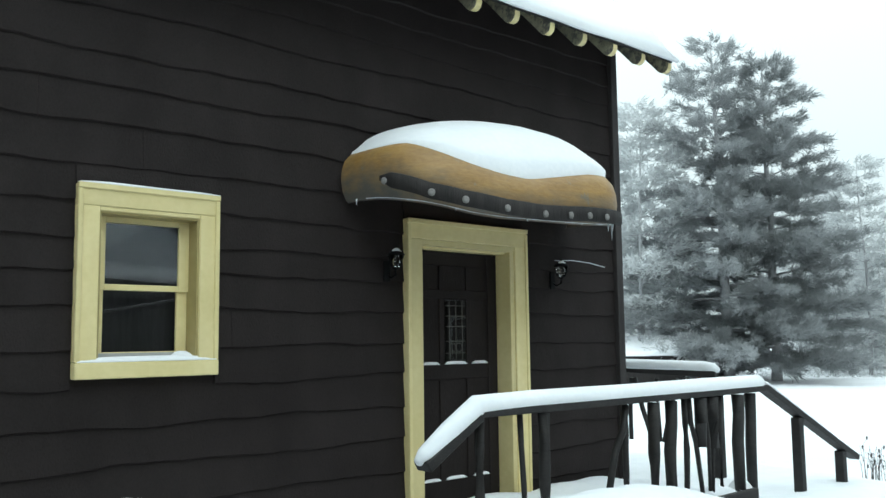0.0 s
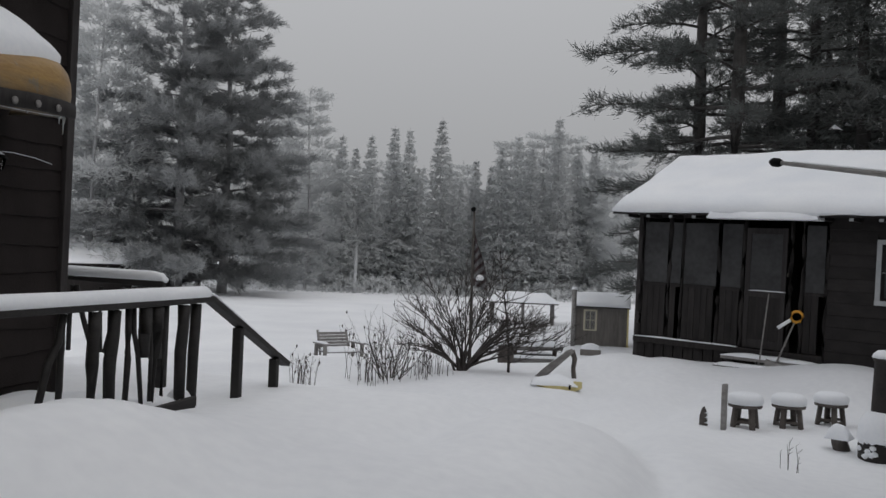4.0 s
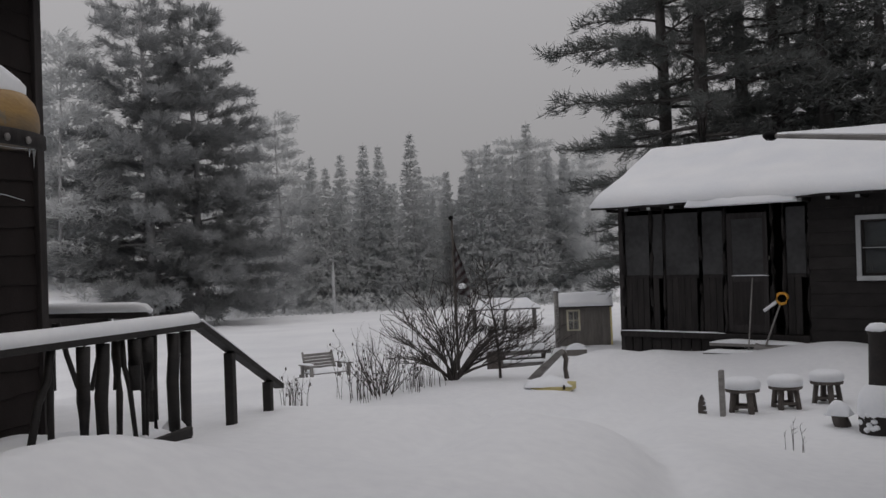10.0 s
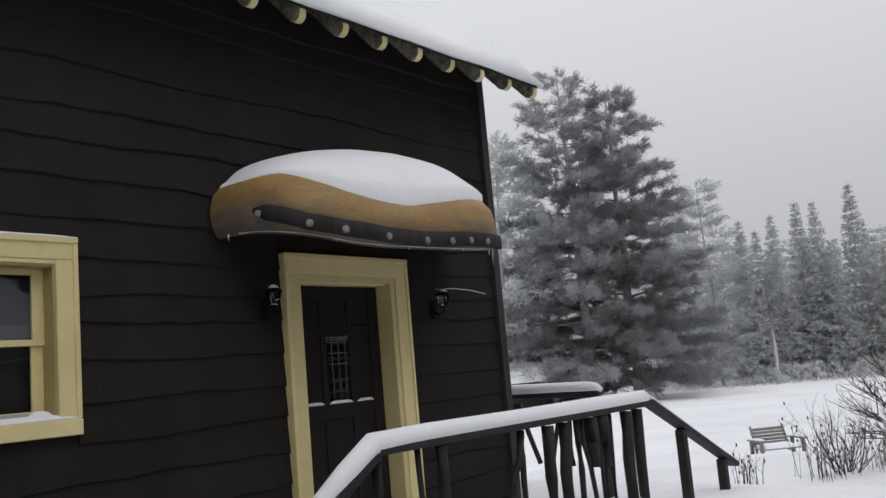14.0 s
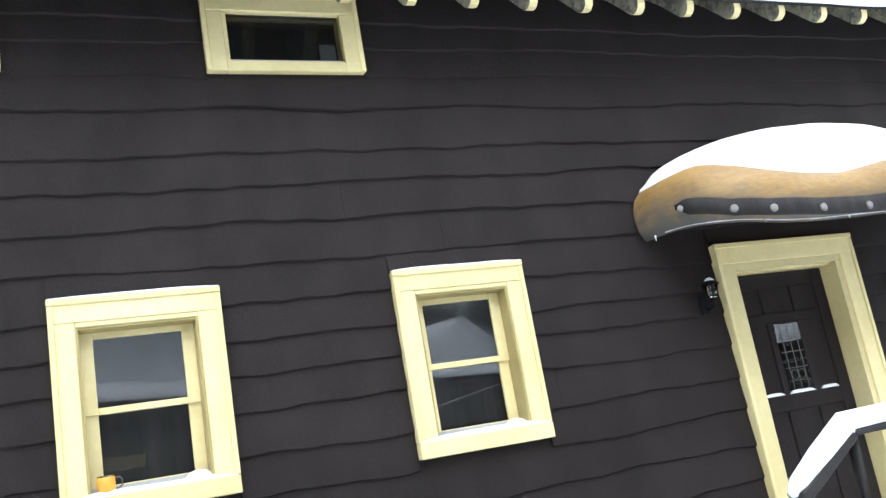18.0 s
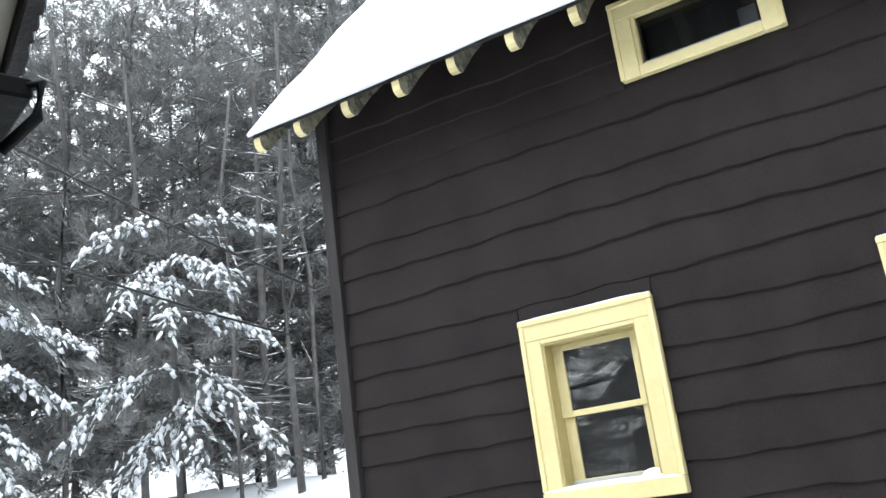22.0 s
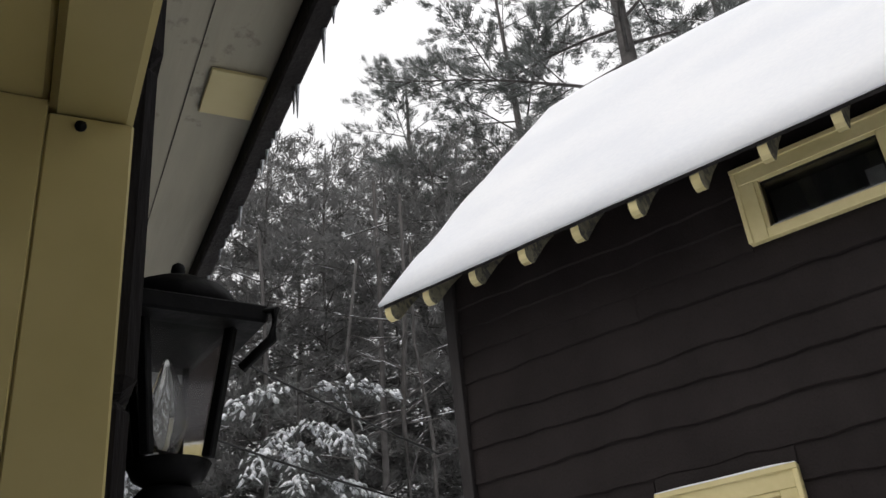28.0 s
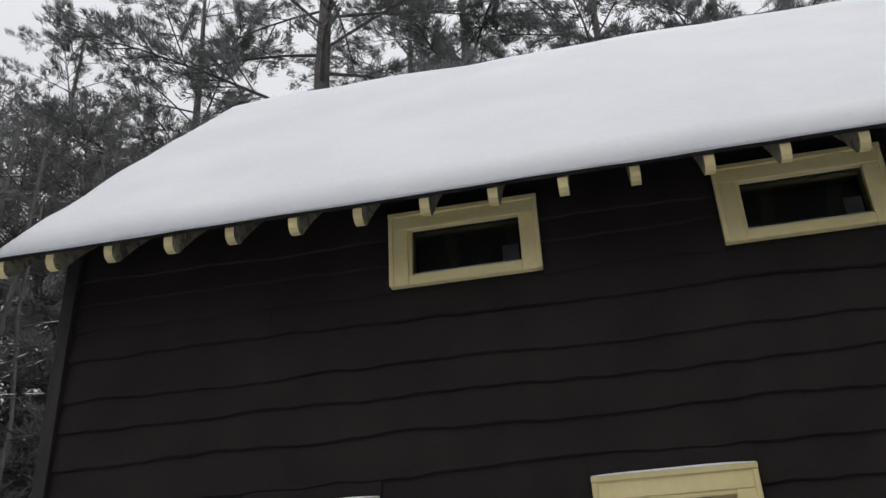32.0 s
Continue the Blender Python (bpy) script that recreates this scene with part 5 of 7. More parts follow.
# ---- things in the yard ----
def on_ground(a, n, lift=0.0, turn=0.0):
    """A pose on the snow at a place given along and out from the main house's wall."""
    p = HOUSE @ Vector((a, n, 0))
    return pose(p.x, p.y, ground_height(p.x, p.y) + lift, 0, 0, HOUSE_TURN + turn)


EYE = Vector((-0.45, 0.65, 2.32))


def at_bearing(yaw, far, turn=0.0, scale=1.0, sink=0.0):
    """A pose on the ground at a bearing (degrees to the left of +y) and distance from the doorway."""
    x, y = EYE.x - math.sin(radians(yaw)) * far, EYE.y + math.cos(radians(yaw)) * far
    return pose(x, y, ground_height(x, y) - sink, 0, 0, turn) @ Matrix.Scale(scale, 4)


stove = thing("chiminea", on_ground(9.60, 2.33), "dark cast-iron chiminea half buried in snow", "outdoor stove")
lathe("belly", RUSTY, stove, [(0.20, -0.2), (0.222, -0.05), (0.226, 0.12), (0.215, 0.22), (0.175, 0.34), (0.128, 0.42)], 28)
lathe("chimney", RUSTY, stove, [(0.122, 0.40), (0.116, 0.50), (0.106, 0.75), (0.098, 0.955), (0.108, 0.96), (0.108, 0.995), (0.08, 0.995)], 24)
box("mouth", BLACK_METAL, stove, -0.09, 0.09, -0.232, -0.17, -0.05, 0.13, 0.02)


def draped_snow(name, parent, profile, sides, ragged, seed):
    """A turned layer of snow whose lower rim is ragged."""
    verts, faces = [], []
    for i, (r, z) in enumerate(profile):
        for k in range(sides):
            a = math.tau * k / sides
            d = noise.noise((math.cos(a) * 2.5 + seed, math.sin(a) * 2.5, i * 0.8))
            low = ragged * (noise.noise((math.cos(a) * 6 + seed, math.sin(a) * 6, 2.0)) + 0.5 * noise.noise((math.cos(a) * 15, math.sin(a) * 15, seed))) * max(0.0, 1 - i / 2.0)
            verts.append(((r * (1 + 0.09 * d)) * math.cos(a), (r * (1 + 0.09 * d)) * math.sin(a), z + low + 0.012 * d))
    for i in range(len(profile) - 1):
        for k in range(sides):
            a, b = i * sides + k, i * sides + (k + 1) % sides
            faces.append((a, b, b + sides, a + sides))
    faces.append(tuple(range((len(profile) - 1) * sides, len(profile) * sides)))
    return raw_part(name, verts, faces, SNOW, parent, "", True)


draped_snow("belly_snow", stove, [(0.234, 0.17), (0.246, 0.20), (0.238, 0.28), (0.205, 0.37), (0.165, 0.44), (0.135, 0.465), (0.11, 0.46)], 40, 0.07, 3.0)
draped_snow("cap_snow", stove, [(0.110, 0.99), (0.122, 1.0), (0.112, 1.03), (0.075, 1.06), (0.02, 1.07)], 20, 0.01, 1.0)
rr = random.Random(2)
for k in range(11):
    t = 2.2 + 1.3 * rr.random()
    z = 0.0 + 0.2 * rr.random()
    clump = lathe("clinging_snow", SNOW, stove, [(0.012, -0.02), (0.036, 0.0), (0.028, 0.022), (0.006, 0.032)], 8)
    clump.matrix_local = pose(0.222 * math.cos(t), 0.222 * math.sin(t), z, 20 * rr.random())
wood_end = thing("log_end", on_ground(9.72, 2.72, 0.02), "short dark log end poking out of the snow", "log")
tube("log", BARK, wood_end, [(0, 0, -0.10), (-0.03, 0.04, 0.05), (-0.05, 0.06, 0.16)], [0.085, 0.08, 0.07], 12)
heap("log_snow", wood_end, -0.16, 0.06, -0.08, 0.16, 0.10, 0.16, 3, 12, 10, edge=0.45)


def stool(a, n, turn, legs=4):
    s = thing("stool", on_ground(a, n, -0.21, turn), "low dark wooden stool with a pillow of snow on its seat", "stool", "stools round the chiminea")
    lathe("seat", STOOL, s, [(0.17, 0.44), (0.185, 0.445), (0.19, 0.465), (0.18, 0.48)], 20)
    for k in range(legs):
        t = math.tau * (k + 0.5) / legs
        c, q = math.cos(t), math.sin(t)
        beam("leg", STOOL, s, (0.185 * c, 0.185 * q, -0.05), (0.12 * c, 0.12 * q, 0.445), 0.062, 0.05, 0.01)
    for k in range(legs):
        t, u = math.tau * (k + 0.5) / legs, math.tau * (k + 1.5) / legs
        z = 0.25 + 0.03 * (k % 2)
        r = 0.19 - 0.08 * z / 0.445
        beam("stretcher", STOOL, s, (r * math.cos(t), r * math.sin(t), z), (r * math.cos(u), r * math.sin(u), z), 0.025, 0.03, 0.004)
    lathe("seat_snow", SNOW, s, [(0.184, 0.478), (0.198, 0.50), (0.200, 0.54), (0.182, 0.575), (0.14, 0.598), (0.07, 0.608), (0.01, 0.61)], 24)


stool(9.98, 3.87, 10)
stool(10.56, 3.58, 40)
stool(11.20, 3.30, -12)
stool(10.94, 2.395, 70)
post = thing("fence_post", on_ground(9.58, 3.95, -0.1, 14), "short weathered grey post standing in the snow", "post")
box("post", GREYWOOD, post, -0.045, 0.045, -0.028, 0.028, -0.2, 0.60, 0.008)
stake = thing("stake", on_ground(9.62, 4.20, -0.05), "dark carved stake with snow in its notches", "stake")
prism("stake", STOOL, stake, [(-0.04, -0.2), (0.05, -0.2), (0.045, 0.15), (0.02, 0.24), (0.0, 0.26), (-0.03, 0.20), (-0.045, 0.05)], -0.015, 0.015)
for z in (0.08, 0.14, 0.19):
    heap("notch_snow", stake, -0.018, 0.018, -0.05, -0.02, z, 0.015, z * 50, 4, 4, rim=0.003)

sled = thing("covered_sled", at_bearing(-84.2, 12.9, -84.2), "mustard yellow upturned hull under a cushion of snow", "sled")
rowsb, facesb = [], []
for i in range(15):
    q = -1 + 2 * i / 14
    half, tall = 0.17 * (1 - abs(q) ** 3) ** 0.6 + 0.004, 0.10 * (1 - 0.55 * q * q)
    for j in range(9):
        a = math.pi * j / 8
        rowsb.append((q * 0.33, half * math.cos(a), -0.05 + 0.05 * q * q + (tall + 0.05) * math.sin(a) ** 0.7))
for i in range(14):
    for j in range(8):
        a = i * 9 + j
        facesb.append((a, a + 1, a + 10, a + 9))
raw_part("hull", rowsb, facesb, MUSTARD, sled, "mustard yellow shell", True)
heap("snow", sled, -0.40, 0.27, -0.15, 0.26, 0.035, 0.15, 3, 18, 10, edge=0.5)
box("strap", BLACK_METAL, sled, 0.14, 0.17, -0.185, -0.02, 0.0, 0.06, 0.006)


def weeds(name, m, count, spread, high, seed, label, mat=TWIG, seedheads=0.4, group="", radius=0.0035):
    """Dry stalks, one joined mesh of thin tapering stems."""
    r = random.Random(seed)
    t = thing(name, m, label, "dry plants", group)
    verts, faces = [], []
    for _ in range(count):
        d, g = r.uniform(0, math.tau), spread * r.random() ** 0.7
        x, y = g * math.cos(d), g * math.sin(d)
        h = high * r.uniform(0.45, 1.0)
        lx, ly = r.uniform(-0.2, 0.2) * h, r.uniform(-0.2, 0.2) * h
        pts = [(x, y, -0.1), (x + lx * 0.4, y + ly * 0.4, h * 0.5), (x + lx, y + ly, h)]
        v, f = tube_mesh(pts, [radius, radius * 0.8, radius * 0.45], 4)
        faces += [tuple(i + len(verts) for i in q) for q in f]
        verts += v
        for _ in range(r.randint(0, 4)):
            k = r.uniform(0.45, 1)
            b = Vector(pts[1]).lerp(Vector(pts[2]), (k - 0.5) * 2 if k > 0.5 else 0)
            e = b + Vector((r.uniform(-0.16, 0.16), r.uniform(-0.16, 0.16), r.uniform(0.05, 0.2))) * high
            v, f = tube_mesh([b, e], [radius * 0.6, radius * 0.35], 4)
            faces += [tuple(i + len(verts) for i in q) for q in f]
            verts += v
            if r.random() < seedheads:
                v, f = tube_mesh([e - Vector((0, 0, 0.015)), e + Vector((0, 0, 0.012)), e + Vector((0, 0, 0.03))], [0.007, 0.013, 0.004], 5)
                faces += [tuple(i + len(verts) for i in q) for q in f]
                verts += v
    tagged(raw_part("stalk_clump", verts, faces, mat, t), kind="stuff")
    return t


def branching(points_out, start, direction, length, radius, depth, r, spread=0.55, kids=3, lift=0.15, droop=0.0):
    """Collects limbs of a bare shrub or tree: rows of points and radii."""
    p, d = Vector(start), Vector(direction).normalized()
    pts, rad = [p.copy()], [radius]
    steps = 4
    for i in range(steps):
        d = (d + Vector((r.uniform(-1, 1), r.uniform(-1, 1), r.uniform(-0.7, 1))) * 0.16 + Vector((0, 0, lift - droop * i))).normalized()
        p = p + d * length / steps
        pts.append(p.copy())
        rad.append(radius * (1 - 0.6 * (i + 1) / steps))
    points_out.append((pts, rad))
    if depth > 0:
        for _ in range(kids):
            k = r.randint(1, steps)
            side = Vector((r.uniform(-1, 1), r.uniform(-1, 1), r.uniform(-0.3, 0.8)))
            branching(points_out, pts[k], d + side * spread * 1.5, length * r.uniform(0.5, 0.8), rad[k] * 0.75, depth - 1, r, spread, kids, lift, droop)


def joined(limbs, sides=5):
    verts, faces = [], []
    for pts, rad in limbs:
        v, f = tube_mesh(pts, rad, sides if rad[0] > 0.012 else 4)
        faces += [tuple(i + len(verts) for i in q) for q in f]
        verts += v
    return verts, faces


def shrub(m, seed, high, stems, label, lean=0.6, depth=3, kids=3, radius=0.035, name="bare_shrub"):
    r = random.Random(seed)
    t = thing(name, m, label, "shrub")
    limbs = []
    for k in range(stems):
        a = math.tau * k / stems + r.uniform(-0.4, 0.4)
        branching(limbs, (0.06 * math.cos(a), 0.06 * math.sin(a), -0.15), (math.cos(a) * lean, math.sin(a) * lean, 1), high * r.uniform(0.45, 0.62), radius * r.uniform(0.6, 1), depth, r, 0.5, kids, 0.06)
    for pts, rad in limbs:
        if rad[0] > 0.012:
            tube("branch", TWIG, t, pts, rad, 6)
    v, f = joined([q for q in limbs if q[1][0] <= 0.012], 4)
    tagged(raw_part("twig_mass", v, f, TWIG, t), kind="stuff")
    return t


def apple_tree(m):
    """Several stems from one foot: an upright fan, and limbs that arch out low on one side."""
    r = random.Random(12)
    t = thing("apple_tree", m, "bare apple tree with upright stems and low arching limbs", "tree")
    fine = []

    def shoots(pts, count, size, lift):
        n = len(pts) - 1
        for _ in range(count):
            q = r.uniform(0.22, 1.0) * n
            i = min(n - 1, int(q))
            p = pts[i].lerp(pts[i + 1], q - i)
            d = ((pts[i + 1] - pts[i]).normalized() * 0.9 + Vector((r.uniform(-0.8, 0.8), r.uniform(-0.8, 0.8), r.uniform(0.0, 1.0) * lift))).normalized()
            e = p + d * size * r.uniform(0.35, 1.0)
            mid = (p + e) / 2 + Vector((r.uniform(-0.03, 0.03), r.uniform(-0.03, 0.03), -0.02))
            fine.append(([p, mid, e], [0.0065, 0.005, 0.0025]))
            for _ in range(3):
                k = p.lerp(e, r.uniform(0.25, 0.95))
                f = k + (d * 0.7 + Vector((r.uniform(-0.9, 0.9), r.uniform(-0.9, 0.9), r.uniform(-0.3, 0.7)))) * size * 0.32
                fine.append(([k, f], [0.0045, 0.002]))

    for k in range(17):
        lean = radians(-52 + 5.2 * k + r.uniform(-5, 5))
        long = r.uniform(1.15, 1.75) * (1 - 0.30 * abs(math.sin(lean)))
        deep = r.uniform(-0.35, 0.35)
        root = Vector((r.uniform(-0.05, 0.09), r.uniform(-0.06, 0.06), -0.15))
        pts = [root + Vector((math.sin(lean) * long * (0.55 * q + 0.45 * q ** 1.6), deep * long * q, 0.15 + math.cos(lean) * long * q + 0.10 * q * (1 - q) + r.uniform(-0.02, 0.02))) if q else root for q in (0, 0.2, 0.4, 0.6, 0.8, 1.0)]
        w = r.uniform(0.75, 1.15)
        tube("stem", TWIG, t, pts, [0.022 * w, 0.015 * w, 0.011 * w, 0.008 * w, 0.006 * w, 0.003], 6)
        shoots(pts, 11, 0.5, 0.9)
    for k in range(8):
        far, tall, deep = r.uniform(0.85, 1.5), r.uniform(0.40, 0.85), r.uniform(-0.5, 0.5)
        pts = [Vector((0.05 + far * q, deep * far * q, 0.02 + tall * (2.1 * q - 1.25 * q * q) + r.uniform(-0.03, 0.03))) for q in (0, 0.18, 0.36, 0.54, 0.72, 0.88, 1.0)]
        tube("limb", TWIG, t, pts, [0.030, 0.022, 0.016, 0.012, 0.009, 0.006, 0.003], 6)
        shoots(pts, 20, 0.44, 1.5)
    for k in range(3):
        far, tall, deep = r.uniform(0.6, 0.95), r.uniform(0.22, 0.42), r.uniform(-0.4, 0.4)
        pts = [Vector((-0.02 - far * q, deep * far * q, 0.02 + tall * (2.2 * q - 1.3 * q * q))) for q in (0, 0.25, 0.5, 0.75, 1.0)]
        tube("limb", TWIG, t, pts, [0.028, 0.020, 0.014, 0.009, 0.004], 6)
        shoots(pts, 10, 0.34, 1.2)
    v, f = joined(fine, 4)
    tagged(raw_part("twig_mass", v, f, TWIG, t), kind="stuff")


def young_tree(m, high, seed):
    """A single thin stem with fine side twigs from near the foot upward."""
    r = random.Random(seed)
    t = thing("sapling", m, "slim bare sapling with fine side twigs", "tree")
    pts = [Vector((0.03 * math.sin(q * 5) - 0.16 * q, 0.03 * math.cos(q * 4), high * q - 0.1)) for q in (0, 0.15, 0.3, 0.45, 0.6, 0.75, 0.9, 1.0)]
    tube("trunk", TWIG, t, pts, [0.026, 0.022, 0.019, 0.016, 0.012, 0.009, 0.005, 0.003], 7)
    fine = []
    for k in range(38):
        q = 0.12 + 0.85 * k / 38
        i = min(6, int(q * 7))
        p = pts[i].lerp(pts[i + 1], q * 7 - i)
        a = k * 2.4 + r.uniform(-0.4, 0.4)
        size = r.uniform(0.4, 0.85) * (1.1 - 0.75 * q)
        d = Vector((math.cos(a), math.sin(a), r.uniform(0.3, 1.0))).normalized()
        e = p + d * size
        fine.append(([p, (p + e) / 2 + Vector((0, 0, -0.03)), e], [0.008, 0.006, 0.0025]))
        for _ in range(5):
            s = p.lerp(e, r.uniform(0.2, 0.95))
            f = s + (d * 0.6 + Vector((r.uniform(-0.8, 0.8), r.uniform(-0.8, 0.8), r.uniform(-0.2, 0.8)))) * size * 0.4
            fine.append(([s, f], [0.0045, 0.002]))
    v, f = joined(fine, 4)
    tagged(raw_part("twig_mass", v, f, TWIG, t), kind="stuff")


apple_tree(at_bearing(-77.9, 14.0, -77.9))
young_tree(at_bearing(-80.95, 14.1, -80.9), 1.95, 9)
shrub(at_bearing(-73.3, 13.1, -73), 13, 1.35, 7, "bare bush with fine dry twigs", 0.45, 2, 4, 0.014, "bare_bush")
for yaw, far, count, spread, high, seed in ((-71.6, 12.9, 16, 0.28, 0.85, 4), (-74.9, 13.2, 30, 0.42, 0.50, 5), (-76.2, 13.4, 22, 0.35, 0.42, 16), (-72.2, 12.7, 18, 0.30, 0.45, 17), (-67.7, 12.0, 26, 0.20, 0.50, 6)):
    weeds("dry_weeds", at_bearing(yaw, far), count, spread, high, seed, "clump of dry brown stalks with seed heads", group="dry weeds along the bank", radius=0.004)
weeds("dry_grass", on_ground(8.21, 2.74), 5, 0.11, 0.30, 7, "few thin dry stems in the snow", seedheads=0.0)

# flag pole
mast = thing("flag_pole", at_bearing(-78.4, 19.0, -78.4), "thin pole with a furled striped flag and snow on its fold", "flag pole")
FLAG_UP = 3.47 - mast.matrix_world.translation.z
tube("pole", BARK, mast, [(0, 0, -0.3), (-0.02, 0, FLAG_UP * 0.5), (-0.03, 0, FLAG_UP - 0.05)], [0.034, 0.030, 0.022], 8)
lathe("finial", BLACK_METAL, mast, [(0.02, -0.06), (0.05, -0.02), (0.055, 0.02), (0.02, 0.05)], 10, (-0.05, 0, FLAG_UP))
NF, MF = 26, 9
verts, faces = [], []
for i in range(NF + 1):
    q = i / NF
    for j in range(MF + 1):
        u = j / MF
        wide = 0.04 + 0.20 * math.sin(min(1.0, q * 1.15) * math.pi * 0.55)
        verts.append((-0.03 + wide * u + 0.10 * q * u, 0.05 * math.sin(u * 9 + q * 2.5) * (0.3 + q), FLAG_UP - 0.28 - 1.35 * q - 0.22 * u * (1 - q) - 0.10 * u * u))
striped = [[], []]
for i in range(NF):
    for j in range(MF):
        a = i * (MF + 1) + j
        striped[((i + j) // 2) % 2 if i > 5 else 0].append((a, a + 1, a + MF + 2, a + MF + 1))
for quads, cloth, words in ((striped[0], CLOTH_RED, "dark faded cloth stripes"), (striped[1], CLOTH_WHITE, "pale faded cloth stripes")):
    used = sorted({i for q in quads for i in q})
    index = {v: k for k, v in enumerate(used)}
    raw_part("flag_stripes", [verts[i] for i in used], [tuple(index[i] for i in q) for q in quads], cloth, mast, words, True)
lathe("snow", SNOW, mast, [(0.07, -0.03), (0.095, 0.02), (0.06, 0.07), (0.01, 0.09)], 12, (0.14, -0.03, 1.99 - mast.matrix_world.translation.z))

# bench in the field
bench = thing("garden_bench", at_bearing(-69.9, 24.4, -69.9 + 28), "weathered slatted garden bench with snow on its seat", "bench")
for k in range(5):
    beam("back_slat", GREYWOOD, bench, (-0.46, 0.20 + 0.045 * k, 0.44 + 0.082 * k), (0.46, 0.20 + 0.045 * k, 0.44 + 0.082 * k), 0.02, 0.072, 0.004)
for x in (-0.44, 0.44):
    beam("back_post", GREYWOOD, bench, (x, 0.18, 0.20), (x, 0.42, 0.86), 0.05, 0.05, 0.006)
for x in (-0.56, 0.56):
    box("leg", GREYWOOD, bench, x - 0.04, x + 0.04, -0.36, -0.28, -0.1, 0.52, 0.006)
    box("leg", GREYWOOD, bench, x - 0.04, x + 0.04, 0.16, 0.24, -0.1, 0.52, 0.006)
    box("arm_rest", GREYWOOD, bench, x - 0.08, x + 0.08, -0.44, 0.28, 0.521, 0.556, 0.006)
    heap("arm_snow", bench, x - 0.07, x + 0.07, -0.42, 0.20, 0.556, 0.04, 7 + x, 5, 8)
for k in range(5):
    box("seat_slat", GREYWOOD, bench, -0.5, 0.5, -0.34 + 0.11 * k, -0.24 + 0.11 * k, 0.30, 0.33, 0.006)
heap("seat_snow", bench, -0.5, 0.5, -0.36, 0.19, 0.331, 0.10, 5, 14, 8)

# rustic table with benches of bent logs beyond the apple tree
rustic = thing("picnic_table", at_bearing(-82.4, 18.6, -82.4 + 10, 0.9, 0.06), "rustic dark log picnic table heaped with snow", "picnic table")
for k in range(3):
    tube("top_log", GREYWOOD, rustic, [(-0.62, -0.16 + 0.16 * k, 0.53), (0.0, -0.16 + 0.16 * k, 0.55), (0.66, -0.16 + 0.16 * k, 0.56)], [0.06, 0.065, 0.06], 8)
for y in (-0.52, 0.52):
    tube("seat_log", GREYWOOD, rustic, [(-0.70, y, 0.29), (0.0, y, 0.31), (0.62, y, 0.30)], [0.055, 0.06, 0.05], 8)
    heap("seat_snow", rustic, -0.66, 0.58, y - 0.07, y + 0.07, 0.35, 0.06, 3 + y, 16, 5)
for x in (-0.45, 0.48):
    for d in (-1, 1):
        tube("leg", STOOL, rustic, [(x, d * 0.52, -0.3), (x + 0.04, -d * 0.12, 0.55)], [0.055, 0.045], 8)
heap("top_snow", rustic, -0.62, 0.66, -0.26, 0.26, 0.585, 0.20, 4, 18, 8, edge=0.35)
stub = thing("log_stump", at_bearing(-80.7, 17.6, -80), "short round log stump under snow", "stump")
lathe("log", STOOL, stub, [(0.15, -0.2), (0.16, 0.1), (0.155, 0.36), (0.10, 0.37)], 14)
heap("snow", stub, -0.15, 0.15, -0.15, 0.15, 0.365, 0.08, 2, 8, 8, edge=0.4)
log = thing("leaning_log", at_bearing(-83.2, 13.9, -83.2), "bent driftwood log leaning up out of the snow", "log")
tube("log", GREYWOOD, log, [(-0.20, 0, -0.14), (0.05, 0.02, 0.10), (0.22, 0.02, 0.26), (0.36, 0, 0.39), (0.44, 0, 0.42)], [0.06, 0.062, 0.058, 0.055, 0.05], 12)
tube("fork", STOOL, log, [(0.42, 0, 0.43), (0.47, 0, 0.30), (0.45, 0, 0.16), (0.48, 0.0, -0.1)], [0.045, 0.04, 0.036, 0.04], 10)
tube("log_snow", SNOW, log, [(-0.1, 0, 0.01), (0.12, 0.02, 0.20), (0.34, 0, 0.42), (0.44, 0, 0.455)], [0.02, 0.034, 0.034, 0.02], 8)

# small shed
shed = thing("garden_shed", at_bearing(-86.6, 35.0, -86.6), "small taupe board shed with a cream window and snowy roof", "shed")
SZ = -shed.matrix_world.translation.z
SB, SE, SR = SZ - 1.05, SZ + 0.80, SZ + 1.27
box("wall", SHED, shed, -1.0, 1.0, 0.05, 1.9, SB, SE, 0.01)
for k in range(12):
    box("board", SHED, shed, -1.0 + k * 0.1667, -1.0 + k * 0.1667 + 0.161, 0.02, 0.049, SB, SE - 0.04, 0.003)
for x in (-1.04, 0.97):
    box("corner_trim", TRIM if x > 0 else SHED, shed, x, x + 0.07, 0.0, 0.06, SB, SE - 0.02, 0.004)
win = new("window")
win.parent = shed
casing(win, CREAM, -0.69, -0.17, SZ - 0.16, SZ + 0.66, 0.07, -0.005, 0.02, name="casing", moulding=False)
box("pane", GLASS, win, -0.62, -0.24, 0.008, 0.014, SZ - 0.10, SZ + 0.59, 0)
box("glazing_bar", CREAM, win, -0.62, -0.24, 0.0, 0.007, SZ + 0.235, SZ + 0.26, 0)
box("glazing_bar", CREAM, win, -0.442, -0.418, -0.001, 0.0075, SZ - 0.10, SZ + 0.59, 0)
prism("roof", SHADOW_WOOD, shed, [(-0.2, SE - 0.06), (0.95, SR - 0.10), (2.1, SE - 0.06), (2.1, SE - 0.01), (0.95, SR - 0.05), (-0.2, SE - 0.01)], -1.10, 1.08)
slab("roof_snow", SNOW, shed, [(-1.11, -0.22, SE - 0.008), (1.09, -0.22, SE - 0.008), (1.09, 0.95, SR - 0.048), (-1.11, 0.95, SR - 0.048)], 0.09, 16, 8, 0.02, 3.3)
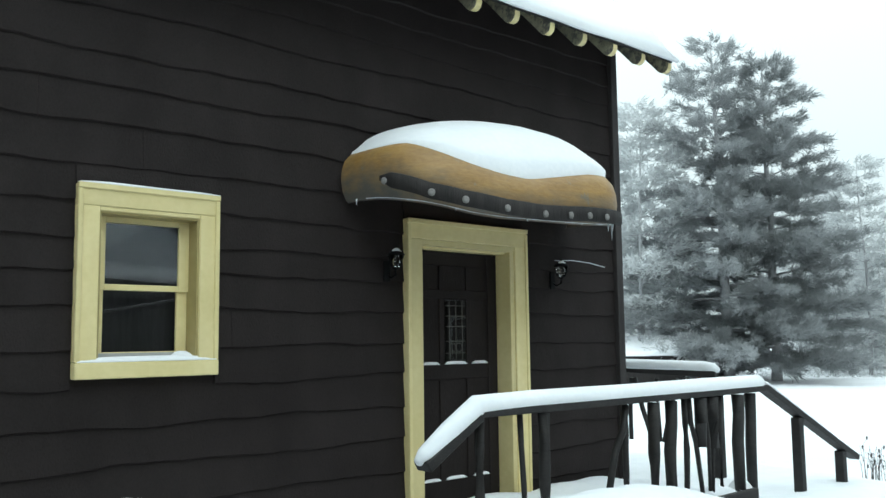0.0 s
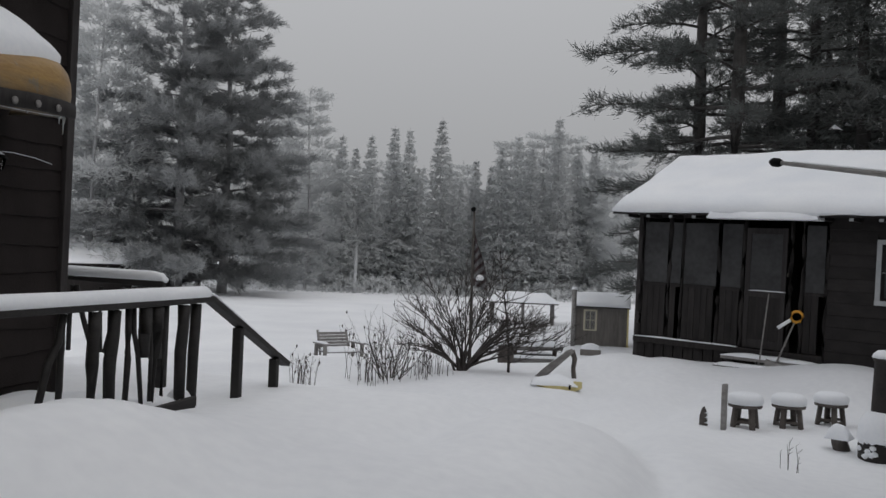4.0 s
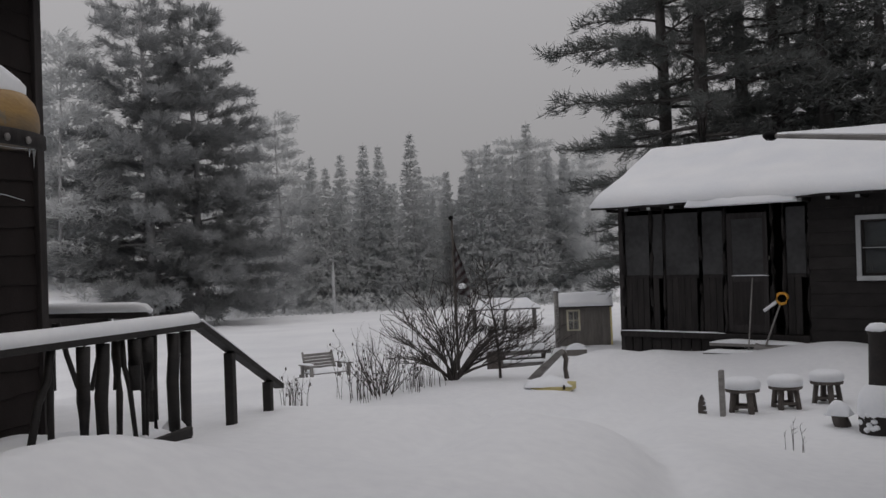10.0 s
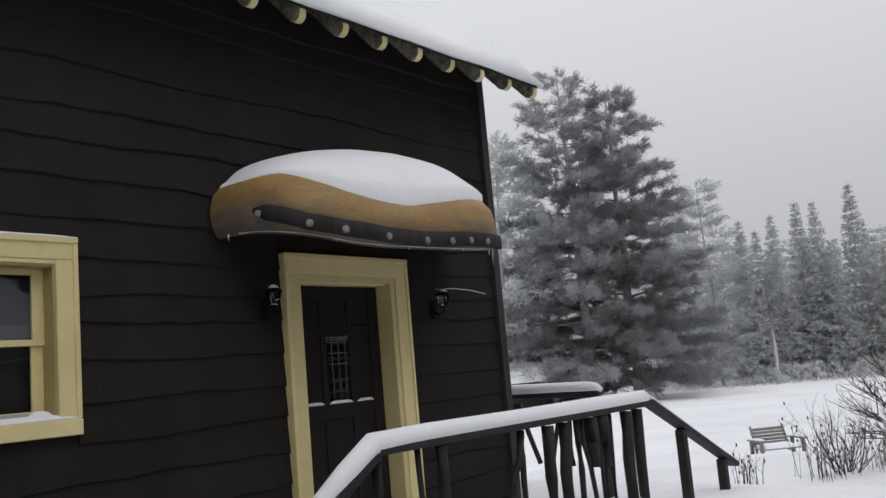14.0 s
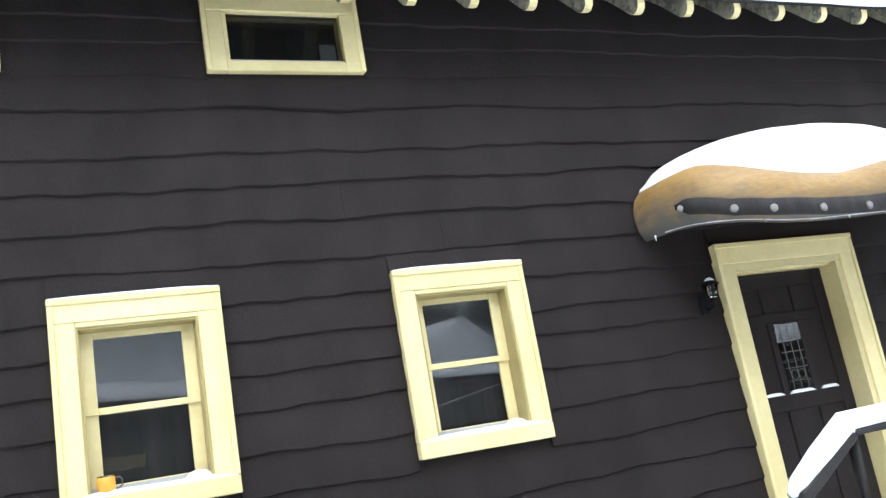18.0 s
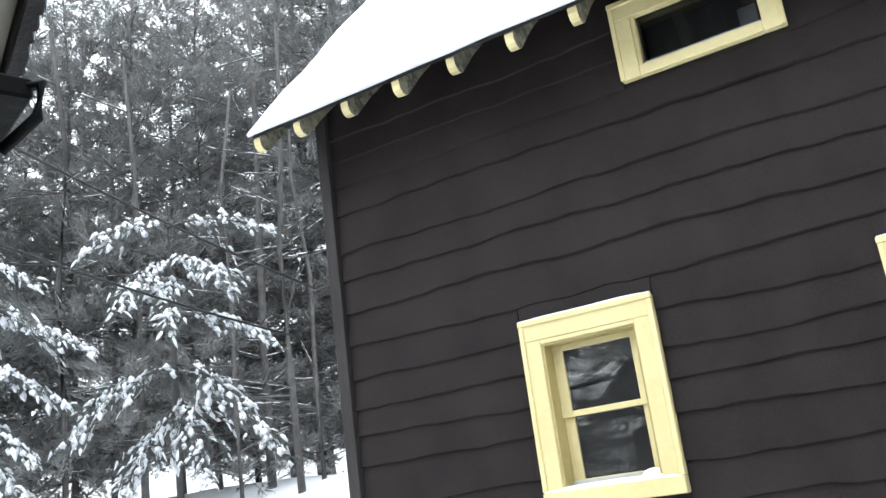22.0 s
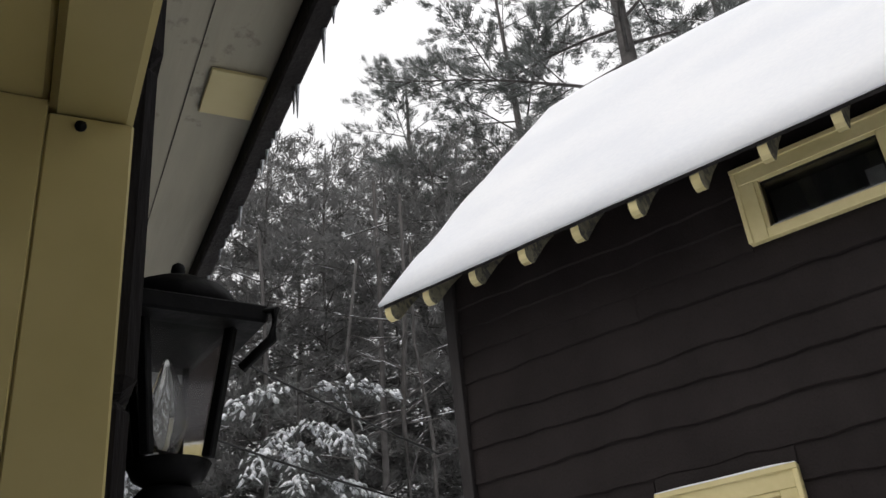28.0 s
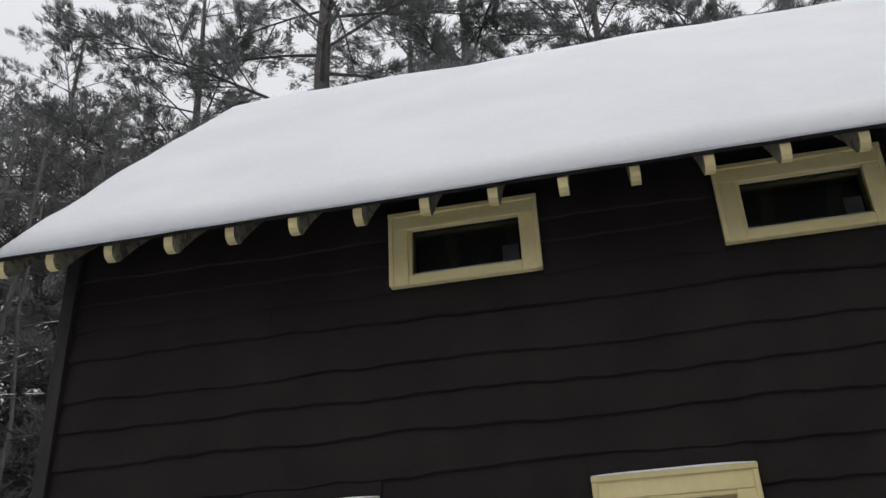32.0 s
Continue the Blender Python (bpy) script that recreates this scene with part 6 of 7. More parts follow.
stack = thing("stove_pipe", at_bearing(-84.85, 34.4, -85), "slim dark pipe capped with snow beside the shed", "pipe")
PT = 2.32 - 34.4 * math.tan(radians(1.5)) - stack.matrix_world.translation.z
tube("pipe", GREYWOOD, stack, [(0, 0, -0.2), (0, 0, PT)], 0.09, 10)
lathe("cap_snow", SNOW, stack, [(0.11, PT), (0.12, PT + 0.05), (0.07, PT + 0.10), (0.01, PT + 0.11)], 10)
crate = thing("crate", at_bearing(-86.0, 31.5, -88), "low crate under snow in front of the shed", "crate")
box("box", SHED, crate, -0.35, 0.35, -0.25, 0.25, -0.1, 0.22, 0.01)
heap("snow", crate, -0.37, 0.37, -0.26, 0.26, 0.22, 0.22, 3, 10, 8, edge=0.4)

# far open pavilion with a hipped roof at the edge of the field
lean = thing("pavilion", at_bearing(-81.6, 45.0, -81.6), "low open pavilion with a snowy hipped roof across the field", "pavilion")
LZ = -lean.matrix_world.translation.z
for x in (-1.6, 0.0, 1.5):
    for y in (0.1, 2.4):
        box("post", GREYWOOD, lean, x - 0.07, x + 0.07, y - 0.07, y + 0.07, -0.3, LZ + 0.32, 0.01)
for name, mat, z0, z1, out in (("roof", SHADOW_WOOD, 0.30, 0.66, 0.0), ("roof_snow", SNOW, 0.36, 0.84, 0.03)):
    bm = bmesh.new()
    v = [bm.verts.new(q) for q in ((-1.95 - out, -0.3 - out, LZ + z0), (1.80 + out, -0.3 - out, LZ + z0), (1.80 + out, 2.8 + out, LZ + z0), (-1.95 - out, 2.8 + out, LZ + z0), (-1.25, 1.25, LZ + z1), (1.15, 1.25, LZ + z1))]
    for f in ((0, 1, 5, 4), (1, 2, 5), (2, 3, 4, 5), (3, 0, 4), (3, 2, 1, 0)):
        bm.faces.new([v[i] for i in f])
    bmesh.ops.subdivide_edges(bm, edges=bm.edges[:], cuts=3, use_grid_fill=True)
    for w in bm.verts:
        w.co.z += 0.05 * noise.noise(w.co * 1.3) if w.co.z > LZ + z0 + 0.02 else 0
    part(name, bm, mat, lean)


# a low house far beyond the cottage corner
lodge = thing("far_house", at_bearing(-54.6, 62.0, -54.6 + 25), "far low house with a snowy roof behind the pines", "house")
OZ = -lodge.matrix_world.translation.z
box("wall", SHADOW_WOOD, lodge, -3.6, 3.2, 0.3, 5.0, -0.3, OZ + 1.2, 0.02)
prism("roof", SHADOW_WOOD, lodge, [(-0.2, OZ + 1.05), (2.6, OZ + 2.25), (5.4, OZ + 1.05), (5.4, OZ + 1.15), (2.6, OZ + 2.35), (-0.2, OZ + 1.15)], -4.0, 3.6)
slab("roof_snow", SNOW, lodge, [(-4.05, -0.25, OZ + 1.155), (3.65, -0.25, OZ + 1.155), (3.65, 2.6, OZ + 2.355), (-4.05, 2.6, OZ + 2.355)], 0.22, 20, 8, 0.08, 2.3)


# ---- beside the main house's wall ----
def snowy_pot(a, n, r, high, label, mat, seed):
    t = thing("plant_pot", on_ground(a, n, -0.22), label, "plant pot", "pots along the house wall")
    lathe("pot", mat, t, [(r * 0.7, -0.05), (r * 0.78, high * 0.4), (r * 0.95, high * 0.9), (r * 1.06, high * 0.92), (r * 1.06, high), (r * 0.94, high), (r * 0.9, high * 0.9)], 22)
    lathe("snow", SNOW, t, [(r * 0.93, high * 0.88), (r * 0.9, high * 0.95), (r * 0.5, high + 0.02), (0.01, high + 0.03)], 18)
    return t


pot = snowy_pot(4.75, 0.22, 0.20, 0.36, "dark clay pot with snow and a small evergreen sprig", TERRACOTTA, 1)
snowy_pot(3.9, 0.14, 0.15, 0.30, "dark clay pot brimming with snow", TERRACOTTA, 2)
planter = thing("planter_box", on_ground(6.3, 0.14, -0.16, 6), "dark wooden planter box heaped with drifted snow", "planter")
for y in (-0.18, 0.16):
    box("side", PLANTER, planter, -0.3, 0.3, y, y + 0.02, -0.05, 0.36, 0.004)
for x in (-0.3, 0.28):
    box("end", PLANTER, planter, x, x + 0.02, -0.159, 0.159, -0.05, 0.36, 0.004)
heap("snow", planter, -0.278, 0.278, -0.158, 0.158, 0.28, 0.16, 4, 12, 8)
heap("drift", planter, -0.34, 0.10, -0.24, 0.02, 0.33, 0.20, 9, 14, 10, edge=0.5)
heap("drift", planter, 0.05, 0.33, -0.12, 0.17, 0.33, 0.13, 5, 12, 8, edge=0.5)
planter2 = thing("stone_trough", on_ground(8.2, 0.0, -0.16), "low dark trough with snow by the wall", "trough")
box("trough", TERRACOTTA, planter2, -0.35, 0.35, -0.18, 0.18, -0.05, 0.25, 0.02)
heap("snow", planter2, -0.36, 0.36, -0.19, 0.19, 0.25, 0.12, 6, 12, 8)
weeds("dry_stems", on_ground(7.6, 0.2), 14, 0.16, 0.55, 15, "dry arching stems in the snow by the wall", seedheads=0)
birch = thing("birch", on_ground(8.7, 0.10, -0.12), "slender two-stemmed birch beside the house wall", "tree")
tube("trunk", BIRCH, birch, [(0, 0, -0.2), (0.02, 0, 0.4), (-0.02, 0.03, 0.75), (0.0, 0.10, 1.1), (0.02, 0.09, 1.4), (-0.02, 0.16, 1.75), (0.0, 0.15, 2.05)], [0.028, 0.022, 0.019, 0.014, 0.012, 0.009, 0.005], 8)
tube("stem", BIRCH, birch, [(-0.02, 0.03, 0.72), (0.05, -0.06, 1.1), (0.08, -0.13, 1.5), (0.05, -0.18, 1.9), (0.06, -0.22, 2.3)], [0.018, 0.016, 0.013, 0.010, 0.006], 8)
tube("stem", BIRCH, birch, [(0.05, -0.06, 1.1), (-0.08, -0.02, 1.5), (-0.1, 0.05, 1.9)], [0.02, 0.014, 0.006], 7)
gutter = thing("down_pipe", MAIN @ pose(-4.45, -0.035, 0), "pale narrow down pipe on the house wall", "down pipe")
tube("pipe", GREYWOOD, gutter, [(0, 0, 1.75), (0, 0, 2.42)], 0.016, 10)


# ---- trees ----
def blades(centres, ways, rng, per, long, wide, spread):
    """Needle tufts: per triangles at each centre, fanned about its way. Returns vertices and faces."""
    n = len(centres)
    c = np.repeat(np.asarray(centres), per, 0)
    d = np.repeat(np.asarray(ways), per, 0) + rng.normal(0, spread, (n * per, 3))
    d /= np.linalg.norm(d, axis=1)[:, None]
    side = np.cross(d, rng.normal(0, 1, (n * per, 3)))
    side /= np.linalg.norm(side, axis=1)[:, None] + 1e-9
    length = long * rng.uniform(0.6, 1.25, (n * per, 1))
    c = c + rng.normal(0, long * 0.22, c.shape)
    verts = np.stack([c - side * wide, c + side * wide, c + d * length], 1).reshape(-1, 3)
    return verts, np.arange(len(verts)).reshape(-1, 3)


def quick(name, verts, faces, mat, parent, label=""):
    me = bpy.data.meshes.new(name)
    verts, faces = np.asarray(verts, np.float32), np.asarray(faces, np.int32)
    k = faces.shape[1]
    me.vertices.add(len(verts))
    me.vertices.foreach_set("co", verts.ravel())
    me.loops.add(faces.size)
    me.loops.foreach_set("vertex_index", faces.ravel())
    me.polygons.add(len(faces))
    me.polygons.foreach_set("loop_start", np.arange(0, faces.size, k, dtype=np.int32))
    me.update(calc_edges=True)
    me.materials.append(mat)
    ob = new(name, me)
    ob.parent = parent
    if label:
        ob["label"] = label
    return ob


def conifer(name, label, seed, high, radius, kind, leaf, bark, whorls, arms, tufts, per, long, wide, snow=0.0, snow_size=1.0, bare=0.1, trunk_r=None, group="", twin=0.0):
    """A trunk with limbs and a crown of needle tufts. kind: 'pine' (level plates with gaps) or 'fir' (drooping cone)."""
    rng = np.random.default_rng(seed)
    t = thing(name, Matrix(), label, "tree", group)
    trunk_r = trunk_r or high * 0.016
    bend = rng.normal(0, 0.012 * high, (7, 2)).cumsum(0) * 0.4
    bend[0] = 0
    steps = [(bend[i][0], bend[i][1], high * i / 6 - (0.4 if i == 0 else 0)) for i in range(7)]
    v, f = tube_mesh(steps, [trunk_r * (1.12 - i / 6) + 0.012 for i in range(7)], 9)
    raw_part("trunk", v, f, bark, t, "", True)
    if twin:
        up = [(bend[2][0] + twin * s, bend[2][1] + twin * 0.3 * s, high * (0.33 + 0.58 * s)) for s in (0, 0.25, 0.5, 0.75, 1)]
        v, f = tube_mesh(up, [trunk_r * 0.6 * (1.1 - s) + 0.01 for s in (0, 0.25, 0.5, 0.75, 1)], 8)
        raw_part("second_trunk", v, f, bark, t, "", True)
    limbs, centres, ways, caps = [], [], [], []
    axes = [(steps, high, 1.0, bare)]
    if twin:
        axes.append((up, high * 0.91, 0.8, 0.42))
    for axis, tall, size, start in axes:
        xs = np.array(axis)
        for w in range(whorls):
            s = start + (1 - start) * (w + rng.uniform(-0.3, 0.3)) / whorls
            s = min(max(s, start), 0.985)
            z = tall * s
            if z < xs[0][2]:
                continue
            ax = np.interp(z, xs[:, 2], xs[:, 0])
            ay = np.interp(z, xs[:, 2], xs[:, 1])
            if kind == "pine":
                reach = radius * size * (0.30 + 0.95 * (1 - s) ** 0.75) * (0.75 if s < 0.25 else 1.0)
            else:
                reach = radius * size * (1 - s) ** 0.92 + 0.06
            for a in range(arms):
                if kind == "pine" and rng.random() < 0.16:
                    continue
                turn = math.tau * (a + rng.uniform(-0.35, 0.35)) / arms + w * 1.7
                r = reach * rng.uniform(0.62, 1.15)
                out = np.array([math.cos(turn), math.sin(turn), 0.0])
                side = np.array([-out[1], out[0], 0.0])
                rise = rng.uniform(-0.05, 0.28) if kind == "pine" else rng.uniform(-0.55, -0.15)
                base = np.array([ax, ay, z])
                pts = [base + out * r * q + np.array([0, 0, r * (rise * q + (0.10 if kind == "pine" else 0.16) * q * q)]) for q in (0, 0.35, 0.7, 1.0)]
                limbs.append((pts, [max(0.010, trunk_r * 0.24 * (1 - s) + 0.006) * k for k in (1, 0.7, 0.45, 0.15)]))
                m = max(4 if kind == "pine" else 2, int(tufts * r / radius))
                q = rng.uniform(0.28 if kind == "pine" else 0.08, 1.0, m) ** 0.8
                k = np.array(pts)
                along = np.stack([np.interp(q, (0, 0.35, 0.7, 1.0), k[:, i]) for i in range(3)], 1)
                fan = rng.normal(0, 1, m) * r * 0.26 * (0.35 + 0.75 * np.sin(np.clip(q, 0, 1) * math.pi * 0.8))
                lift = rng.normal(0.03, 0.045, m) * r
                p = along + side * fan[:, None] + np.array([0, 0, 1]) * lift[:, None]
                if kind == "fir":
                    p[:, 2] -= np.abs(fan) * 0.35
                d = out * 0.8 + side * np.sign(fan)[:, None] * 0.6 + np.array([0, 0, 0.35 if kind == "pine" else -0.15])
                centres.append(p), ways.append(d)
                if snow:
                    keep = rng.random(m) < snow
                    caps.append(p[keep] + np.array([0, 0, long * 0.22]))
    v, f = joined([([Vector(p) for p in pts], rad) for pts, rad in limbs], 4)
    tagged(raw_part("limb_wood", v, f, bark, t), kind="stuff")
    centres, ways = np.concatenate(centres), np.concatenate(ways)
    v, f = blades(centres, ways, rng, per, long, wide, 0.55)
    quick("crown", v, f, leaf, t)
    if snow:
        c = np.concatenate(caps)
        n = len(c)
        k = 6
        ring = np.arange(k) * math.tau / k
        rad = long * snow_size * rng.uniform(0.22, 0.5, (n, 1))
        squash = rng.uniform(0.6, 1.5, (n, 1))
        tw = rng.uniform(0, math.tau, (n, 1))
        x = np.cos(ring + tw) * rad * squash * rng.uniform(0.7, 1.2, (n, k))
        y = np.sin(ring + tw) * rad * rng.uniform(0.7, 1.2, (n, k))
        z = -np.abs(rng.normal(0, 0.25, (n, k))) * rad
        rim = np.stack([x, y, z], 2) + c[:, None]
        top = (c + np.concatenate([np.zeros((n, 2)), rad * 0.55], 1))[:, None]
        verts = np.concatenate([rim, top], 1)
        idx = np.arange(n)[:, None, None] * (k + 1)
        tri = np.stack([np.arange(k), (np.arange(k) + 1) % k, np.full(k, k)], 1)[None]
        s = quick("snow", verts.reshape(-1, 3), (idx + tri).reshape(-1, 3), SNOW, t, "lumps of snow on the boughs")
        s["kind"] = "stuff"
        s.data.polygons.foreach_set("use_smooth", [True] * len(s.data.polygons))
    return t


def bushy(name, label, seed, high, leaf, bark, count, start, reach, rise, sag, subs, tufts, per, long, wide, sub_size=0.42, sub_rise=0.1, lift=0.4, snow=0.0, lump=(0.2, 0.05), trunk_r=0.12, lean=0.01, group="", spray=0.5, each=2):
    """A conifer whose limbs bear side twigs with needle tufts. reach(s) and rise(s): length and slope of a limb at the height s of 0 to 1."""
    rng = np.random.default_rng(seed)
    t = thing(name, Matrix(), label, "tree", group)
    bend = rng.normal(0, lean * high, (7, 2)).cumsum(0) * 0.4
    bend[0] = 0
    steps = np.array([(bend[i][0], bend[i][1], high * i / 6 - (0.5 if i == 0 else 0)) for i in range(7)])
    v, f = tube_mesh(steps, [trunk_r * (1.08 - i / 6) + 0.01 for i in range(7)], 9)
    raw_part("trunk", v, f, bark, t, "", True)
    wood, centres, ways, laps = [], [], [], []
    up = np.array([0, 0, 1.0])
    for w in range(count):
        s = start + (0.99 - start) * (w + rng.uniform(0, 1)) / count
        base = np.array([np.interp(high * s, steps[:, 2], steps[:, i]) for i in range(3)])
        turn = w * 2.4 + rng.uniform(-0.5, 0.5)
        r = reach(s) * rng.uniform(0.65, 1.2)
        out = np.array([math.cos(turn), math.sin(turn), 0.0])
        side = np.array([-out[1], out[0], 0.0])
        slope, drop, curl = rise(s) + rng.normal(0, 0.08), sag * rng.uniform(0.6, 1.4), rng.normal(0, 0.12)
        knots = (0, 0.25, 0.5, 0.75, 1.0)
        pts = np.array([base + out * r * q + side * r * curl * q * q + up * r * (slope * q - drop * q * q) for q in knots])
        thick = trunk_r * 0.30 * (1.05 - s) + 0.008
        wood.append(([Vector(p) for p in pts], [thick * (1 - 0.85 * q) for q in knots]))
        m = max(3, int(subs * r / reach(0.5)))
        for b in range(m):
            q = 0.22 + 0.78 * (b + rng.uniform(0, 1)) / m
            root = np.array([np.interp(q, knots, pts[:, i]) for i in range(3)])
            hand = 1 if b % 2 else -1
            way = out * rng.uniform(0.5, 1.0) + side * hand * rng.uniform(0.3, 1.0) * (1.15 - q * 0.6) + up * (sub_rise + rng.normal(0, 0.16) + slope * 0.4)
            way /= np.linalg.norm(way)
            size = sub_size * r * (1.2 - 0.75 * q) * rng.uniform(0.6, 1.2) + long
            tip = root + way * size - up * size * drop * 0.8
            wood.append(([Vector(root), Vector((root + way * size * 0.5 - up * size * drop * 0.2)), Vector(tip)], [thick * 0.35, thick * 0.25, 0.003]))
            k = max(2, int(tufts * size / (sub_size * reach(0.5))))
            h = rng.uniform(0.25, 1.0, k)[:, None]
            at = root + (tip - root) * h + up * (size * drop * 0.6) * h * (1 - h) + rng.normal(0, 0.06 * size, (k, 3))
            centres.append(at)
            ways.append(np.tile(way + up * lift, (k, 1)) + rng.normal(0, 0.3, (k, 3)))
            if snow and rng.random() < snow:
                for g in range(each):
                    j = rng.uniform(0.35, 1.0)
                    laps.append((root + (tip - root) * j + up * (long * 0.22 + size * drop * 0.6 * j * (1 - j)), (tip - root) / np.linalg.norm(tip - root)))
    v, f = joined(wood, 4)
    tagged(raw_part("limb_wood", v, f, bark, t), kind="stuff")
    v, f = blades(np.concatenate(centres), np.concatenate(ways), rng, per, long, wide, spray)
    quick("crown", v, f, leaf, t)
    if laps:
        snow_lumps(t, laps, lump, rng, "clumps of snow along the boughs")
    return t


def snow_lumps(parent, laps, lump, rng, label):
    """Elongated clumps of snow, one at each (place, direction), joined."""
    up = np.array([0, 0, 1.0])
    c, d = np.array([a for a, _ in laps]), np.array([b for _, b in laps])
    n = len(c)
    sd = np.cross(d, up)
    sd /= np.linalg.norm(sd, axis=1)[:, None] + 1e-9
    el, ew = lump[0] * rng.uniform(0.5, 1.3, (n, 1)), lump[1] * rng.uniform(0.6, 1.5, (n, 1))
    rows = []
    for along, across, hi in ((-1, 0, -0.2), (-0.55, 0.8, 0), (0.2, 1.0, -0.1), (0.75, 0.6, -0.35), (1, 0, -0.6), (0.6, -0.7, -0.3), (-0.1, -1.0, 0), (-0.6, -0.7, 0), (-0.3, 0, 0.9), (0.4, 0, 0.7), (0.0, 0, -0.5)):
        rows.append(c + d * el * along * rng.uniform(0.75, 1.2, (n, 1)) + sd * ew * across * rng.uniform(0.6, 1.3, (n, 1)) + up * ew * (hi + rng.normal(0, 0.15, (n, 1))))
    tri = np.array([(0, 1, 8), (1, 2, 8), (2, 9, 8), (2, 3, 9), (3, 4, 9), (4, 5, 9), (5, 6, 9), (6, 8, 9), (6, 7, 8), (7, 0, 8), (0, 10, 1), (1, 10, 2), (2, 10, 3), (3, 10, 4), (4, 10, 5), (5, 10, 6), (6, 10, 7), (7, 10, 0)])
    faces = (np.arange(n)[:, None, None] * 11 + tri[None]).reshape(-1, 3)
    q = quick("snow", np.stack(rows, 1).reshape(-1, 3), faces, SNOW, parent, label)
    q["kind"] = "stuff"
    q.data.polygons.foreach_set("use_smooth", [True] * len(q.data.polygons))


def put(ob, m):
    ob.matrix_world = m
    return ob


rt = random.Random(77)
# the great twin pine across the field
put(bushy("white_pine", "tall snowy white pine, paled for haze, at the field's edge", 4, 24.7, HAZE_NEEDLES, FAR_BARK, 96, 0.04, lambda s: 7.4 * (1 - s) ** 0.7 + 0.7, lambda s: -0.05 + 0.5 * s, 0.05, 13, 10, 9, 0.55, 0.030, sub_size=0.26, sub_rise=0.03, lift=0.25, trunk_r=0.42, group="great pines in the field"), at_bearing(-59.7, 66, 25))
put(bushy("white_pine", "second tall white pine grown together with its neighbour", 5, 23.2, HAZE_NEEDLES, FAR_BARK, 88, 0.04, lambda s: 6.2 * (1 - s) ** 0.65 + 0.7, lambda s: -0.05 + 0.5 * s, 0.05, 13, 10, 9, 0.55, 0.030, sub_size=0.26, sub_rise=0.03, lift=0.25, trunk_r=0.38, group="great pines in the field"), at_bearing(-62.4, 67, 80))
# pines behind the camp
camp_pine = bushy("white_pine", "tall white pine with level snow-dusted limbs behind the camp", 9, 24, CAMP_NEEDLES, WOOD_BARK, 60, 0.08, lambda s: 4.6 * (1 - s) ** 0.55 * (0.75 if s < 0.3 else 1.0) + 0.3, lambda s: 0.0 + 0.35 * s, 0.12, 14, 8, 9, 0.32, 0.015, sub_size=0.26, sub_rise=0.03, lift=0.25, trunk_r=0.30, group="pines behind the camp")
put(camp_pine, at_bearing(-92.2, 33, 0))
for yaw, far, sc in ((-94.6, 31, 1.05), (-96.5, 36, 1.1), (-98.5, 34, 0.98)):
    copy_thing(camp_pine, at_bearing(yaw, far, rt.uniform(0, 360), sc))
dark_fir = conifer("forest_spruce", "dark dense spruce in the woods", 12, 18, 4.4, "fir", CAMP_NEEDLES, WOOD_BARK, 18, 7, 40, 5, 0.42, 0.024, snow=0.03, bare=0.12, group="woods round the yard")
put(dark_fir, at_bearing(-99.5, 41, 0))
for yaw in range(-102, -131, -3):
    copy_thing(dark_fir, at_bearing(yaw + rt.uniform(-1, 1), rt.uniform(32, 40), rt.uniform(0, 360), rt.uniform(0.95, 1.25)))
    copy_thing(dark_fir, at_bearing(yaw + rt.uniform(-1, 1) + 1.5, rt.uniform(42, 50), rt.uniform(0, 360), rt.uniform(1.1, 1.35)))
# unseen woods behind the house, added to darken the cottage's window reflections
for k, yaw in enumerate(range(80, 186, 20)):
    copy_thing(dark_fir, at_bearing(yaw, 17 + 3 * (k % 3), rt.uniform(0, 360), 1.45 + 0.1 * (k % 3)))
for k, yaw in enumerate(range(190, 233, 7)):
    copy_thing(dark_fir, at_bearing(yaw, 19 + 4 * (k % 3), rt.uniform(0, 360), 1.15 + 0.1 * (k % 2)))
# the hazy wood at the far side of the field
far_fir = conifer("far_spruce", "slim pointed spruce paled in colour for haze across the field", 15, 17.0, 2.9, "fir", FAR_NEEDLES, FAR_BARK, 40, 7, 20, 5, 0.36, 0.070, bare=0.02, trunk_r=0.09, group="woods across the field")
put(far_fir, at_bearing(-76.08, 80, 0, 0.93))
far_pine = conifer("far_pine", "broad pine paled in colour for haze across the field", 18, 17.0, 4.0, "pine", FAR_NEEDLES, FAR_BARK, 16, 6, 50, 6, 0.50, 0.045, bare=0.05, trunk_r=0.14, group="woods across the field")
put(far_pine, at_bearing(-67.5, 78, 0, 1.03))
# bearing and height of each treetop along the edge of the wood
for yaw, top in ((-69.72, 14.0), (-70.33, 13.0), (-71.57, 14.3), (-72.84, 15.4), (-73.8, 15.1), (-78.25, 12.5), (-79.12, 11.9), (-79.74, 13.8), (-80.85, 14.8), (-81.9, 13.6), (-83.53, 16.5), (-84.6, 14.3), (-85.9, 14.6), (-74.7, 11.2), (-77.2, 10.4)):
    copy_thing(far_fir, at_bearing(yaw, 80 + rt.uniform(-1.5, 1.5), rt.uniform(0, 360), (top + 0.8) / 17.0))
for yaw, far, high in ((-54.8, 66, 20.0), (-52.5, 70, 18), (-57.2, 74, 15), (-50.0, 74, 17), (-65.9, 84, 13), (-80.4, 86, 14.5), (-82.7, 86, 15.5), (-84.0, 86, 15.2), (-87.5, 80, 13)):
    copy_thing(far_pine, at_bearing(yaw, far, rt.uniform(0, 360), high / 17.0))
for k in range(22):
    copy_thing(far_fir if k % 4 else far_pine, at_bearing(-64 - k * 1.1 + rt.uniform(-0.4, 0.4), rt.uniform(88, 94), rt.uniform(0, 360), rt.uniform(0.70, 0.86)))
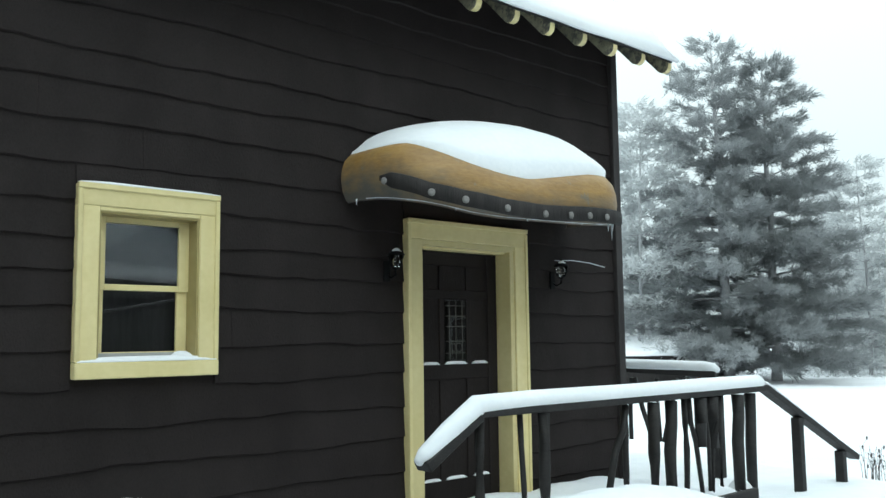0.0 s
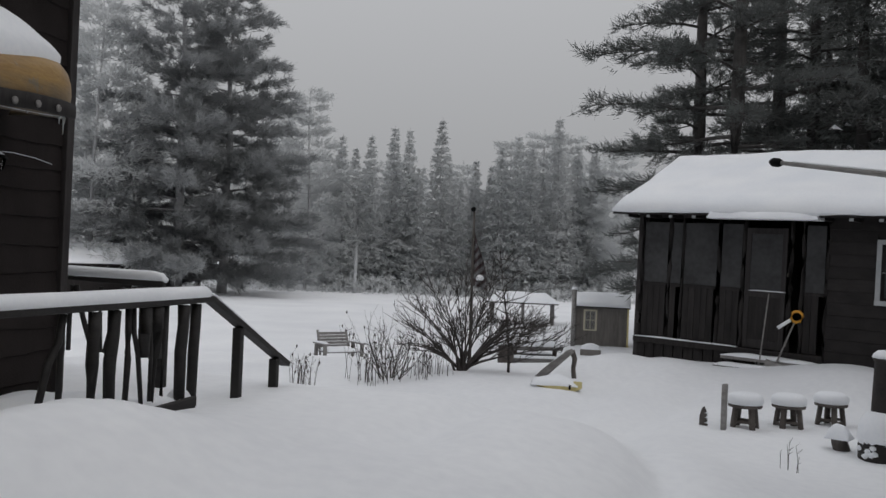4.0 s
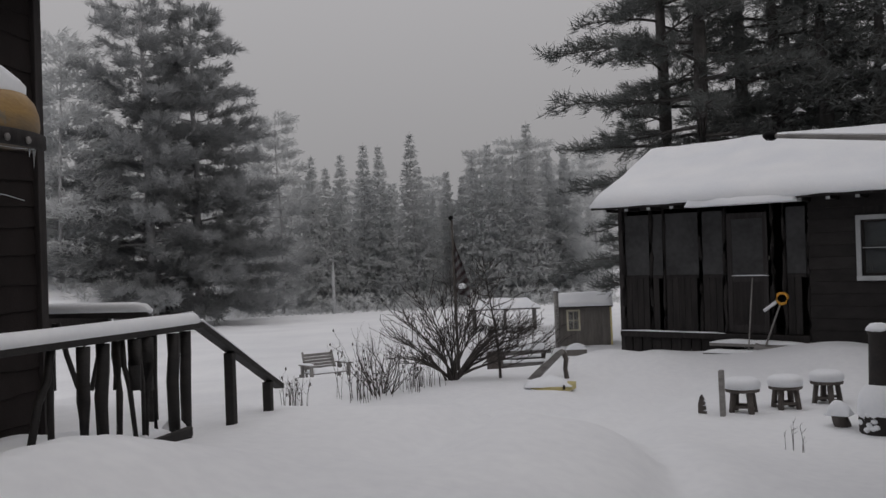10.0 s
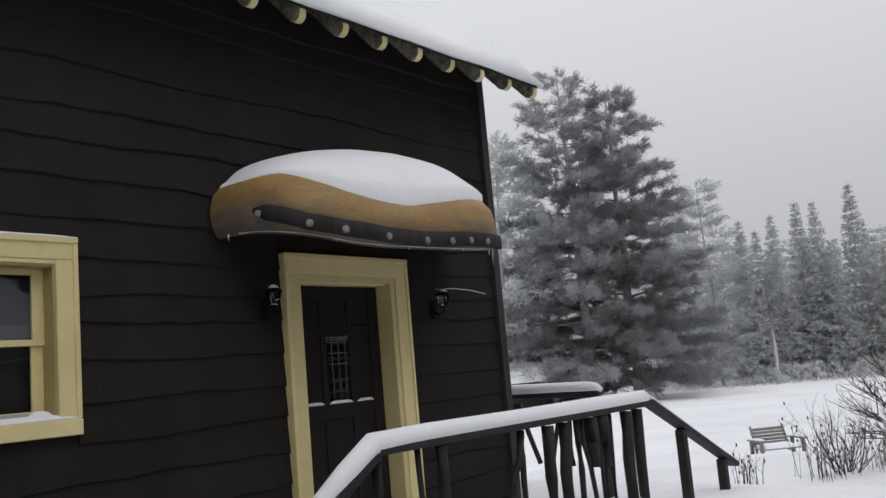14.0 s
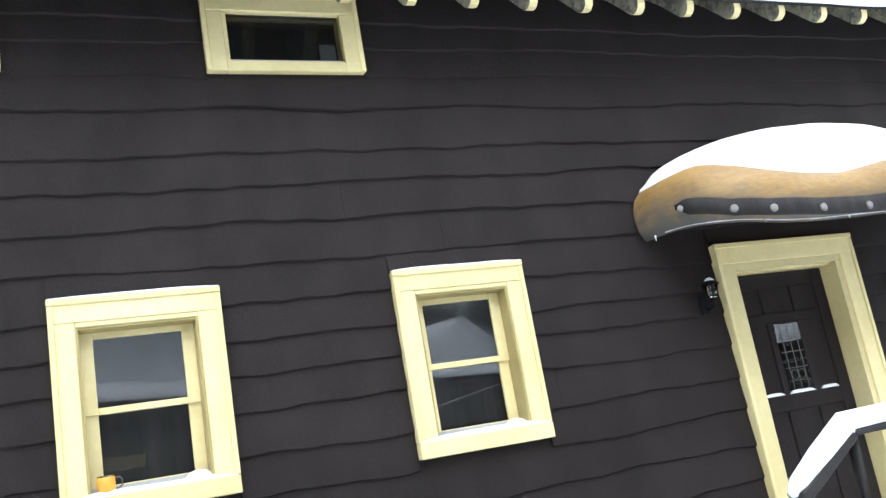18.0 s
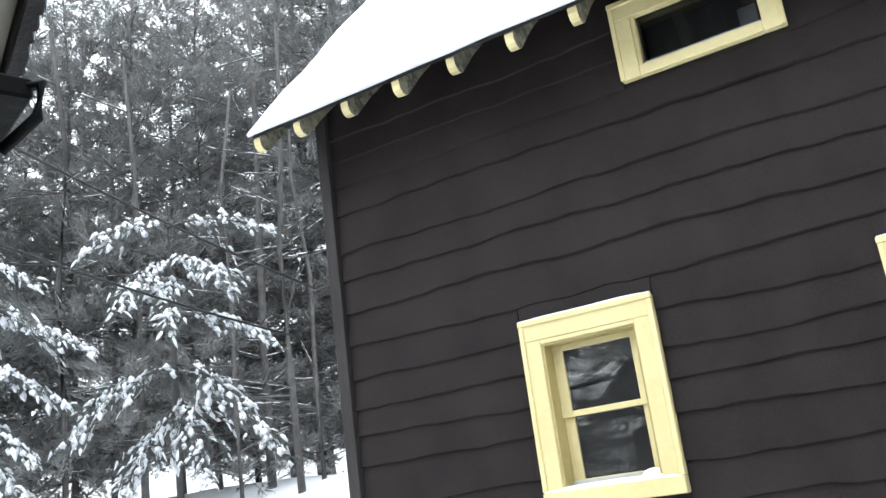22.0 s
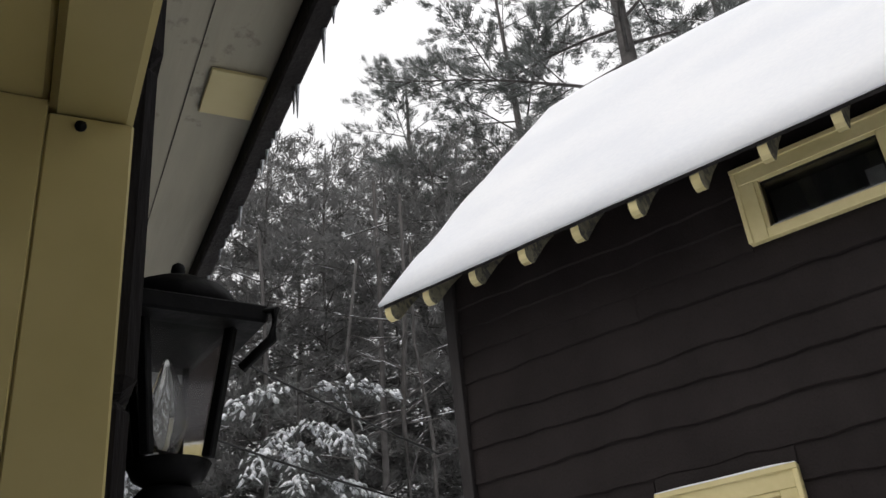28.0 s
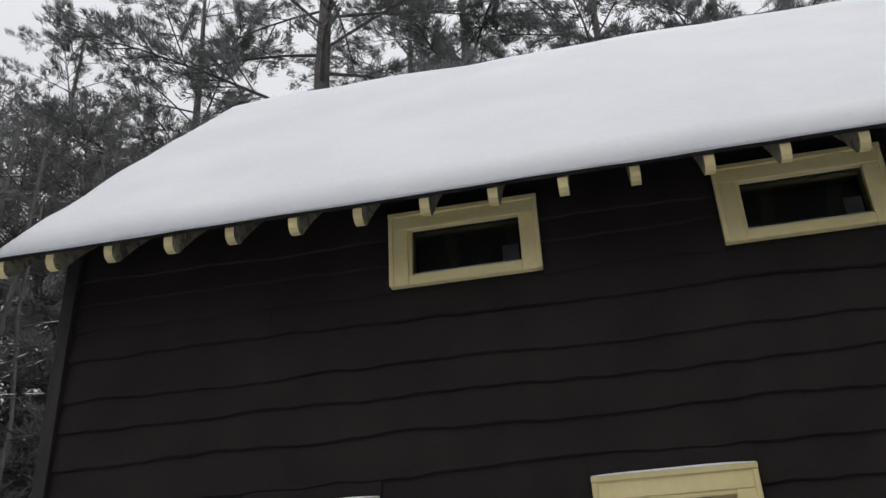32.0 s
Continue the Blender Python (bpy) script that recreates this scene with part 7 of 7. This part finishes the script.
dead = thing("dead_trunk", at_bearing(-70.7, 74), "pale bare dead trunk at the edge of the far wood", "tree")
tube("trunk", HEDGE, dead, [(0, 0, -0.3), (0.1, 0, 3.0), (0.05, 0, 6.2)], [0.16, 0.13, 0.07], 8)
# low brush under the far trees
rng = np.random.default_rng(31)
n = 1500
yaw = np.radians(rng.uniform(-90, -46, n))
far = rng.uniform(73, 79, n)
c = np.stack([EYE.x - np.sin(yaw) * far, EYE.y + np.cos(yaw) * far, -0.9 + rng.uniform(0, 1, n) ** 2.0 * 1.6], 1)
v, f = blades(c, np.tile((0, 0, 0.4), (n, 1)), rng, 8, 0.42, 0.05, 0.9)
tagged(quick("far_brush", v, f, FAR_NEEDLES, None), "brush paled for haze along the edge of the far woods", "brush", kind="stuff")

# woods behind the cottage
near_fir = bushy("snowy_pine", "slim forest pine with snow caught on its twigs behind the cottage", 22, 11.0, WOODS_NEEDLES, WOOD_BARK, 80, 0.09, lambda s: 2.2 * (1 - s) ** 0.55 + 0.35, lambda s: -0.15 + 0.85 * s, 0.14, 8, 8, 6, 0.21, 0.016, snow=0.30, each=3, lump=(0.050, 0.008), trunk_r=0.055, group="woods behind the cottage")
put(near_fir, at_bearing(49, 16.5, 0))
for yaw, far, sc in ((44.8, 17.0, 0.98), (40.5, 18.6, 1.02), (36.5, 17.6, 1.0), (32.0, 18.5, 1.02), (53.3, 17.5, 1.02), (58.0, 18.2, 1.06), (62.5, 19.0, 1.08), (67.0, 18.0, 1.02), (47.0, 21.0, 1.20), (51.0, 21.5, 1.16), (42.6, 21.5, 1.22), (38.4, 22.0, 1.24), (34.3, 21.5, 1.22), (55.5, 22.5, 1.2), (60.0, 23.0, 1.24), (28.0, 20.5, 1.1)):
    copy_thing(near_fir, at_bearing(yaw, far, rt.uniform(0, 360), sc))


def bare_trunk(m, high, radius, seed):
    """A straight forest trunk with short dead side branches, some carrying snow."""
    r = random.Random(seed)
    t = thing("bare_pine", m, "bare straight forest pine with dead snowy side branches", "tree", "bare trunks behind the cottage")
    pts = [(r.uniform(-0.05, 0.05) * q, r.uniform(-0.05, 0.05) * q, high * q / 4 - 0.3) for q in range(5)]
    tube("trunk", WOOD_BARK, t, pts, [radius * (1 - 0.13 * q) for q in range(5)], 8)
    limbs, laps = [], []
    for k in range(16):
        z = high * r.uniform(0.12, 0.9)
        a = r.uniform(0, math.tau)
        d = Vector((math.cos(a), math.sin(a), r.uniform(-0.15, 0.35)))
        root, size = Vector((0, 0, z)), r.uniform(0.5, 1.5)
        p = [root, root + d * size * 0.5 + Vector((0, 0, r.uniform(-0.05, 0.08))), root + d * size]
        limbs.append((p, [0.016, 0.012, 0.004]))
        for _ in range(5):
            q = r.uniform(0.15, 0.95)
            laps.append((np.array(root + d * size * q + Vector((0, 0, 0.02))), np.array(d.normalized())))
    v, f = joined(limbs, 5)
    tagged(raw_part("limb_wood", v, f, WOOD_BARK, t), kind="stuff")
    snow_lumps(t, laps, (0.12, 0.007), np.random.default_rng(seed), "thin ridges of snow on the branches")


for k, (yaw, far) in enumerate(((38.6, 15.0), (40.0, 14.2), (41.8, 15.6), (43.6, 14.4), (49.2, 15.0), (53.6, 15.2))):
    bare_trunk(at_bearing(yaw, far, 40 * k), 7.5 + (k % 3), 0.05 + 0.016 * (k % 3), 50 + k)
tall_pine = bushy("white_pine", "tall white pine whose long tufted limbs reach over the cottage roof", 26, 25, NEEDLES, WOOD_BARK, 40, 0.40, lambda s: 8.2 * (1 - s) ** 0.5 + 0.4, lambda s: 0.05 + 0.5 * s, 0.24, 20, 18, 9, 0.23, 0.014, sub_size=0.22, lift=0.6, snow=0.10, lump=(0.09, 0.025), trunk_r=0.33, group="pines over the cottage roof")
put(tall_pine, at_bearing(20.6, 18.0, 40))
for yaw, far, sc, turn in ((38.5, 24.5, 0.76, 60), (29.5, 22.0, 0.82, 150), (8.0, 21.0, 1.0, 200), (13.5, 25.0, 0.95, 10), (-2.0, 19.5, 0.92, 100), (-11.0, 22.0, 0.98, 300)):
    copy_thing(tall_pine, at_bearing(yaw, far, turn, sc))


def sight(yaw, rise, far):
    """A point at a bearing and a rise, in degrees, and a distance from the doorway."""
    return EYE + Vector((-math.sin(radians(yaw)) * far, math.cos(radians(yaw)) * far, math.tan(radians(rise)) * far))


def laden_hemlock(m, high, boughs, seed):
    """A thin trunk whose boughs carry sprays of needles under fingers of snow. boughs: root and tip in the world."""
    rng = np.random.default_rng(seed)
    t = thing("snow_laden_hemlock", m, "young hemlock with boughs bent under clumps of snow", "tree", "young hemlocks behind the cottage")
    inv = m.inverted()
    tube("trunk", WOOD_BARK, t, [(0, 0, -0.3), (0.02, 0, high * 0.4), (-0.02, 0.02, high * 0.75), (0, 0, high)], [0.06, 0.05, 0.03, 0.008], 9)
    wood, centres, ways, laps = [], [], [], []
    up = np.array([0, 0, 1.0])
    for root, tip in boughs:
        a, b = np.array(inv @ root), np.array(inv @ tip)
        long = np.linalg.norm(b - a)
        knots = np.linspace(0, 1, 7)
        pts = np.array([a + (b - a) * q + up * long * 0.42 * q * (1 - q) for q in knots])
        wood.append(([Vector(p) for p in pts], [0.018 * (1 - 0.8 * q) + 0.002 for q in knots]))
        out = (b - a) / long
        side = np.cross(out, up)
        side /= np.linalg.norm(side)
        n = int(long / 0.045)
        for k in range(n):
            q = 0.12 + 0.88 * (k + rng.uniform(0, 1)) / n
            p = np.array([np.interp(q, knots, pts[:, i]) for i in range(3)])
            hand = 1 if k % 2 else -1
            size = (0.50 * (1.05 - q) ** 0.6 + 0.06) * rng.uniform(0.25, 1.25)
            way = out * rng.uniform(0.2, 1.1) + side * hand * rng.uniform(0.1, 1.0) - up * rng.uniform(-0.15, 0.5)
            way /= np.linalg.norm(way)
            end = p + way * size - up * size * size * 0.55
            mid = (p + end) / 2 + up * size * 0.07
            wood.append(([Vector(p), Vector(mid), Vector(end)], [0.006, 0.004, 0.0015]))
            m_t = max(4, int(size * 34))
            h = rng.uniform(0.1, 1.0, m_t)[:, None]
            at = p + (end - p) * h + up * 0.28 * size * h * (1 - h) + rng.normal(0, 0.022, (m_t, 3))
            centres.append(at)
            ways.append(np.tile(way - up * 0.25, (m_t, 1)) + rng.normal(0, 0.5, (m_t, 3)))
            if rng.random() < 0.7:
                steps = max(2, int(size / 0.06))
                for g in range(steps):
                    j = (g + rng.uniform(0.3, 1.0)) / steps
                    slope = end - p + up * 0.28 * size * (1 - 2 * j)
                    laps.append((p + (end - p) * j + up * (0.28 * size * j * (1 - j) + 0.014) + rng.normal(0, 0.018, 3), (slope + rng.normal(0, 0.25, 3) * size) / np.linalg.norm(slope)))
    v, f = joined(wood, 4)
    tagged(raw_part("limb_wood", v, f, WOOD_BARK, t), kind="stuff")
    v, f = blades(np.concatenate(centres), np.concatenate(ways), rng, 7, 0.05, 0.004, 0.5)
    quick("crown", v, f, NEEDLES, t)
    snow_lumps(t, laps, (0.050, 0.027), rng, "fingers of snow along the boughs")


laden_hemlock(at_bearing(47.2, 9.9), 4.6, [(sight(*a), sight(*b)) for a, b in (((47.2, 19.0, 9.9), (40.4, 18.2, 9.3)), ((47.2, 19.6, 9.9), (52.2, 17.4, 9.2)), ((47.2, 17.0, 9.9), (43.2, 14.6, 8.9)), ((47.2, 16.8, 9.9), (50.4, 13.6, 8.9)), ((47.2, 15.5, 9.9), (47.5, 12.6, 8.7)), ((47.0, 13.5, 9.9), (41.0, 11.4, 9.3)), ((47.0, 10.6, 9.9), (40.6, 3.8, 8.9)), ((47.0, 10.4, 9.9), (53.8, 5.8, 8.9)), ((47.0, 8.5, 9.9), (45.6, 3.4, 8.8)), ((47.0, 7.5, 9.9), (50.5, 2.8, 9.0)))], 33)
laden_hemlock(at_bearing(60.5, 9.6), 4.4, [(sight(*a), sight(*b)) for a, b in (((60.5, 13.6, 9.6), (52.0, 11.4, 9.0)), ((60.5, 17.2, 9.6), (55.2, 15.4, 9.0)), ((60.5, 15.0, 9.6), (54.6, 12.8, 8.8)), ((60.5, 11.2, 9.6), (53.4, 8.4, 8.9)), ((60.5, 9.0, 9.6), (55.0, 5.0, 8.9)), ((60.5, 7.0, 9.6), (54.2, 1.6, 8.8)), ((60.5, 16.0, 9.6), (65.5, 14.0, 9.0)), ((60.5, 11.0, 9.6), (66.5, 8.0, 9.0)))], 35)
# two thin bare trees against the dark wood behind the camp
for yaw, far, high, seed in ((-111.2, 25, 6.5, 61), (-108.9, 27, 6.0, 62)):
    r = random.Random(seed)
    t = thing("birch", at_bearing(yaw, far), "thin pale bare tree in front of the dark wood", "tree", "bare trees behind the camp")
    limbs = []
    branching(limbs, (0, 0, -0.2), (0.05, 0.03, 1), high, 0.045, 2, r, 0.45, 3, 0.2)
    tube("trunk", WOOD_BARK, t, limbs[0][0], limbs[0][1], 8)
    v, f = joined(limbs[1:], 4)
    tagged(raw_part("twig_mass", v, f, WOOD_BARK, t), kind="stuff")
# the small evergreen in the pot by the wall
sprig = [([(0, 0, 0.25), (-0.01, 0.01, 0.45), (-0.03, 0.02, 0.62)], [0.009, 0.007, 0.004])]
rng = np.random.default_rng(8)
centres, ways, laps = [], [], []
for k in range(9):
    a, z = k * 2.4 + 0.6, 0.36 + 0.028 * k
    size = 0.24 - 0.014 * k
    out = np.array([math.cos(a), math.sin(a), 0.12])
    base = np.array([-0.015, 0.01, z])
    sprig.append(([Vector(base), Vector(base + out * size * 0.6), Vector(base + out * size - np.array([0, 0, 0.05]))], [0.005, 0.004, 0.002]))
    h = rng.uniform(0.15, 1.0, 26)[:, None]
    centres.append(base + out * size * h - np.array([0, 0, 0.05]) * h * h)
    ways.append(np.tile(out, (26, 1)) + rng.normal(0, 0.6, (26, 3)))
    for q in (0.5, 0.8):
        laps.append((base + out * size * q + np.array([0, 0, 0.012 - 0.05 * q * q]), out / np.linalg.norm(out)))
v, f = joined(sprig, 5)
raw_part("sprig", v, f, TWIG, pot)
v, f = blades(np.concatenate(centres), np.concatenate(ways), rng, 5, 0.035, 0.003, 0.5)
quick("needles", v, f, BARK, pot)
snow_lumps(pot, laps, (0.05, 0.014), rng, "thin snow on the sprig")
# wires between the trees and the cottage
for (y0, e0), (y1, e1) in (((58.0, 24.0), (38.2, 14.6)), ((58.0, 17.3), (39.5, 11.6))):
    w = thing("overhead_wire", Matrix(), "thin black wire sagging between the trees and the cottage", "wire", "overhead wires")
    a, b = sight(y0 + 8, e0 + 4, 7.6), sight(y1, e1, 8.6)
    tube("wire", CABLE, w, [a.lerp(b, q) - Vector((0, 0, 0.35 * q * (1 - q))) for q in (0, 0.15, 0.3, 0.45, 0.6, 0.75, 0.9, 1)], 0.011, 6)
